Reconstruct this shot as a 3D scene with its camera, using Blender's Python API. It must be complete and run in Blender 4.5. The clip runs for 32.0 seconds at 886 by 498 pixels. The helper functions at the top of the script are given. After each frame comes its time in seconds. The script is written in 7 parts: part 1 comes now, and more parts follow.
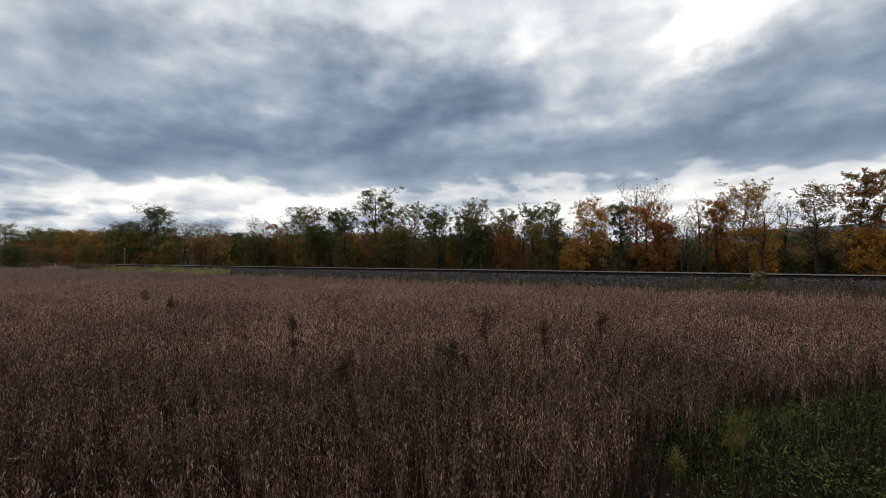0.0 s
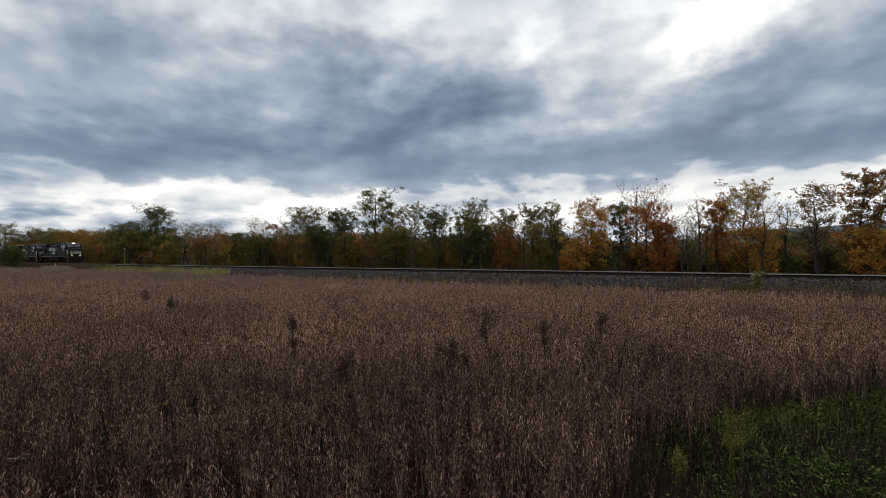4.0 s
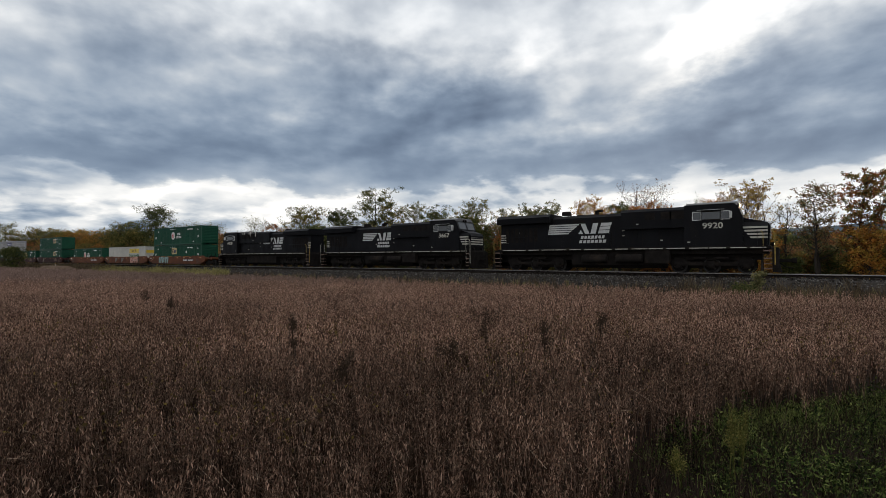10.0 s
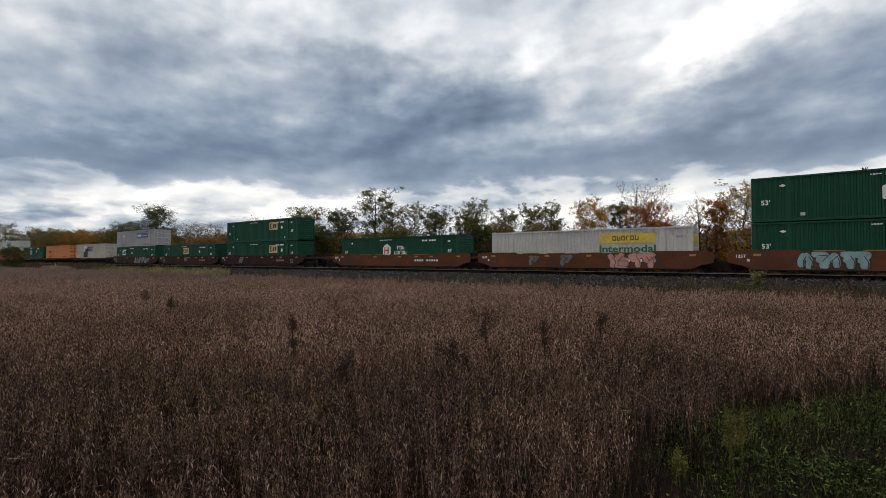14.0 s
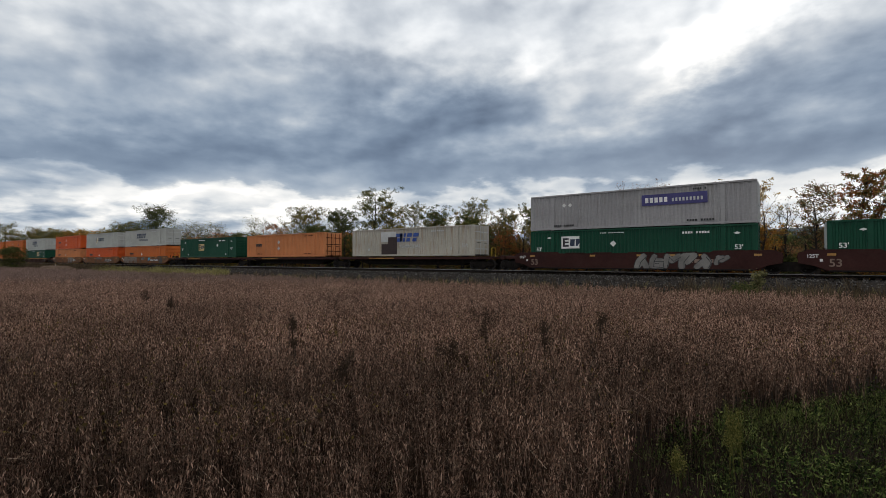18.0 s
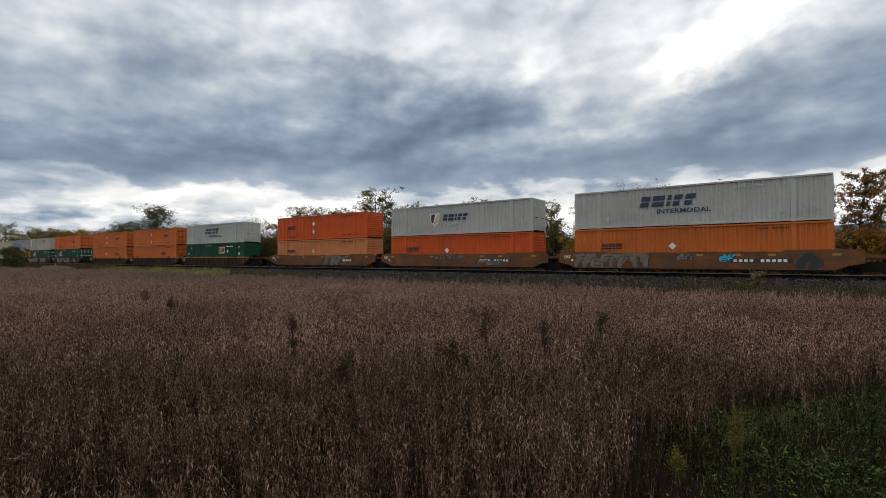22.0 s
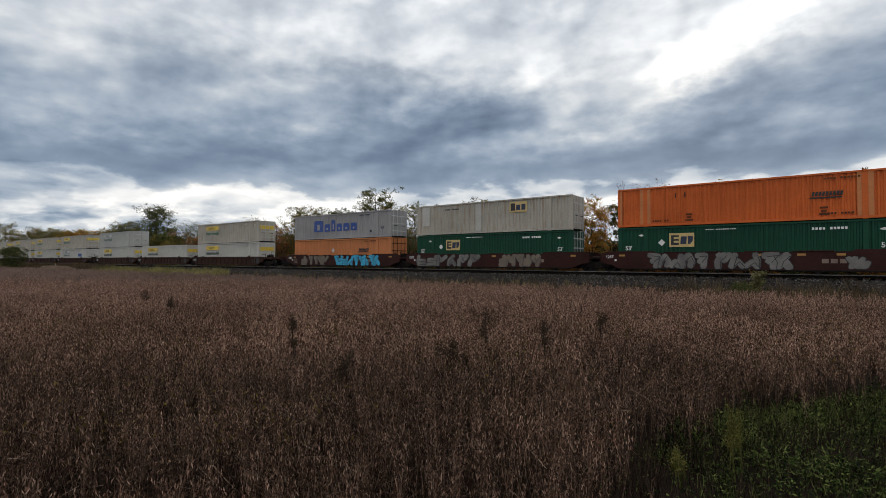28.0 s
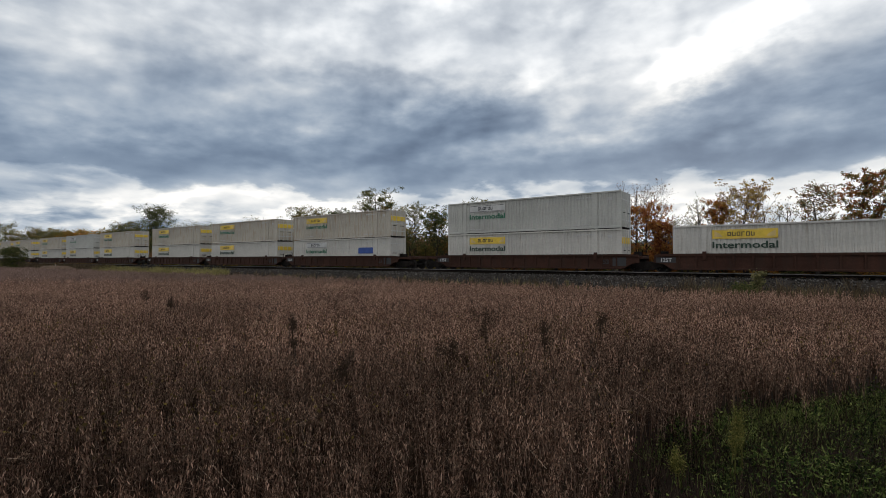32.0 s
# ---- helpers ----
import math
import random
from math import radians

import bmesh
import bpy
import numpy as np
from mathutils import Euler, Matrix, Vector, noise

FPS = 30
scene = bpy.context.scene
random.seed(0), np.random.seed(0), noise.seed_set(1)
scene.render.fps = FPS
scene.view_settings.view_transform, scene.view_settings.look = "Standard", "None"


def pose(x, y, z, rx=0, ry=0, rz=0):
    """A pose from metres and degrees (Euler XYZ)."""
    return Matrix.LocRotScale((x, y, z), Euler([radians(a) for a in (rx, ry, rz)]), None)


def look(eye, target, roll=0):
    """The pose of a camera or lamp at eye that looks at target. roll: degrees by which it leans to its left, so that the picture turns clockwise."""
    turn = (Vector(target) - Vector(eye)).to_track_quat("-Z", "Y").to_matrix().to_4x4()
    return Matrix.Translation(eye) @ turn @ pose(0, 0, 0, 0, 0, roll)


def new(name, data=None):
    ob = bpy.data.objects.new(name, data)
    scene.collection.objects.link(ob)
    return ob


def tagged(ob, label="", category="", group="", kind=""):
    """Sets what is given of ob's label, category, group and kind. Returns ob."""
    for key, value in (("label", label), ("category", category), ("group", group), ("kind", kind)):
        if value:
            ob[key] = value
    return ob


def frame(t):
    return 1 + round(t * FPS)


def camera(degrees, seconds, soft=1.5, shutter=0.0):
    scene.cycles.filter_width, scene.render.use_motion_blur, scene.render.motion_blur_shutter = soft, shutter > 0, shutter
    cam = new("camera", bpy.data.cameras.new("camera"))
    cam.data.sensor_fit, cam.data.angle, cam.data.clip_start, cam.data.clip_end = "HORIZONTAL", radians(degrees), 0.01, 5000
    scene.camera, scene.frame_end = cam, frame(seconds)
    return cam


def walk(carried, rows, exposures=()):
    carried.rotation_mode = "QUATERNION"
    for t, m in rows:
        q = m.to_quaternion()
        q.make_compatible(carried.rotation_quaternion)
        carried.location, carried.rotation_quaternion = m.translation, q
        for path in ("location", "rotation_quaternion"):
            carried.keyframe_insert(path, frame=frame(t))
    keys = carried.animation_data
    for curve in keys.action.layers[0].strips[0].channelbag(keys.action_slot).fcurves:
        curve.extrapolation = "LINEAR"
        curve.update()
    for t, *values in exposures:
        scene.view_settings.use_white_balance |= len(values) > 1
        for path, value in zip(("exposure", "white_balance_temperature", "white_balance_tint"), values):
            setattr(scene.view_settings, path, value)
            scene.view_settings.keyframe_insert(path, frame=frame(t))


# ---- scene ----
cam = camera(85.7, 32.0, soft=0.7)
EYE = Vector((0.0, 0.0, 2.65))
YAW, TILT = radians(36.1), radians(1.29)
AIM = Vector((-math.sin(YAW) * math.cos(TILT), math.cos(YAW) * math.cos(TILT), math.sin(TILT)))
STAND = look(EYE, EYE + AIM)
walk(cam, [(0.0, STAND), (32.0, STAND)], exposures=[(0.0, 0.0), (32.0, 0.0)])

# the line: it runs along x, the train goes towards +x
TRACK_Y, RAIL_Z, SPEED = 38.5, 1.72, 21.7
FIELD_END = 32.0

# ---- world and sun ----
SUN_AZ, SUN_EL = radians(-8.0), radians(24.0)
world = bpy.data.worlds.new("world")
scene.world = world
world.use_nodes = True
wn = world.node_tree
sky = wn.nodes.new("ShaderNodeTexSky")
sky.sky_type, sky.sun_disc = "NISHITA", False
sky.sun_elevation, sky.sun_rotation = SUN_EL, SUN_AZ
wn.nodes["Background"].inputs["Strength"].default_value = 0.05
wn.links.new(sky.outputs[0], wn.nodes["Background"].inputs["Color"])
sun_data = bpy.data.lights.new("sun", "SUN")
sun_data.energy, sun_data.angle, sun_data.color = 1.5, radians(12), (1.0, 0.95, 0.88)
sun = new("sun", sun_data)
sun.matrix_world = look((0, 0, 60), (-60 * math.sin(SUN_AZ) * math.cos(SUN_EL), -60 * math.cos(SUN_AZ) * math.cos(SUN_EL), 60 - 60 * math.sin(SUN_EL)))


# ---- materials ----
def shader(name, base, rough=0.7, metal=0.0, vary=0.25, scale=3.0, stretch=(1, 1, 1), dirt=None, dirt_at=0.62, dirt_scale=1.2, dirt_stretch=(1, 1, 1), bump=0.0, bump_scale=60.0, island=0.0, spread=None, thin=0.0, gloss=0.5):
    """A surface: base colour varied by noise at two sizes, patches of dirt, grain relief."""
    m = bpy.data.materials.new(name)
    m.use_nodes = True
    t = m.node_tree
    n, ln = t.nodes, t.links
    bsdf = n["Principled BSDF"]
    bsdf.inputs["Roughness"].default_value, bsdf.inputs["Metallic"].default_value = rough, metal
    bsdf.inputs["Specular IOR Level"].default_value = gloss
    co = n.new("ShaderNodeTexCoord")

    def noisy(sc, st, detail=4.0):
        mp = n.new("ShaderNodeMapping")
        mp.inputs["Scale"].default_value = st
        ln.new(co.outputs["Object"], mp.inputs["Vector"])
        tx = n.new("ShaderNodeTexNoise")
        tx.inputs["Scale"].default_value, tx.inputs["Detail"].default_value = sc, detail
        ln.new(mp.outputs[0], tx.inputs["Vector"])
        return tx.outputs["Fac"]

    def ramp(src, lo, hi, a, b):
        r = n.new("ShaderNodeMapRange")
        r.inputs["From Min"].default_value, r.inputs["From Max"].default_value = lo, hi
        r.inputs["To Min"].default_value, r.inputs["To Max"].default_value = a, b
        ln.new(src, r.inputs["Value"])
        return r.outputs[0]

    def mix(fac, a, b, kind="MIX"):
        x = n.new("ShaderNodeMix")
        x.data_type, x.blend_type = "RGBA", kind
        for sock, val in ((x.inputs[0], fac), (x.inputs[6], a), (x.inputs[7], b)):
            if isinstance(val, (int, float)):
                sock.default_value = val
            elif isinstance(val, tuple):
                sock.default_value = (*val, 1.0)
            else:
                ln.new(val, sock)
        return x.outputs[2]

    col = base
    if spread:
        src = n.new("ShaderNodeNewGeometry").outputs["Random Per Island"] if island else n.new("ShaderNodeObjectInfo").outputs["Random"]
        cr = n.new("ShaderNodeValToRGB")
        cr.color_ramp.interpolation = "LINEAR"
        els = cr.color_ramp.elements
        while len(els) < len(spread):
            els.new(0.5)
        for i, c in enumerate(spread):
            els[i].position, els[i].color = i / (len(spread) - 1), (*c, 1.0)
        ln.new(src, cr.inputs[0])
        col = cr.outputs[0]
    big = ramp(noisy(scale, stretch), 0.3, 0.7, 1.0 - vary, 1.0 + vary)
    small = ramp(noisy(scale * 14, stretch, 2.0), 0.3, 0.7, 1.0 - vary * 0.5, 1.0 + vary * 0.5)
    mul = n.new("ShaderNodeMath")
    mul.operation = "MULTIPLY"
    ln.new(big, mul.inputs[0]), ln.new(small, mul.inputs[1])
    grey = n.new("ShaderNodeCombineColor")
    for i in range(3):
        ln.new(mul.outputs[0], grey.inputs[i])
    col = mix(1.0, col, grey.outputs[0], "MULTIPLY")
    if dirt:
        col = mix(ramp(noisy(dirt_scale, dirt_stretch, 6.0), dirt_at - 0.08, dirt_at + 0.12, 0.0, 0.8), col, dirt)
        ln.new(ramp(noisy(dirt_scale, dirt_stretch, 6.0), 0.3, 0.8, max(0.05, rough - 0.12), min(1.0, rough + 0.2)), bsdf.inputs["Roughness"])
    ln.new(col, bsdf.inputs["Base Color"])
    if bump:
        bp = n.new("ShaderNodeBump")
        bp.inputs["Strength"].default_value, bp.inputs["Distance"].default_value = bump, 0.02
        ln.new(noisy(bump_scale, (1, 1, 1), 3.0), bp.inputs["Height"])
        ln.new(bp.outputs[0], bsdf.inputs["Normal"])
    if thin:
        tr = n.new("ShaderNodeBsdfTranslucent")
        ln.new(col, tr.inputs["Color"])
        ms = n.new("ShaderNodeMixShader")
        ms.inputs[0].default_value = thin
        ln.new(bsdf.outputs[0], ms.inputs[1]), ln.new(tr.outputs[0], ms.inputs[2])
        ln.new(ms.outputs[0], n["Material Output"].inputs["Surface"])
    return m


def glow(name, colour, strength):
    m = bpy.data.materials.new(name)
    m.use_nodes = True
    b = m.node_tree.nodes["Principled BSDF"]
    b.inputs["Base Color"].default_value = (*colour, 1)
    b.inputs["Emission Color"].default_value = (*colour, 1)
    b.inputs["Emission Strength"].default_value = strength
    return m


def box_paint(name, c, rough=0.55, dirt=(0.12, 0.09, 0.07), at=0.68):
    return shader(name, c, rough, 0.0, 0.12, 0.5, (0.6, 1, 1), dirt, at, 1.6, (2.2, 1, 0.35), 0.15, 25, gloss=0.2)


M = dict(
    # near-black base: the shade between the plants is put into the colour
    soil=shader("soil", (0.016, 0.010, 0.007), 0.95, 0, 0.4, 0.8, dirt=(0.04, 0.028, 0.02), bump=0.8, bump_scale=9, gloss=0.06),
    earth=shader("bare_earth", (0.10, 0.066, 0.046), 0.95, 0, 0.35, 0.6, dirt=(0.11, 0.08, 0.05), bump=0.8, bump_scale=6, gloss=0.06),
    gravel=shader("gravel", (0.034, 0.030, 0.027), 0.95, 0, 0.5, 4.0, dirt=(0.045, 0.036, 0.03), dirt_at=0.55, bump=1.0, bump_scale=14, gloss=0.06),
    stone=shader("stone", (0.2, 0.19, 0.18), 0.9, 0, 0.2, 6, island=1, spread=[(0.015, 0.013, 0.012), (0.045, 0.041, 0.038), (0.17, 0.16, 0.15)], gloss=0.06),
    # near-black base carries the shade on the rail's web
    rail=shader("shaded_rail_steel", (0.012, 0.009, 0.008), 0.85, 0.0, 0.3, 4, bump=0.3, gloss=0.1),
    rail_top=shader("rail_running_face", (0.30, 0.28, 0.265), 0.45, 0.8, 0.15, 4),
    tie=shader("creosoted_timber", (0.022, 0.017, 0.014), 0.9, 0, 0.35, 2, (1, 6, 1), dirt=(0.05, 0.042, 0.036), bump=0.6, gloss=0.06),
    # one dry soy in four tones: near shade, far top-light put into the colour
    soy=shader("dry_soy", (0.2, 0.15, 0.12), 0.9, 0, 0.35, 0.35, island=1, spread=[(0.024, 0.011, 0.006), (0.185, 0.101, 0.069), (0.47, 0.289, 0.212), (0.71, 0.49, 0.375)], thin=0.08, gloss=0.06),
    soy_near_shade=shader("dry_soy_near_shade", (0.2, 0.15, 0.12), 0.9, 0, 0.45, 0.5, island=1, spread=[(0.012, 0.006, 0.003), (0.078, 0.041, 0.027), (0.225, 0.130, 0.089), (0.50, 0.34, 0.25)], thin=0.08, gloss=0.06),
    soy_mid_shade=shader("dry_soy_mid_shade", (0.2, 0.15, 0.12), 0.9, 0, 0.4, 0.4, island=1, spread=[(0.017, 0.008, 0.005), (0.145, 0.078, 0.053), (0.39, 0.235, 0.168), (0.68, 0.465, 0.35)], thin=0.08, gloss=0.06),
    soy_far_lit=shader("dry_soy_far_lit", (0.2, 0.15, 0.12), 0.9, 0, 0.22, 0.2, island=1, spread=[(0.13, 0.083, 0.067), (0.25, 0.168, 0.138), (0.38, 0.272, 0.228)], thin=0.08, gloss=0.06),
    stalk=shader("pale_stalk", (0.3, 0.22, 0.16), 0.9, 0, 0.3, 0.8, island=1, spread=[(0.08, 0.05, 0.035), (0.26, 0.18, 0.125), (0.48, 0.37, 0.28)], gloss=0.06),
    oldleaf=shader("yellowed_leaf", (0.14, 0.10, 0.03), 0.85, 0, 0.35, 0.8, island=1, spread=[(0.05, 0.034, 0.014), (0.13, 0.088, 0.026), (0.26, 0.19, 0.05)], thin=0.2, gloss=0.06),
    lightgrass=shader("pale_green_grass", (0.1, 0.13, 0.03), 0.8, 0, 0.5, 1.2, island=1, spread=[(0.04, 0.058, 0.015), (0.15, 0.18, 0.045), (0.32, 0.33, 0.11)], thin=0.25, gloss=0.06),
    soystem=shader("dry_soy_stem", (0.06, 0.034, 0.022), 0.9, 0, 0.3, 0.5, island=1, spread=[(0.014, 0.008, 0.005), (0.06, 0.034, 0.023), (0.22, 0.145, 0.105)], gloss=0.06),
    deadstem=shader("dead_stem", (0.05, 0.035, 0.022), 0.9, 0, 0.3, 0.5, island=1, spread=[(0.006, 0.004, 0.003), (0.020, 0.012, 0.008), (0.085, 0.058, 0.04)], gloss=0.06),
    dry=shader("dry_weed", (0.2, 0.15, 0.09), 0.9, 0, 0.3, 0.5, island=1, spread=[(0.04, 0.028, 0.02), (0.105, 0.075, 0.046), (0.20, 0.155, 0.09)], thin=0.25, gloss=0.06),
    straw=shader("yellow_grass", (0.3, 0.26, 0.1), 0.85, 0, 0.3, 0.3, island=1, spread=[(0.12, 0.12, 0.04), (0.30, 0.26, 0.10), (0.40, 0.34, 0.16)], thin=0.3, gloss=0.06),
    herb=shader("green_weed", (0.06, 0.1, 0.03), 0.7, 0, 0.6, 1.6, island=1, spread=[(0.005, 0.009, 0.003), (0.02, 0.035, 0.009), (0.07, 0.10, 0.024), (0.20, 0.225, 0.065)], thin=0.2, gloss=0.06),
    golden=shader("goldenrod", (0.2, 0.2, 0.05), 0.8, 0, 0.3, 2, island=1, spread=[(0.05, 0.06, 0.015), (0.13, 0.13, 0.035), (0.30, 0.25, 0.075)], thin=0.3, gloss=0.06),
    darkweed=shader("dark_weed", (0.05, 0.035, 0.025), 0.9, 0, 0.3, 3, island=1, spread=[(0.025, 0.018, 0.013), (0.07, 0.045, 0.03)], thin=0.1, gloss=0.06),
    bark=shader("bark", (0.042, 0.035, 0.029), 0.95, 0, 0.35, 1.2, (1, 1, 0.3), dirt=(0.08, 0.075, 0.065), bump=0.8, bump_scale=12, gloss=0.06),
    # distance haze is mixed into this base as blue-grey
    ridge=shader("hazed_wooded_ridge", (0.085, 0.11, 0.13), 1.0, 0, 0.3, 0.012, dirt=(0.10, 0.105, 0.105), dirt_at=0.6, dirt_scale=0.01, gloss=0.06),
    loco=shader("black_loco_paint", (0.005, 0.0052, 0.0065), 0.55, 0, 0.25, 0.7, dirt=(0.013, 0.011, 0.010), dirt_at=0.66, dirt_stretch=(1, 1, 0.4), bump=0.08, gloss=0.1),
    under=shader("grimy_running_gear", (0.013, 0.011, 0.010), 0.85, 0, 0.35, 2.0, dirt=(0.035, 0.026, 0.02), dirt_at=0.64, bump=0.4, gloss=0.06),
    wheel=shader("wheel_steel", (0.018, 0.015, 0.013), 0.7, 0.2, 0.3, 3.0),
    white=shader("white_marking", (0.72, 0.71, 0.68), 0.6, 0, 0.12, 2.0, dirt=(0.3, 0.28, 0.25), dirt_at=0.68),
    dull_white=shader("grimy_white_marking", (0.40, 0.38, 0.33), 0.65, 0, 0.15, 2.0, dirt=(0.16, 0.14, 0.12), dirt_at=0.6),
    dull_yellow=shader("grimy_yellow_paint", (0.30, 0.21, 0.04), 0.6, 0, 0.2, 2.0, dirt=(0.10, 0.07, 0.03), dirt_at=0.58),
    roof=shader("dusty_grey_roof", (0.13, 0.13, 0.128), 0.7, 0, 0.2, 2.0),
    grey=shader("grey_marking", (0.45, 0.45, 0.44), 0.6, 0, 0.12, 2.0),
    black=shader("black_marking", (0.02, 0.02, 0.022), 0.6, 0, 0.1, 2.0),
    yellow=shader("yellow_paint", (0.62, 0.43, 0.04), 0.55, 0, 0.15, 2.0, dirt=(0.25, 0.16, 0.05), dirt_at=0.68),
    gold=shader("gold_panel", (0.55, 0.40, 0.16), 0.55, 0, 0.15, 2.0),
    navy=shader("navy_marking", (0.014, 0.024, 0.055), 0.5, 0, 0.12, 2.0),
    blue=shader("blue_marking", (0.02, 0.06, 0.25), 0.5, 0, 0.12, 2.0),
    teal=shader("green_marking", (0.010, 0.12, 0.065), 0.5, 0, 0.12, 2.0),
    darkgreen=shader("dark_green_marking", (0.006, 0.032, 0.018), 0.5, 0, 0.12, 2.0),
    red=shader("red_marking", (0.5, 0.03, 0.03), 0.5, 0, 0.12, 2.0),
    purple=shader("violet_blue_panel", (0.035, 0.03, 0.14), 0.5, 0, 0.12, 2.0),
    reflector=shader("amber_reflector", (0.34, 0.17, 0.035), 0.4, 0, 0.1, 2.0),
    glass=shader("cab_glass", (0.05, 0.055, 0.06), 0.08, 0, 0.1, 1.0),
    steel=shader("galvanised_steel", (0.35, 0.35, 0.35), 0.5, 0.6, 0.2, 3.0),
    c_green=box_paint("green_container", (0.006, 0.055, 0.030), 0.5, (0.03, 0.06, 0.04), 0.7),
    c_white=box_paint("white_container", (0.47, 0.455, 0.42), 0.5, (0.27, 0.23, 0.18), 0.68),
    c_cream=box_paint("cream_container", (0.40, 0.37, 0.315), 0.55, (0.30, 0.21, 0.13), 0.6),
    c_pale=box_paint("pale_grey_container", (0.40, 0.40, 0.37), 0.5, (0.25, 0.24, 0.22), 0.7),
    c_grey=box_paint("grey_container", (0.30, 0.29, 0.29), 0.5, (0.18, 0.16, 0.14), 0.68),
    c_orange=box_paint("orange_container", (0.49, 0.125, 0.024), 0.5, (0.30, 0.11, 0.05), 0.66),
    c_red=box_paint("red_orange_container", (0.52, 0.085, 0.016), 0.48, (0.35, 0.08, 0.03), 0.7),
    c_vivid=box_paint("bright_orange_container", (0.56, 0.120, 0.026), 0.5, (0.38, 0.12, 0.05), 0.7),
    c_faded=box_paint("faded_orange_container", (0.52, 0.195, 0.075), 0.6, (0.36, 0.16, 0.08), 0.62),
    w_rust=shader("rust_brown_car", (0.105, 0.036, 0.016), 0.7, 0, 0.22, 0.6, dirt=(0.065, 0.04, 0.03), dirt_at=0.56, dirt_scale=1.0, dirt_stretch=(0.8, 1, 2), bump=0.2, gloss=0.12),
    w_tan=shader("weathered_tan_car", (0.15, 0.062, 0.024), 0.75, 0, 0.3, 0.6, dirt=(0.09, 0.06, 0.045), dirt_at=0.52, dirt_scale=0.9, dirt_stretch=(0.8, 1, 2), bump=0.2, gloss=0.12),
    w_maroon=shader("dark_maroon_car", (0.036, 0.013, 0.011), 0.7, 0, 0.25, 0.6, dirt=(0.04, 0.022, 0.018), dirt_at=0.66, dirt_scale=1.1, bump=0.2, gloss=0.12),
    w_brown=shader("red_brown_car", (0.042, 0.019, 0.013), 0.75, 0, 0.3, 0.6, dirt=(0.035, 0.022, 0.017), dirt_at=0.56, dirt_scale=1.0, dirt_stretch=(3, 1, 0.6), bump=0.2, gloss=0.12),
    w_chord=shader("ochre_top_chord", (0.30, 0.155, 0.045), 0.7, 0, 0.25, 0.8, dirt=(0.12, 0.06, 0.03), dirt_at=0.58, bump=0.2, gloss=0.12),
    w_mark=shader("faded_car_marking", (0.19, 0.13, 0.10), 0.7, 0, 0.25, 2.0),
    patch=shader("brown_patch_panel", (0.028, 0.014, 0.012), 0.7, 0, 0.2, 1.5),
    g_white=shader("pale_graffiti", (0.165, 0.155, 0.142), 0.6, 0, 0.25, 1.5, dirt=(0.10, 0.09, 0.085), dirt_at=0.52),
    g_mint=shader("mint_graffiti", (0.20, 0.30, 0.29), 0.6, 0, 0.25, 1.5),
    g_blue=shader("blue_graffiti", (0.03, 0.33, 0.52), 0.6, 0, 0.25, 1.5),
    g_pink=shader("pink_graffiti", (0.45, 0.22, 0.17), 0.6, 0, 0.25, 1.5),
    g_tan=shader("tan_graffiti", (0.15, 0.115, 0.085), 0.6, 0, 0.25, 1.5),
    lamp=glow("headlight", (1.0, 0.78, 0.45), 6.0),
    beacon=glow("cab_roof_light", (1.0, 0.6, 0.3), 7.0),
)
LEAF = dict(
    green=[(0.035, 0.048, 0.016), (0.085, 0.10, 0.032), (0.17, 0.165, 0.055)],
    olive=[(0.075, 0.068, 0.02), (0.19, 0.15, 0.042), (0.33, 0.23, 0.06)],
    yellow=[(0.20, 0.14, 0.03), (0.44, 0.28, 0.05), (0.58, 0.38, 0.09)],
    orange=[(0.19, 0.085, 0.022), (0.44, 0.19, 0.038), (0.60, 0.30, 0.065)],
    red=[(0.13, 0.046, 0.022), (0.31, 0.105, 0.035), (0.46, 0.18, 0.05)],
    mauve=[(0.09, 0.060, 0.032), (0.22, 0.125, 0.058), (0.40, 0.22, 0.09)],
    grey=[(0.10, 0.105, 0.048), (0.19, 0.18, 0.08), (0.33, 0.28, 0.13)],
)
for leaf_key, leaf_cols in LEAF.items():
    M["leaf_" + leaf_key] = shader("leaf_" + leaf_key, leaf_cols[1], 0.75, 0, 0.25, 0.3, island=1, spread=leaf_cols, thin=0.5, gloss=0.12)


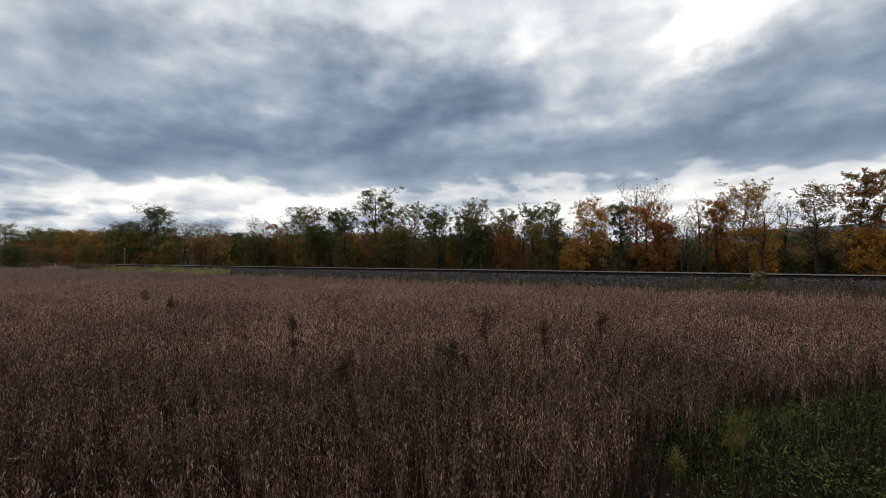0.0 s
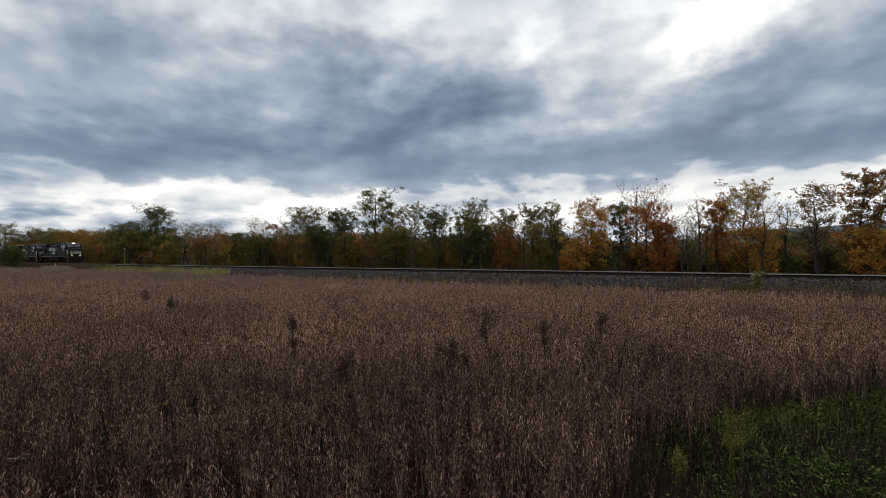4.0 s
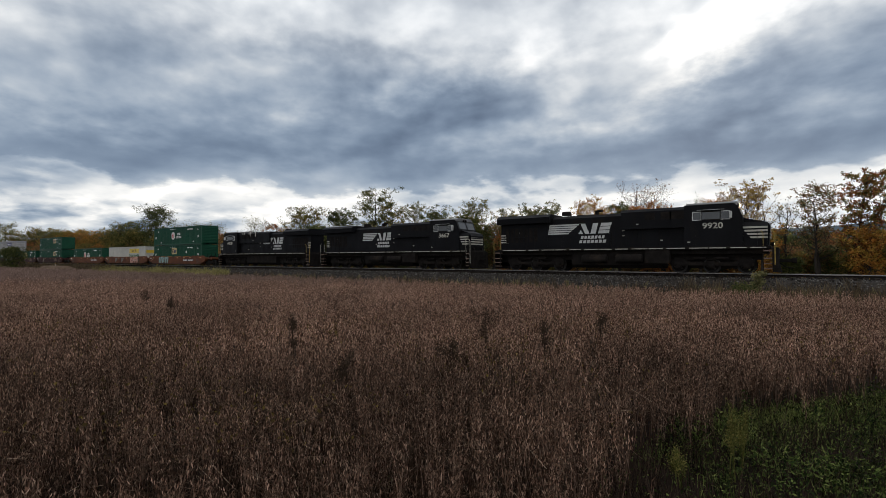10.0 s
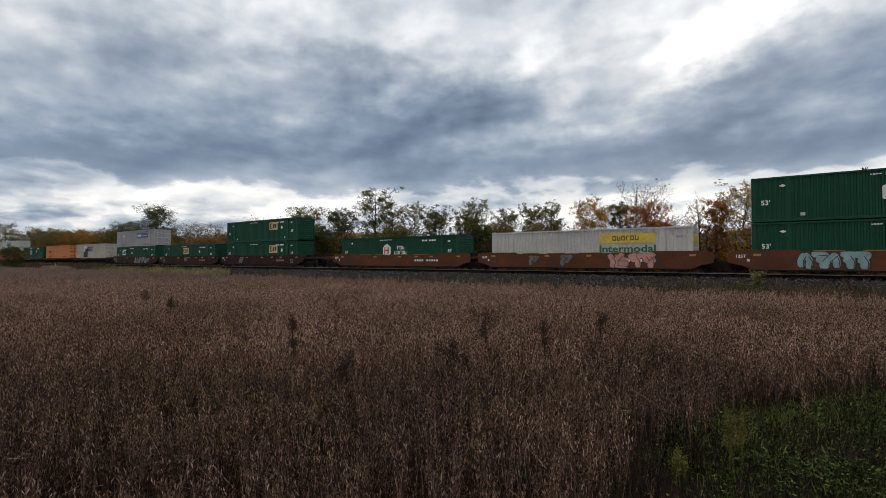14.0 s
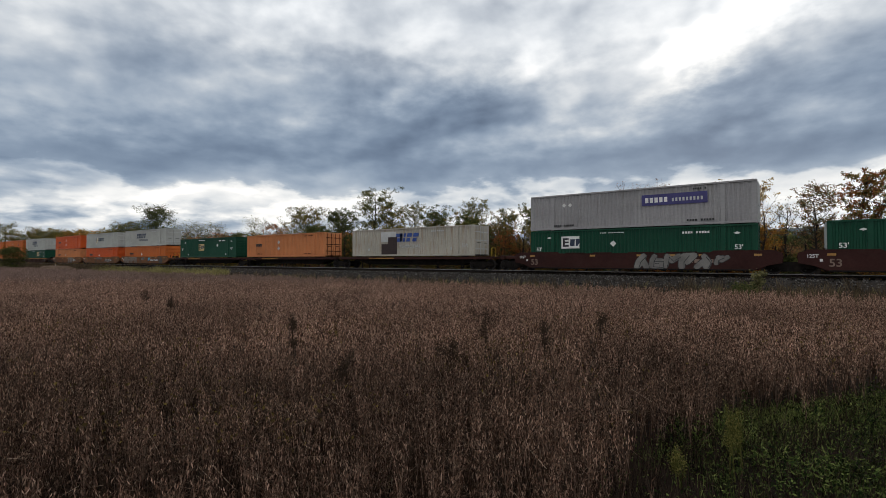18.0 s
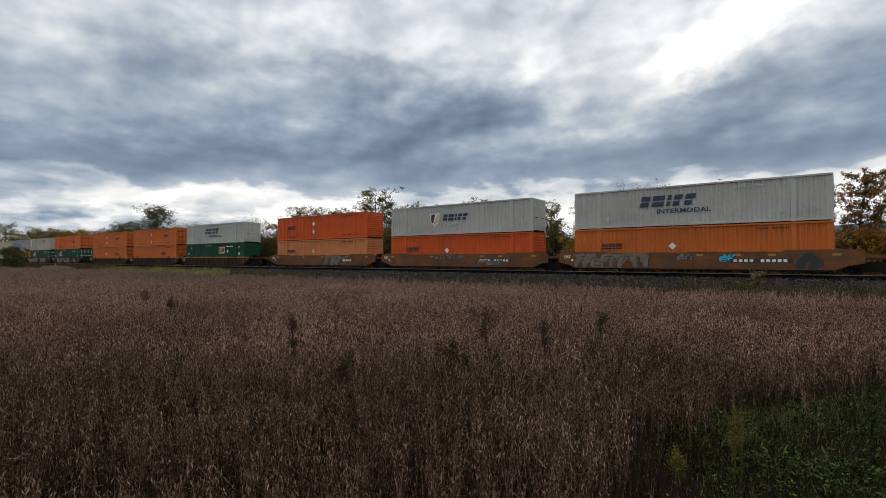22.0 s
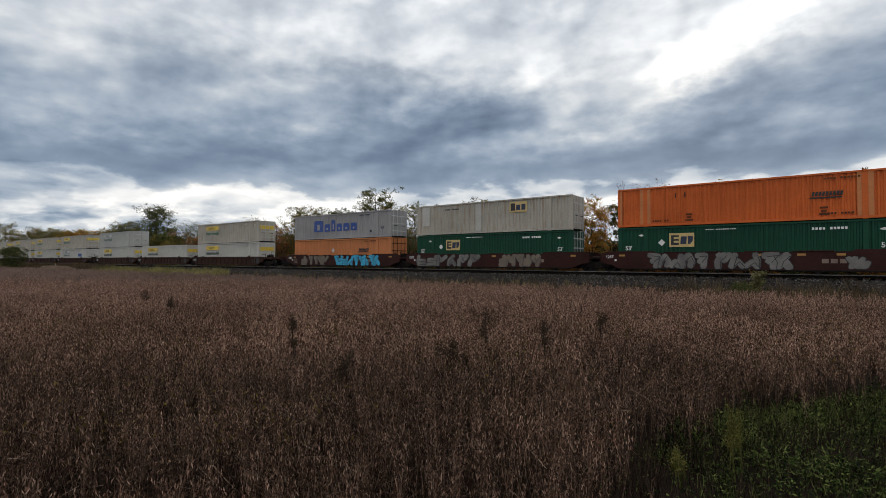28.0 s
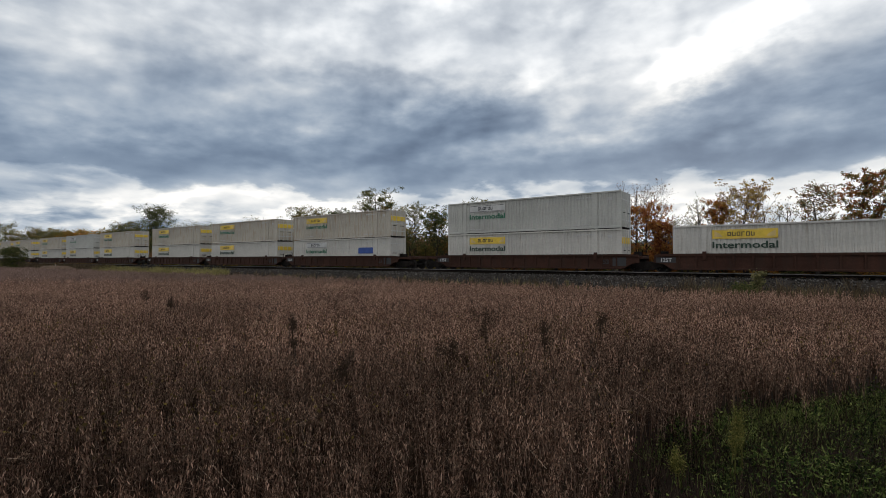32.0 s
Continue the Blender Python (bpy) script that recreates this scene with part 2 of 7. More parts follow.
# ---- mesh helpers ----
class Geo:
    """Collects faces of one part."""

    def __init__(self):
        self.v, self.f, self.k = [], [], []

    def add(self, vs, fs, k=0):
        o = len(self.v)
        self.v += [tuple(p) for p in vs]
        self.f += [tuple(i + o for i in q) for q in fs]
        self.k += [k] * len(fs)
        return self

    def box(self, x0, y0, z0, x1, y1, z1, c=0.0, k=0):
        """A box; c: the chamfer of its edges."""
        if c <= 0:
            vs = [(x, y, z) for z in (z0, z1) for y in (y0, y1) for x in (x0, x1)]
            return self.add(vs, [(0, 2, 3, 1), (4, 5, 7, 6), (0, 1, 5, 4), (2, 6, 7, 3), (0, 4, 6, 2), (1, 3, 7, 5)], k)
        lim = ((x0, x1), (y0, y1), (z0, z1))
        vs, idx = [], {}
        for s in [(a, b, d) for a in (0, 1) for b in (0, 1) for d in (0, 1)]:
            for ax in range(3):
                p = [lim[i][s[i]] + (0 if i == ax else (c if s[i] == 0 else -c)) for i in range(3)]
                idx[(s, ax)] = len(vs)
                vs.append(p)
        fs = []
        for ax in range(3):
            u, w = [i for i in range(3) if i != ax]
            for side in (0, 1):
                ring = []
                for a, b in ((0, 0), (1, 0), (1, 1), (0, 1)):
                    s = [0, 0, 0]
                    s[ax], s[u], s[w] = side, a, b
                    ring.append(idx[(tuple(s), ax)])
                fs.append(tuple(ring))
            for a in (0, 1):
                for b in (0, 1):
                    s0, s1 = [0, 0, 0], [0, 0, 0]
                    s0[ax], s1[ax] = 0, 1
                    for s in (s0, s1):
                        s[u], s[w] = a, b
                    fs.append((idx[(tuple(s0), u)], idx[(tuple(s1), u)], idx[(tuple(s1), w)], idx[(tuple(s0), w)]))
        for s in [(a, b, d) for a in (0, 1) for b in (0, 1) for d in (0, 1)]:
            fs.append(tuple(idx[(s, ax)] for ax in range(3)))
        return self.add(vs, fs, k)

    def prism(self, poly, a, b, plane="xz", k=0):
        """A flat outline pushed through from a to b along the third axis."""
        n = len(poly)
        put = {"xz": lambda p, d: (p[0], d, p[1]), "yz": lambda p, d: (d, p[0], p[1]), "xy": lambda p, d: (p[0], p[1], d)}[plane]
        vs = [put(p, a) for p in poly] + [put(p, b) for p in poly]
        fs = [tuple(range(n))[::-1], tuple(range(n, 2 * n))] + [(i, (i + 1) % n, n + (i + 1) % n, n + i) for i in range(n)]
        return self.add(vs, fs, k)

    def tube(self, pts, radii, n=6, k=0, caps=True):
        pts = [Vector(p) for p in pts]
        vs, fs = [], []
        for i, p in enumerate(pts):
            d = (pts[min(i + 1, len(pts) - 1)] - pts[max(i - 1, 0)]).normalized()
            e = d.cross(Vector((0.31, 0.17, 0.93)) if abs(d.z) < 0.9 else Vector((1, 0.1, 0))).normalized()
            g = d.cross(e)
            r = radii[i] if isinstance(radii, (list, tuple)) else radii
            vs += [p + r * (math.cos(a) * e + math.sin(a) * g) for a in [2 * math.pi * j / n for j in range(n)]]
        for i in range(len(pts) - 1):
            fs += [(i * n + j, i * n + (j + 1) % n, (i + 1) * n + (j + 1) % n, (i + 1) * n + j) for j in range(n)]
        if caps:
            fs += [tuple(range(n))[::-1], tuple(range((len(pts) - 1) * n, len(pts) * n))]
        return self.add(vs, fs, k)

    def mesh(self, name, mats):
        me = bpy.data.meshes.new(name)
        me.from_pydata(self.v, [], self.f)
        for m in mats:
            me.materials.append(m)
        if len(mats) > 1:
            me.polygons.foreach_set("material_index", self.k)
        bm = bmesh.new()
        bm.from_mesh(me)
        bmesh.ops.recalc_face_normals(bm, faces=bm.faces)
        bm.to_mesh(me)
        bm.free()
        me.update()
        return me


def part(name, geo, mats, parent, label="", at=None):
    """One mesh object under a thing or a part."""
    mats = mats if isinstance(mats, (list, tuple)) else [mats]
    me = geo if isinstance(geo, bpy.types.Mesh) else geo.mesh(name, mats)
    ob = new(name, me)
    if parent is not None:
        ob.parent = parent
    if at is not None:
        ob.matrix_basis = at
    if label:
        tagged(ob, label)
    return ob


def thing(name, m, label, category, group="", kind=""):
    ob = new(name)
    ob.empty_display_size = 0.5
    ob.matrix_basis = m
    return tagged(ob, label, category, group, kind)


def raw_mesh(name, v, t, mats, k=None):
    """A mesh of triangles from arrays."""
    v, t = np.asarray(v, np.float32), np.asarray(t, np.int32)
    me = bpy.data.meshes.new(name)
    me.vertices.add(len(v))
    me.vertices.foreach_set("co", v.ravel())
    me.loops.add(t.size)
    me.loops.foreach_set("vertex_index", t.ravel())
    me.polygons.add(len(t))
    me.polygons.foreach_set("loop_start", np.arange(0, t.size, 3, dtype=np.int32))
    for m in mats:
        me.materials.append(m)
    if k is not None:
        me.polygons.foreach_set("material_index", np.asarray(k, np.int32))
    me.update(calc_edges=True)
    return me


def scatter(kinds, pos, turn, size, rng, lean=0.0):
    """Sets copies of small shapes (v, t, and k: the material of each triangle) at the places; returns the arrays of one mesh."""
    vs, ts, ks, base = [], [], [], 0
    which = rng.integers(0, len(kinds), len(pos))
    for i, (v, t, *k) in enumerate(kinds):
        sel = np.nonzero(which == i)[0]
        if not len(sel):
            continue
        c, s, z = np.cos(turn[sel])[:, None], np.sin(turn[sel])[:, None], size[sel][:, None]
        x = (v[None, :, 0] * c - v[None, :, 1] * s) * z
        y = (v[None, :, 0] * s + v[None, :, 1] * c) * z
        h = np.repeat(v[None, :, 2], len(sel), 0) * z
        if lean:
            lx, ly = rng.normal(0, lean, (2, len(sel), 1))
            x, y = x + lx * h, y + ly * h
        w = np.stack([x, y, h], -1) + pos[sel][:, None, :]
        vs.append(w.reshape(-1, 3))
        ts.append((t[None] + (np.arange(len(sel)) * len(v))[:, None, None] + base).reshape(-1, 3))
        ks.append(np.tile(k[0], len(sel)) if k else np.zeros(len(t) * len(sel), np.int32))
        base += len(sel) * len(v)
    scatter.kinds = np.concatenate(ks)
    return np.concatenate(vs), np.concatenate(ts)


def leaves(centres, n, spread, length, width, rng, droop=0.0):
    """n small bent leaf blades round each centre: arrays of vertices and triangles."""
    c = np.repeat(np.asarray(centres, float), n, 0)
    k = len(c)
    c = c + np.clip(rng.normal(0, 1, (k, 3)), -1.6, 1.6) * spread
    d = rng.normal(0, 1, (k, 3))
    d[:, 2] -= droop
    d /= np.linalg.norm(d, axis=1)[:, None]
    e = np.cross(d, rng.normal(0, 1, (k, 3)))
    e /= np.linalg.norm(e, axis=1)[:, None] + 1e-9
    g = np.cross(d, e)
    ln = length * rng.uniform(0.6, 1.4, (k, 1))
    wd = width * rng.uniform(0.6, 1.4, (k, 1))
    v = np.stack([c, c + d * ln * 0.5 + e * wd * 0.5 + g * wd * 0.2, c + d * ln, c + d * ln * 0.5 - e * wd * 0.5 + g * wd * 0.2], 1)
    t = np.array([[0, 1, 2], [0, 2, 3]])[None] + (np.arange(k) * 4)[:, None, None]
    return v.reshape(-1, 3), t.reshape(-1, 3)


WORDS = {}


def lettering(text, height, mat, parent, x, y, z, name="lettering", slant=0.0, face=-1, wide=1.0):
    """Raised flat letters on a side of a thing, read from -y."""
    key = (text, round(slant, 2), mat.name)
    if key not in WORDS:
        cu = bpy.data.curves.new("word", "FONT")
        cu.body, cu.size, cu.extrude, cu.align_x, cu.align_y, cu.shear, cu.resolution_u = text, 1.0, 0.004, "CENTER", "CENTER", slant, 3
        cu.offset = 0.02
        tmp = new("word", cu)
        dg = bpy.context.evaluated_depsgraph_get()
        me = bpy.data.meshes.new_from_object(tmp.evaluated_get(dg))
        me.materials.clear()
        me.materials.append(mat)
        bpy.data.objects.remove(tmp)
        WORDS[key] = me
    ob = part(name, WORDS[key], mat, parent)
    s = height / 0.7
    ob.matrix_basis = Matrix.LocRotScale((x, y, z), Euler((radians(90), 0, 0)), (s * wide, s, 1.0))
    return ob

# ---- sky ----
def cloud_deck():
    """A wide shallow cloud layer that drifts away from the viewer."""
    rings, segs, R, H = 26, 72, 4650.0, 450.0
    vs, fs = [(0, 0, H)], []
    for i in range(1, rings + 1):
        r = R * (i / rings) ** 1.3
        for j in range(segs):
            a = 2 * math.pi * j / segs
            vs.append((r * math.cos(a), r * math.sin(a), H * (1 - (r / R) ** 2) - (8 if i == rings else 0)))
    fs += [(0, 1 + (j + 1) % segs, 1 + j) for j in range(segs)]
    for i in range(rings - 1):
        a, b = 1 + i * segs, 1 + (i + 1) * segs
        fs += [(a + j, a + (j + 1) % segs, b + (j + 1) % segs, b + j) for j in range(segs)]
    g = Geo()
    g.add(vs, fs)
    m = bpy.data.materials.new("cloud")
    m.use_nodes = True
    t = m.node_tree
    n, ln = t.nodes, t.links
    n.remove(n["Principled BSDF"])
    co = n.new("ShaderNodeTexCoord")

    def math_node(op, a, b=None):
        x = n.new("ShaderNodeMath")
        x.operation = op
        for i, val in enumerate((a, b)):
            if val is None:
                continue
            if isinstance(val, (int, float)):
                x.inputs[i].default_value = val
            else:
                ln.new(val, x.inputs[i])
        return x.outputs[0]

    def ramp(src, stops, lo=0.0, hi=1.0, kind="B_SPLINE"):
        mr = n.new("ShaderNodeMapRange")
        mr.inputs["From Min"].default_value, mr.inputs["From Max"].default_value = lo, hi
        ln.new(src, mr.inputs["Value"])
        cr = n.new("ShaderNodeValToRGB")
        els = cr.color_ramp.elements
        cr.color_ramp.interpolation = kind
        while len(els) < len(stops):
            els.new(0.5)
        for i, (p, c) in enumerate(stops):
            els[i].position, els[i].color = (p - lo) / (hi - lo), (*(c if isinstance(c, tuple) else (c, c, c)), 1)
        ln.new(mr.outputs[0], cr.inputs[0])
        return cr.outputs[0]

    # bearing in tens of degrees from the middle of the view, and the slope up to the cloud
    xyz = n.new("ShaderNodeSeparateXYZ")
    ln.new(co.outputs["Object"], xyz.inputs[0])
    x, y, z = xyz.outputs
    reach = math_node("SQRT", math_node("ADD", math_node("MULTIPLY", x, x), math_node("MULTIPLY", y, y)))
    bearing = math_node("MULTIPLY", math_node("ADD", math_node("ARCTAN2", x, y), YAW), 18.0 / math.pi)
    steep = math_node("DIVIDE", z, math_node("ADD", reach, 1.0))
    height = math_node("SUBTRACT", math_node("MULTIPLY", math_node("LOGARITHM", math_node("ADD", math_node("MAXIMUM", steep, 0.0), 0.15), math.e), -2.5), math_node("MULTIPLY", steep, 1.6))
    field = n.new("ShaderNodeCombineXYZ")
    ln.new(math_node("MULTIPLY", bearing, 0.72), field.inputs[0]), ln.new(height, field.inputs[1])

    def noisy(scale, detail, rough, off, st=(1, 1, 1), dist=0.0, lean=0.0):
        mp = n.new("ShaderNodeMapping")
        mp.inputs["Rotation"].default_value = (0, 0, radians(lean))
        mp.inputs["Scale"].default_value, mp.inputs["Location"].default_value = st, off
        ln.new(field.outputs[0], mp.inputs["Vector"])
        tx = n.new("ShaderNodeTexNoise")
        tx.inputs["Scale"].default_value, tx.inputs["Detail"].default_value, tx.inputs["Roughness"].default_value = scale, detail, rough
        tx.inputs["Distortion"].default_value = dist
        ln.new(mp.outputs[0], tx.inputs["Vector"])
        return math_node("SUBTRACT", tx.outputs["Fac"], 0.5)

    large = noisy(0.55, 2, 0.45, (3.1, 7.7, 0), lean=6)
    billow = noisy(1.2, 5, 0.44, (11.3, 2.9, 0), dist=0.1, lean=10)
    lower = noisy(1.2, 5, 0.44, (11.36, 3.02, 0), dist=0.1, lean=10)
    wisp = noisy(4.0, 6, 0.52, (5.7, 19.1, 0), dist=0.1, lean=5)
    streak = noisy(1.8, 6, 0.5, (8.2, 4.4, 0), dist=0.1)
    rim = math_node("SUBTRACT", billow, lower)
    # the ragged lower edge of the heavy bank over a bright strip
    rough_edge = math_node("ADD", math_node("MULTIPLY", billow, 0.16), math_node("MULTIPLY", wisp, 0.07))
    low = math_node("ADD", steep, rough_edge)
    level = ramp(low, [(0.0, 0.52), (0.03, 0.60), (0.07, 0.78), (0.115, 0.88), (0.142, 0.76), (0.155, 0.41), (0.19, 0.315), (0.26, 0.365), (0.34, 0.48), (0.45, 0.60), (0.8, 0.74), (1.3, 0.98), (2.0, 1.05)], 0.0, 2.0)
    val = math_node("MULTIPLY", level, math_node("ADD", 1.0, math_node("MULTIPLY", large, 0.9)))
    val = math_node("MULTIPLY", val, math_node("ADD", 1.0, math_node("MULTIPLY", billow, 0.75)))
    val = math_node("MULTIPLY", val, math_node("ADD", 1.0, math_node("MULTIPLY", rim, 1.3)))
    val = math_node("MULTIPLY", val, math_node("ADD", 1.0, math_node("MULTIPLY", wisp, 0.30)))
    # blue-grey bars of low cloud in the bright strip
    bars = ramp(math_node("ADD", streak, math_node("MULTIPLY", bearing, -0.018)), [(0.04, 1.0), (0.10, 0.82), (0.25, 0.72)], -0.5, 0.5, "LINEAR")
    near = n.new("ShaderNodeMapRange")
    near.interpolation_type = "SMOOTHSTEP"
    near.inputs["From Min"].default_value, near.inputs["From Max"].default_value = 0.16, 0.10
    ln.new(steep, near.inputs["Value"])
    val = math_node("MULTIPLY", val, math_node("ADD", 1.0, math_node("MULTIPLY", math_node("SUBTRACT", bars, 1.0), near.outputs[0])))
    # brightness added to the unseen sky at the viewer's back lights train and field
    back = n.new("ShaderNodeMapRange")
    back.interpolation_type = "SMOOTHSTEP"
    back.inputs["From Min"].default_value, back.inputs["From Max"].default_value = 6.0, 11.0
    ln.new(math_node("ABSOLUTE", bearing), back.inputs["Value"])
    val = math_node("ADD", val, math_node("MULTIPLY", back.outputs[0], math_node("MAXIMUM", math_node("SUBTRACT", 0.68, val), 0.0)))
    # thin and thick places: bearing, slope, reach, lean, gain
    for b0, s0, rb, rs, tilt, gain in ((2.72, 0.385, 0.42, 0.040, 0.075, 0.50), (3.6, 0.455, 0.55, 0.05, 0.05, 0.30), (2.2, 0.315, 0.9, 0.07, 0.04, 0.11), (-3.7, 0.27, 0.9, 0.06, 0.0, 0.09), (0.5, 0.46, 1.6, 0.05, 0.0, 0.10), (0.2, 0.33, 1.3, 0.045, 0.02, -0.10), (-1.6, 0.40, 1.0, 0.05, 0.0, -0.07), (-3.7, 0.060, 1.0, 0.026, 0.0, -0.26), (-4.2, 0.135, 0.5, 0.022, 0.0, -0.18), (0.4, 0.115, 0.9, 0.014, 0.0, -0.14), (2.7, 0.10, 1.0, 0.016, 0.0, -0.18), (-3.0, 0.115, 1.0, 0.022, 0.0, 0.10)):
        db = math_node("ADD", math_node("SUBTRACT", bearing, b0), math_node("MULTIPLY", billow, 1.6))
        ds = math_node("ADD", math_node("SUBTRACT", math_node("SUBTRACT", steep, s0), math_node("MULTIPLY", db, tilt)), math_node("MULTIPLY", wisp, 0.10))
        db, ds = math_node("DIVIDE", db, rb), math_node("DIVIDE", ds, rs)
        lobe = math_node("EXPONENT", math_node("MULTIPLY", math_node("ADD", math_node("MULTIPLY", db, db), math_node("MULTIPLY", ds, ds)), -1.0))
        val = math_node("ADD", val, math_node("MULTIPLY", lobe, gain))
    val = math_node("MINIMUM", math_node("MAXIMUM", val, 0.12), 0.98)
    tint = ramp(val, [(0.0, (0.44, 0.63, 1.0)), (0.2, (0.48, 0.67, 1.0)), (0.40, (0.60, 0.77, 1.0)), (0.6, (0.88, 0.94, 1.0)), (0.85, (1.0, 0.985, 0.955)), (1.0, (1.0, 0.99, 0.97))])
    plain = ramp(val, [(0.0, (0.66, 0.78, 1.0)), (0.4, (0.76, 0.855, 1.0)), (0.7, (0.90, 0.95, 1.0)), (1.0, (1.0, 1.0, 1.0))])
    up = n.new("ShaderNodeMapRange")
    up.interpolation_type = "SMOOTHSTEP"
    up.inputs["From Min"].default_value, up.inputs["From Max"].default_value = 0.26, 0.55
    ln.new(math_node("ADD", steep, math_node("MULTIPLY", large, 0.3)), up.inputs["Value"])
    both = n.new("ShaderNodeMix")
    both.data_type = "RGBA"
    ln.new(up.outputs[0], both.inputs[0]), ln.new(tint, both.inputs[6]), ln.new(plain, both.inputs[7])
    em = n.new("ShaderNodeEmission")
    ln.new(both.outputs[2], em.inputs["Color"])
    ln.new(math_node("MULTIPLY", val, 1.12), em.inputs["Strength"])
    clear = n.new("ShaderNodeBsdfTransparent")
    clear.inputs[0].default_value = (0.03, 0.03, 0.03, 1)
    add = n.new("ShaderNodeAddShader")
    ln.new(em.outputs[0], add.inputs[0]), ln.new(clear.outputs[0], add.inputs[1])
    ln.new(add.outputs[0], n["Material Output"].inputs["Surface"])
    me = g.mesh("cloud_layer", [m])
    for p in me.polygons:
        p.use_smooth = True
    ob = new("backdrop_clouds", me)
    return tagged(ob, "heavy blue-grey autumn cloud layer with bright gaps", "sky", kind="structure")


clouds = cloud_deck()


# ---- ground ----
def ground_height(x, y):
    """Field level in front, a little higher behind the line."""
    k = min(1.0, max(0.0, (y - 44.0) / 6.0))
    return 0.55 * k


def build_ground():
    ys = [-4600, -800, -150, -40, -10, 0, 4, 8, 14, 20, 26, 30, 33, 36, 41, 44, 46, 48, 50, 55, 62, 80, 120, 250, 800, 2000, 4600]
    xs = [-4600, -2000, -900, -500, -300] + list(range(-240, 81, 8)) + [120, 300, 900, 2000, 4600]
    g = Geo()
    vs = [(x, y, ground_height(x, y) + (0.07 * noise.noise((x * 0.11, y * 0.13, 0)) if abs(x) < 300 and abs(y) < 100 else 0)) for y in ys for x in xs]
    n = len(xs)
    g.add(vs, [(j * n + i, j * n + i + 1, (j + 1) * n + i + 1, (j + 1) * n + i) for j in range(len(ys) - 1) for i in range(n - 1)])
    return tagged(part("ground", g, M["soil"], None), "bare brown soil under the field, darkened for shade between plants", "ground", kind="structure")


build_ground()


def build_ridge():
    """Low wooded hills far behind the trees, their haze painted in."""
    g = Geo()
    rng = np.random.default_rng(5)
    for dist, top, amp in ((2600, 150, 22), (1500, 48, 11)):
        n = 120
        vs = []
        for i in range(n + 1):
            a = radians(-100 + 200 * i / n)
            x, y = dist * math.sin(a), dist * math.cos(a)
            k = 0.5 + 0.5 * math.tanh((x + dist * 0.22) / (dist * 0.15))
            h = (top * (0.25 + 0.75 * k) + amp * noise.noise((i * 0.21, dist, 1)) + 4 * rng.normal())
            vs += [(x * 0.86, y * 0.86, -2), (x, y, max(8, h)), (x * 1.25, y * 1.25, -2)]
        g.add(vs, [q for i in range(n) for q in ((3 * i, 3 * i + 3, 3 * i + 4, 3 * i + 1), (3 * i + 1, 3 * i + 4, 3 * i + 5, 3 * i + 2))])
    return tagged(part("backdrop_hills", g, M["ridge"], None), "distant wooded hills on the horizon, blue-grey haze in their colour", "hill", kind="structure")


build_ridge()


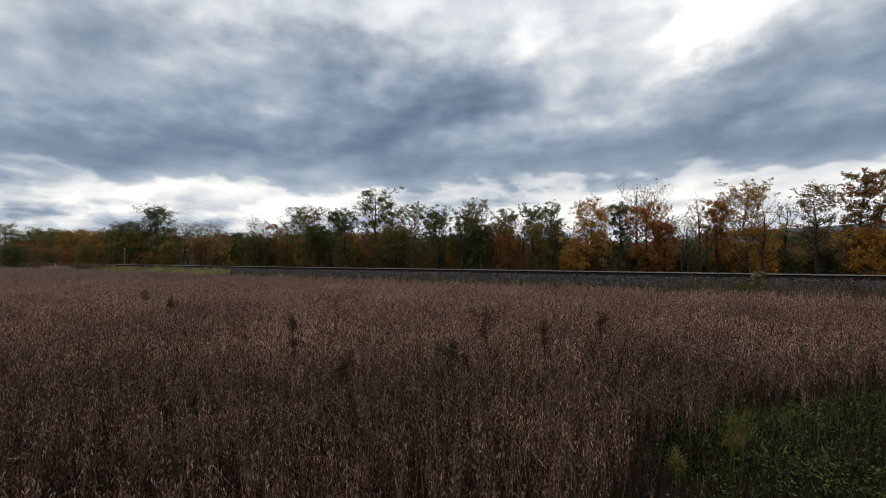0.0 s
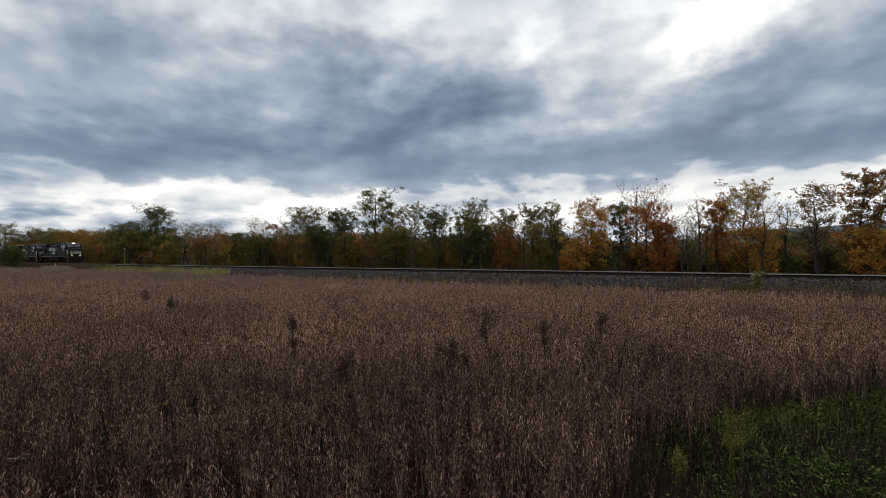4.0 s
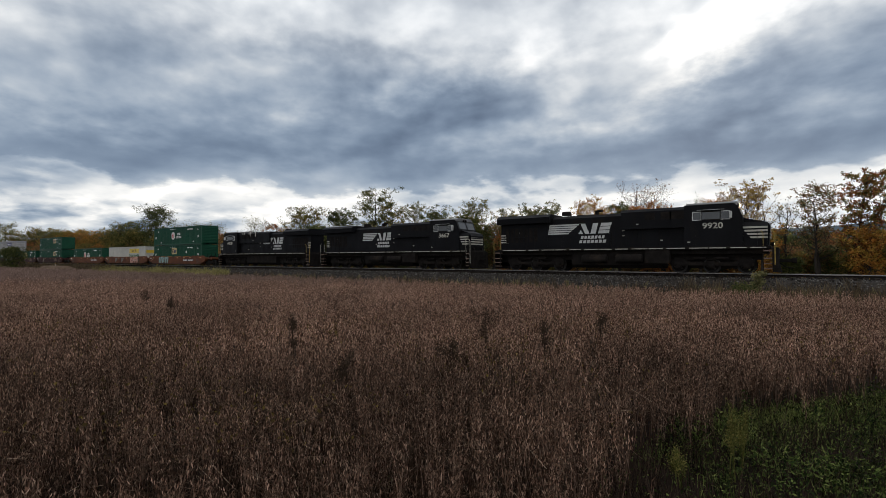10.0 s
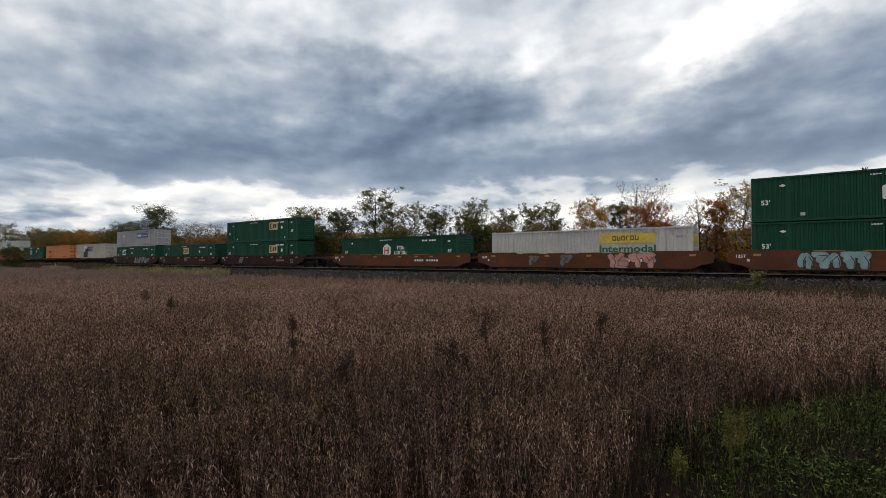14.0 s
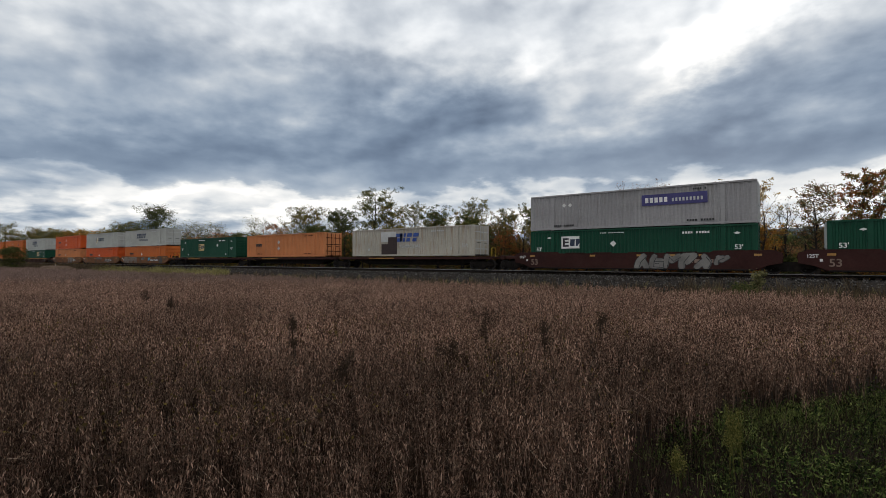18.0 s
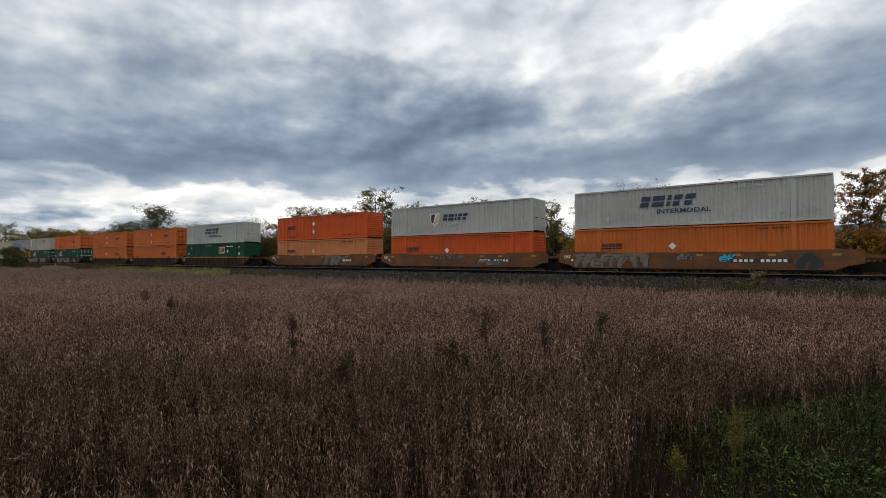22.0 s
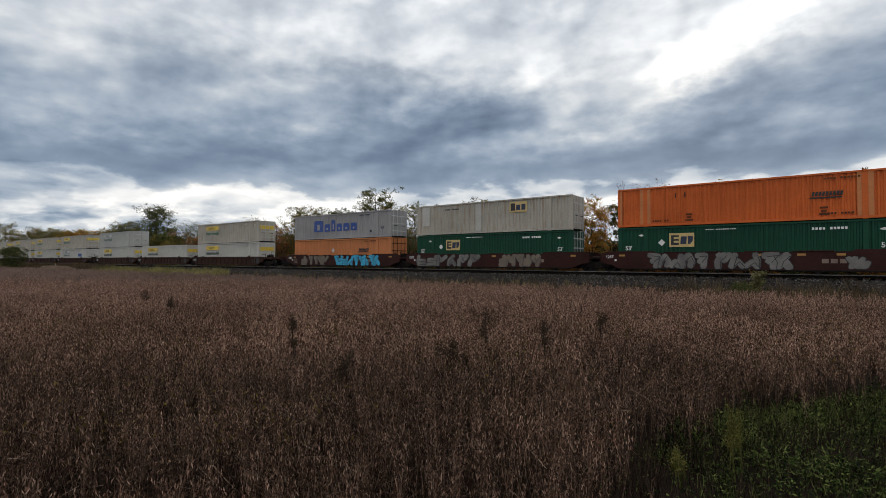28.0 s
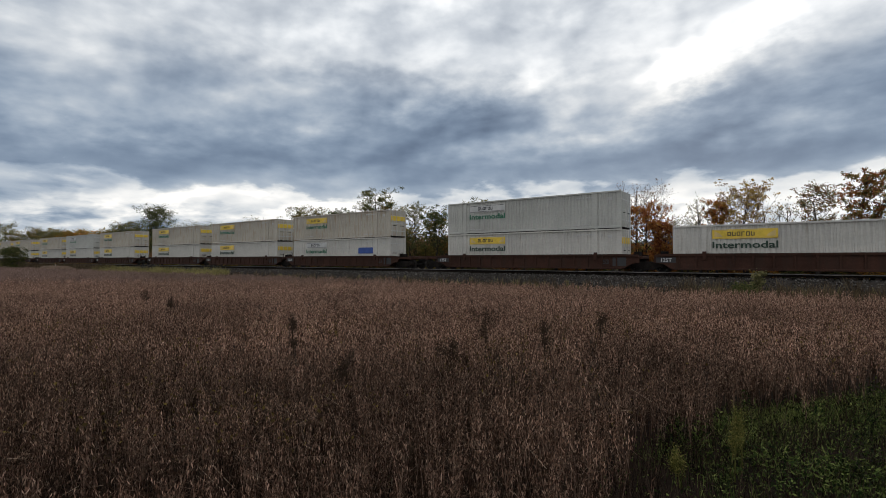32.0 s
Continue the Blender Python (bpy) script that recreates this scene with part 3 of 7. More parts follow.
# ---- the line ----
def build_track():
    prof = [(-5.6, 0.02), (-4.6, 0.36), (-3.5, 0.90), (-2.35, 1.33), (-1.5, 1.42), (0, 1.45), (1.5, 1.42), (2.35, 1.33), (3.5, 0.90), (5.2, 0.4), (6.0, 0.3)]
    xs = [-1100, -700, -400] + [-260 + 0.6 * i for i in range(551)] + [120, 300, 600]
    g = Geo()
    vs = []
    for x in xs:
        for y, z in prof:
            w = 0.0 if y in (-5.6, 6.0) else 0.09
            vs.append((x, TRACK_Y + y + w * noise.noise((x * 1.3, y * 2, 0)), z + w * noise.noise((x * 0.9, y * 1.7, 5))))
    n = len(prof)
    g.add(vs, [(i * n + j, (i + 1) * n + j, (i + 1) * n + j + 1, i * n + j + 1) for i in range(len(xs) - 1) for j in range(n - 1)])
    bed = tagged(part("ballast_bed", g, M["gravel"], None), "grey crushed-stone embankment under the railway line", "ballast", kind="structure")
    rng = np.random.default_rng(11)
    kinds = []
    for _ in range(6):
        v = np.array([(1, 0, 0), (-1, 0, 0), (0, 1, 0), (0, -1, 0), (0, 0, 1), (0, 0, -0.6)], float) * rng.uniform(0.6, 1.2, (6, 1)) + rng.normal(0, 0.15, (6, 3))
        kinds.append((v, np.array([(0, 2, 4), (2, 1, 4), (1, 3, 4), (3, 0, 4), (2, 0, 5), (1, 2, 5), (3, 1, 5), (0, 3, 5)])))
    k = 20000
    x = np.where(rng.random(k) < 0.65, rng.uniform(-45, 32, k), rng.uniform(-130, -45, k))
    y = -rng.uniform(1.3, 5.3, k)
    z = np.interp(y, [p[0] for p in prof], [p[1] for p in prof])
    v, t = scatter(kinds, np.stack([x, TRACK_Y + y, z + 0.02], 1), rng.uniform(0, 6.3, k), rng.uniform(0.035, 0.085, k), rng)
    tagged(new("ballast_stones", raw_mesh("ballast_stones", v, t, [M["stone"]])), "loose grey ballast stones on the embankment slope", "stones", kind="stuff")
    line = thing("railway_track", pose(0, TRACK_Y, 0), "single railway track of worn steel rails on timber sleepers", "track", kind="structure")
    for side in (-0.75, 0.75):
        sec = [(-0.07, 1.55), (0.07, 1.55), (0.07, 1.565), (0.012, 1.585), (0.012, 1.675), (0.036, 1.69), (0.036, 1.714), (-0.036, 1.714), (-0.036, 1.69), (-0.012, 1.675), (-0.012, 1.585), (-0.07, 1.565)]
        r = Geo()
        r.prism([(side + a, b) for a, b in sec], -1100, 600, "yz")
        rail = part("rail", r, M["rail"], line, "rusty steel rail, darkened for shade on its web, with a polished head")
        part("running_face", Geo().box(-1100, side - 0.038, 1.686, 600, side + 0.038, 1.72), M["rail_top"], rail)
    tie = Geo().box(-0.115, -1.3, 1.40, 0.115, 1.3, 1.556, 0.012).mesh("sleeper", [M["tie"]])
    for i in range(280):
        part("sleeper", tie, M["tie"], line, at=pose(-112 + 0.53 * i + random.uniform(-0.02, 0.02), random.uniform(-0.03, 0.03), random.uniform(-0.006, 0.006), 0, 0, random.uniform(-1, 1)))
    far = Geo()
    for i in range(330):
        far.box(-287 + 0.53 * i - 0.115, -1.3, 1.4, -287 + 0.53 * i + 0.115, 1.3, 1.556)
    tagged(part("far_sleepers", far, M["tie"], line), kind="stuff")
    return bed


build_track()

# ---- the train ----
MOVERS = []      # (thing, place along the train)
WHEELS = []      # (wheelset, its place on the truck)


def on_train(ob, q):
    ob.matrix_basis = pose(q, TRACK_Y, RAIL_Z)
    MOVERS.append((ob, q))
    return ob


SHARED = {}


def shared(key, make):
    """One mesh for parts that are alike."""
    if key not in SHARED:
        SHARED[key] = make()
    return SHARED[key]


def wheelset_mesh(r):
    g = Geo()
    for s in (-1, 1):
        for a, b, rr in ((0.68, 0.705, r + 0.03), (0.705, 0.83, r)):
            g.tube([(0, s * a, 0), (0, s * b, 0)], rr, 20)
        g.tube([(0, s * 0.83, 0), (0, s * 0.85, 0)], [r * 0.82, r * 0.78], 20, 1)
        g.tube([(0, s * 0.85, 0), (0, s * 0.90, 0)], [r * 0.28, r * 0.22], 10)
        for k in range(3):
            a = 2 * math.pi * k / 3
            g.tube([(r * 0.55 * math.cos(a), s * 0.852, r * 0.55 * math.sin(a)), (r * 0.55 * math.cos(a), s * 0.858, r * 0.55 * math.sin(a))], r * 0.12, 8)
    g.tube([(0, -0.9, 0), (0, 0.9, 0)], 0.085, 8)
    return g.mesh("wheelset", [M["wheel"], M["under"]])


def truck(parent, x, axles, r, loco=False):
    """A truck: side frames, bolster, springs and its wheelsets."""
    half = axles[-1]
    g = Geo()
    for s in (-1, 1):
        y0, y1 = sorted((s * 0.93, s * 1.09))
        if loco:
            poly = [(-half - 0.55, r + 0.12), (-half - 0.45, r + 0.42), (-half + 0.4, r + 0.42), (-half + 0.75, r + 0.22), (half - 0.75, r + 0.22), (half - 0.4, r + 0.42), (half + 0.45, r + 0.42), (half + 0.55, r + 0.12), (half + 0.3, r - 0.05), (half - 0.3, r - 0.05), (half - 0.55, r + 0.0), (-half + 0.55, r + 0.0), (-half + 0.3, r - 0.05), (-half - 0.3, r - 0.05)]
            g.prism(poly, y0, y1)
            for a in axles:
                g.box(a - 0.2, s * 1.0 - 0.13, r - 0.22, a + 0.2, s * 1.0 + 0.13, r + 0.2, 0.03)
                g.tube([(a, s * 1.12, r), (a, s * 1.2, r)], 0.13, 10)
                for d in (-0.42, 0.42):
                    g.tube([(a + d, s * 1.03, r - 0.02), (a + d, s * 1.03, r + 0.22)], 0.085, 8)
            g.tube([(-half * 0.5, s * 1.15, r + 0.5), (-half * 0.5 + 0.7, s * 1.15, r + 0.5)], 0.09, 8)
            g.tube([(half * 0.5, s * 1.15, r + 0.5), (half * 0.5 - 0.7, s * 1.15, r + 0.5)], 0.09, 8)
        else:
            poly = [(-half - 0.28, r - 0.12), (-half - 0.28, r + 0.14), (-half + 0.25, r + 0.22), (-0.38, r + 0.30), (0.38, r + 0.30), (half - 0.25, r + 0.22), (half + 0.28, r + 0.14), (half + 0.28, r - 0.12), (half - 0.15, r - 0.08), (0.4, r - 0.30), (-0.4, r - 0.30), (-half + 0.15, r - 0.08)]
            g.prism(poly, y0, y1)
            for d in (-0.2, 0.0, 0.2):
                g.tube([(d, s * 1.02, r - 0.24), (d, s * 1.02, r + 0.12)], 0.1, 8)
            for a in axles:
                g.tube([(a, s * 1.09, r), (a, s * 1.16, r)], 0.12, 8)
    g.box(-0.22, -0.95, r - 0.05, 0.22, 0.95, r + 0.3, 0.03)
    if loco:
        g.box(-half - 0.5, -0.6, r - 0.22, half + 0.5, 0.6, r + 0.62, 0.05)
        for a in axles:
            g.box(a - 0.3, -0.92, r + 0.34, a + 0.3, -0.62, r + 0.6, 0.03)
    key = ("truck", loco, tuple(axles))
    ob = part("truck", shared(key, lambda: g.mesh("truck", [M["under"]])), M["under"], parent, at=pose(x, 0, 0))
    for a in axles:
        w = part("wheelset", shared(("wheelset", r), lambda: wheelset_mesh(r)), M["wheel"], ob, at=pose(a, 0, r))
        WHEELS.append((w, a, r))
    return ob


def coupler(parent, x, way, z=0.88):
    g = Geo()
    g.box(min(x, x + way * 0.7), -0.09, z - 0.1, max(x, x + way * 0.7), 0.09, z + 0.1, 0.02)
    g.box(min(x + way * 0.6, x + way * 0.9), -0.16, z - 0.16, max(x + way * 0.6, x + way * 0.9), 0.14, z + 0.16, 0.04)
    g.tube([(x, 0.3, z - 0.1), (x + way * 0.3, 0.28, z - 0.42), (x + way * 0.75, 0.2, z - 0.5)], 0.035, 6)
    return part("coupler", g, M["under"], parent)


def hood_box(g, x0, x1, w, z0, z1, chamfer=0.22):
    """A hood with sloping shoulders."""
    g.prism([(-w, z0), (w, z0), (w, z1 - chamfer), (w - chamfer * 1.1, z1), (-w + chamfer * 1.1, z1), (-w, z1 - chamfer)], x0, x1, "yz")


def locomotive(q, number, way, rear_bulge, label):
    """A six-axle road locomotive; way: +1 with its cab leading."""
    root = on_train(thing("locomotive", pose(0, 0, 0), label, "locomotive", "locomotives at the head of the train"), q)
    shell = M["loco"]
    e = 0.004

    def X(a):
        return way * a

    def bx(g, a, b, y0, y1, z0, z1, c=0.0, k=0):
        return g.box(min(X(a), X(b)), y0, z0, max(X(a), X(b)), y1, z1, c, k)

    def outline(pts):
        return [(X(a), b) for a, b in pts]

    # frame, tank and pilots
    g = Geo()
    bx(g, -10.1, 9.9, -1.52, 1.52, 1.42, 1.62, 0.02)
    bx(g, -9.9, 9.7, -1.2, 1.2, 1.22, 1.42)
    part("underframe", g, M["under"], root)
    part("centre_sill", bx(Geo(), -9.5, 9.3, -0.75, 0.75, 0.92, 1.45), M["under"], root)
    for i in range(16):
        x0 = -9.5 + i * 1.2
        g = bx(Geo(), x0, x0 + (0.95 if i % 3 else 1.12), -1.54, -1.525, 1.485, 1.545)
        part("sill_stripe", g, M["dull_white"], root)
    g = Geo()
    g.prism([(-1.25, 0.55), (-0.9, 0.3), (0.9, 0.3), (1.25, 0.55), (1.25, 1.22), (-1.25, 1.22)], min(X(-3.4), X(3.3)), max(X(-3.4), X(3.3)), "yz")
    part("fuel_tank", g, M["under"], root)
    if way > 0:
        for a in (-2.5, 0.1):
            g = Geo().tube([(a, -1.36, 0.95), (a + 0.06, -1.36, 0.95), (a + 1.9, -1.36, 0.95), (a + 1.96, -1.36, 0.95)], [0.2, 0.27, 0.27, 0.2], 12)
            part("air_reservoir", g, M["under"], root)
        part("battery_box", bx(Geo(), 2.2, 3.9, -1.5, -1.0, 0.65, 1.4, 0.03), M["under"], root)
    truck(root, X(6.45), (-2.05, 0.0, 2.05), 0.533, True)
    truck(root, X(-6.65), (-2.05, 0.0, 2.05), 0.533, True)
    # hoods
    g = Geo()
    hood_box(g, min(X(-6.4), X(4.66)), max(X(-6.4), X(4.66)), 0.98, 1.62, 4.28)
    part("long_hood", g, shell, root)
    g = Geo()
    hood_box(g, min(X(-10.0), X(-5.6)), max(X(-10.0), X(-5.6)), 1.0, 1.62, 4.2, 0.1)
    g.prism([(-1.5, 3.78), (1.5, 3.78), (1.56, 4.25), (1.2, 4.5), (-1.2, 4.5), (-1.56, 4.25)], min(X(-10.15), X(-5.2)), max(X(-10.15), X(-5.2)), "yz")
    rad = part("radiator_section", g, shell, root)
    for i in range(7):
        a = -9.5 + i * 0.45
        part("louvre", bx(Geo(), a, a + 0.3, -1.015, -1.0, 2.2, 3.4), M["under"], rad)
    if rear_bulge:
        for a in (-9.2, -7.6, -6.2):
            part("roof_hatch", bx(Geo(), a, a + 1.1, -1.15, 1.15, 4.5, 4.58, 0.03), M["grey"], rad)
    g = Geo()
    hood_box(g, min(X(0.5 if way > 0 else -1.8), X(4.66)), max(X(0.5 if way > 0 else -1.8), X(4.66)), 1.35 if way > 0 else 1.2, 3.0, 4.46, 0.2)
    part("dynamic_brake_housing", g, shell, root)
    for a in ((2.2, 3.3, 3.9) if way > 0 else (1.6, 2.6, 3.6)):
        part("intake_grille", bx(Geo(), a, a + 0.7, -1.362, -1.34, 3.62, 4.15), M["under"], root)
    for a, b, c in ((-6.2, -5.4, 2.2), (-5.2, -4.4, 2.2), (-4.2, -3.4, 2.2), (-1.2, -0.4, 2.2), (-0.2, 0.6, 2.2), (0.8, 1.6, 2.2)):
        part("hood_door", bx(Geo(), a, b, -0.995, -0.978, 1.75, 3.0, 0.004), shell, root)
    for i in range(9):
        a = -6.1 + i * 1.15
        part("hood_seam", bx(Geo(), a, a + 0.03, -0.992, -0.979, 1.7, 3.9), M["under"], root)
        part("door_latch", bx(Geo(), a + 0.14, a + 0.2, -1.004, -0.98, 2.2, 2.42), M["under"], root)
    for a in (-5.4, -3.2, -2.2, 0.2, 1.4):
        part("roof_hatch", bx(Geo(), a, a + 0.8, -0.6, 0.6, 4.27, 4.34, 0.02), M["under"], root)
    for a in (-3.4, -1.9):
        part("hood_grille", bx(Geo(), a, a + 0.9, -0.99, -0.976, 3.3, 3.9), M["under"], root)
    g = Geo()
    g.tube([(X(-4.3), 0.0, 4.4), (X(-4.3), 0.0, 4.72)], [0.42, 0.36], 10)
    part("exhaust_stack", g, M["under"], root)
    if way > 0:
        g = Geo()
        for s in (-0.18, 0.0, 0.18):
            g.tube([(X(-1.9), s, 4.62), (X(-1.35), s, 4.66)], [0.03, 0.1], 8)
        g.box(X(-1.75) - 0.1, -0.22, 4.4, X(-1.75) + 0.1, 0.22, 4.62)
        part("air_horn", g, M["under"], root)
    else:
        for a in (1.2, 2.3, 2.7, 3.8, 4.2):
            part("roof_bar", Geo().box(X(a) - 0.035, -1.36, 3.85, X(a) + 0.035, -1.3, 4.6), M["dull_white"], root)
        part("roof_rail", Geo().box(min(X(1.0), X(4.6)), -1.36, 4.52, max(X(1.0), X(4.6)), -1.3, 4.6), M["grey"], root)
    # cab and nose
    cab = Geo()
    cab.prism(outline([(4.6, 1.62), (8.0, 1.62), (8.0, 3.55), (7.72, 4.32), (7.5, 4.5), (4.6, 4.5)]), -1.5, 1.5)
    cab = part("cab", cab, shell, root)
    roof = Geo()
    roof.prism([(-1.5, 4.36), (1.5, 4.36), (1.38, 4.56), (0.9, 4.68), (-0.9, 4.68), (-1.38, 4.56)], min(X(4.7), X(7.62)), max(X(4.7), X(7.62)), "yz")
    part("cab_roof", roof, M["roof"], cab, "dusty grey cab roof")
    part("mirror", bx(Geo(), 7.3, 7.42, -1.75, -1.5, 3.5, 3.95, 0.02), M["grey"], cab)
    for a, b in ((5.15, 5.6), (5.66, 6.75), (6.81, 7.25)):
        part("window_frame", bx(Geo(), a - 0.05, b + 0.05, -1.518, -1.49, 3.42, 4.02), M["grey"] if b - a < 0.6 else M["under"], cab)
        part("window_pane", bx(Geo(), a, b, -1.526, -1.5, 3.47, 3.97), M["glass"], cab)
    part("sunshade", bx(Geo(), 5.4, 7.0, -1.66, -1.5, 4.1, 4.13), M["steel"], cab)
    part("cab_door_seam", bx(Geo(), 4.75, 5.3, -1.512, -1.498, 1.75, 3.2), shell, cab)
    for s in (-1, 1):
        g = Geo()
        y0, y1 = sorted((s * 0.12, s * 1.28))
        n = Vector((X(0.76), 0, 0.28)).normalized() * 0.012
        pts = [(X(7.99), y0, 3.6), (X(7.99), y1, 3.6), (X(7.74), y1, 4.25), (X(7.74), y0, 4.25)]
        g.add([Vector(p) + n for p in pts] + [Vector(p) - 3 * n for p in pts], [(0, 1, 2, 3), (7, 6, 5, 4), (0, 4, 5, 1), (1, 5, 6, 2), (2, 6, 7, 3), (3, 7, 4, 0)])
        part("windshield", g, M["glass"], cab)
    nose = Geo()
    nose.prism(outline([(8.0, 1.62), (9.75, 1.62), (9.88, 2.95), (9.7, 3.18), (8.0, 3.5)]), -1.1, 1.1)
    nose.prism([(-1.36, 1.62), (1.36, 1.62), (1.36, 2.9), (1.1, 3.2), (-1.1, 3.2), (-1.36, 2.9)], min(X(8.0), X(9.7)), max(X(8.0), X(9.7)), "yz")
    nose = part("nose", nose, shell, root)
    for i in range(4):
        z = 2.78 - i * 0.22
        part("nose_stripe", Geo().prism(outline([(7.85 + i * 0.2, z + 0.12), (9.72, z + 0.12), (9.72, z), (7.95 + i * 0.2, z)]), -1.372, -1.362), M["dull_white"], nose)
        part("front_stripe", bx(Geo(), 9.83, 9.87, -1.05, 1.05, z, z + 0.12), M["dull_white"], nose)
    for i in range(4):
        z = 2.78 - i * 0.2
        part("rear_stripe", bx(Geo(), -10.02, -9.55 + i * 0.08, -1.012, -1.003, z, z + 0.1), M["dull_white"], root)
    # steps, handrails, pilot
    for s, a in ((1, 9.95), (-1, -10.35)):
        g = bx(Geo(), a, a + s * 0.25, -1.45, 1.45, 0.35, 1.5, 0.03)
        g.prism(outline([(a, 0.15), (a + s * 0.35, 0.12), (a + s * 0.25, 0.7), (a, 0.7)]), -1.4, 1.4)
        part("pilot", g, M["under"], root)
        for i in range(4):
            part("step", Geo().box(min(X(a - s * 0.55), X(a)), -1.55, 0.35 + 0.32 * i, max(X(a - s * 0.55), X(a)), -1.2, 0.4 + 0.32 * i), M["w_mark"], root)
        for d in (-0.56, 0.02):
            part("step_stile", Geo().box(X(a + s * d) - 0.03, -1.56, 0.3, X(a + s * d) + 0.03, -1.5, 1.6), M["under"], root)
        for d in (-0.55, 0.1):
            part("grab_rail", Geo().tube([(X(a + s * d), -1.5, 0.6), (X(a + s * d), -1.52, 2.4), (X(a + s * (d - 0.12)), -1.5, 2.6)], 0.025, 6), M["dull_yellow"] if way < 0 or not rear_bulge else M["dull_white"], root)
        coupler(root, X(a + s * 0.2), way * s)
    for i in range(7):
        a = -9.4 + i * 0.7 if i < 5 else 9.0 + (i - 5) * 0.6
        part("handrail_post", Geo().tube([(X(a), -1.45, 1.6), (X(a), -1.45, 2.62)], 0.02, 5), shell, root)
    part("handrail", Geo().tube([(X(-9.6), -1.45, 2.62), (X(-6.4), -1.45, 2.62)], 0.02, 5), shell, root)
    # emblem: slanting bars and plain strokes, and the road number
    ex, es = (1.35, 1.0) if way < 0 else ((-2.8, 1.0) if rear_bulge else (-4.1, 1.2))

    def mark(name, pts):
        part(name, Geo().prism([(ex + a * es, b) for a, b in pts], -0.998, -0.986), M["grey"], root)

    for i in range(5):
        z = 3.48 - i * 0.172
        o = -0.11 * i
        mark("emblem_bar", [(-1.1 - 0.03 * i, z), (0.96 + o * 1.6, z), (1.06 + o * 1.6, z + 0.12), (-1.08 - 0.03 * i, z + 0.12)])
    mark("emblem_stroke", [(0.95, 2.78), (1.3, 2.78), (1.12, 3.08)])
    mark("emblem_stroke", [(1.42, 2.78), (1.72, 2.78), (1.42, 3.6), (1.12, 3.6)])
    mark("emblem_stroke", [(1.78, 2.78), (2.12, 2.78), (2.3, 3.6), (1.96, 3.6)])
    for k, (a, b) in enumerate(((2.28, 2.98), (2.36, 3.04), (2.44, 3.12))):
        z = 2.78 + k * 0.29
        mark("emblem_stroke", [(a, z), (b, z), (b + 0.06, z + 0.24), (a + 0.06, z + 0.24)])
    for z, a, b in ((2.38, 1.12, 2.74), (2.04, 1.0, 2.84)):
        for i in range(7):
            w = (b - a) / 7
            mark("name_bar", [(a + i * w, z), (a + (i + 0.72) * w, z), (a + (i + 0.92) * w, z + 0.24), (a + (i + 0.2) * w, z + 0.24)])
    lettering(number, 0.38, M["dull_white"], root, X(6.3), -1.505, 3.02, "road_number", wide=1.15)
    for a, z in ((-2.0, 2.35), (0.5, 2.9), (0.5, 2.5), (1.6, 3.3), (4.8, 1.9), (-8.2, 3.0), (3.2, 2.1)):
        part("small_plate", bx(Geo(), a, a + 0.16, -1.37, -1.352, z, z + 0.07) if 1.0 < a < 4.6 and z > 3 else bx(Geo(), a, a + 0.16, -1.52 if a > 4.6 else -1.0, -1.5 if a > 4.6 else -0.98, z, z + 0.07), M["dull_white"], root)
    if way > 0:
        lit = not rear_bulge
        for y in (-0.75, 0.75):
            part("ditch_light", Geo().tube([(X(10.01), y, 1.75), (X(10.03), y, 1.75)], [0.085, 0.085], 10), M["lamp"] if lit else M["glass"], root)
            part("lamp_housing", Geo().tube([(X(9.85), y, 1.75), (X(10.005), y, 1.75)], [0.09, 0.12], 10), M["under"], root)
        for y in (-0.16, 0.16):
            part("headlight", Geo().tube([(X(7.75), y, 4.45), (X(7.77), y, 4.45)], 0.1, 10), M["beacon"] if lit else M["glass"], cab)
            part("headlight_rim", Geo().tube([(X(7.6), y, 4.45), (X(7.745), y, 4.45)], 0.125, 10), M["under"], cab)
    # raise the body on its trucks and bring the cab forward
    KNOTS, MOVED = [-20, 4.4, 4.6, 8.0, 9.85, 10.6, 11.5], ([-20, 4.4, 5.75, 9.2, 10.26, 11.0, 11.6] if rear_bulge else [-20, 4.4, 4.85, 8.35, 9.8, 10.8, 11.6] if way > 0 else [-20, 4.4, 5.45, 8.95, 10.0, 10.6, 11.5])
    for ob in [c for c in root.children_recursive if c.type == "MESH" and c.name.split(".")[0] not in ("truck", "wheelset")]:
        if ob.name.startswith("road_number"):
            ob.location.x = way * np.interp(way * ob.location.x, KNOTS, MOVED)
            ob.location.z += 0.22
            continue
        co = np.empty(len(ob.data.vertices) * 3, np.float32)
        ob.data.vertices.foreach_get("co", co)
        co = co.reshape(-1, 3)
        co[:, 0] = way * np.interp(way * co[:, 0], KNOTS, MOVED)
        co[:, 2] += np.interp(co[:, 2], [1.0, 1.4], [0.0, 0.22])
        ob.data.vertices.foreach_set("co", co.ravel())
        ob.data.update()
    return root


locomotive(-227.9, "9920", 1, False, "black six-axle diesel locomotive with lit lamps and white stripes")
locomotive(-251.35, "3667", 1, True, "black six-axle diesel locomotive with pale radiator hatches")
locomotive(-274.3, "4308", -1, False, "black six-axle diesel locomotive running cab last")

L53, W53, H53 = 16.15, 2.59, 2.89


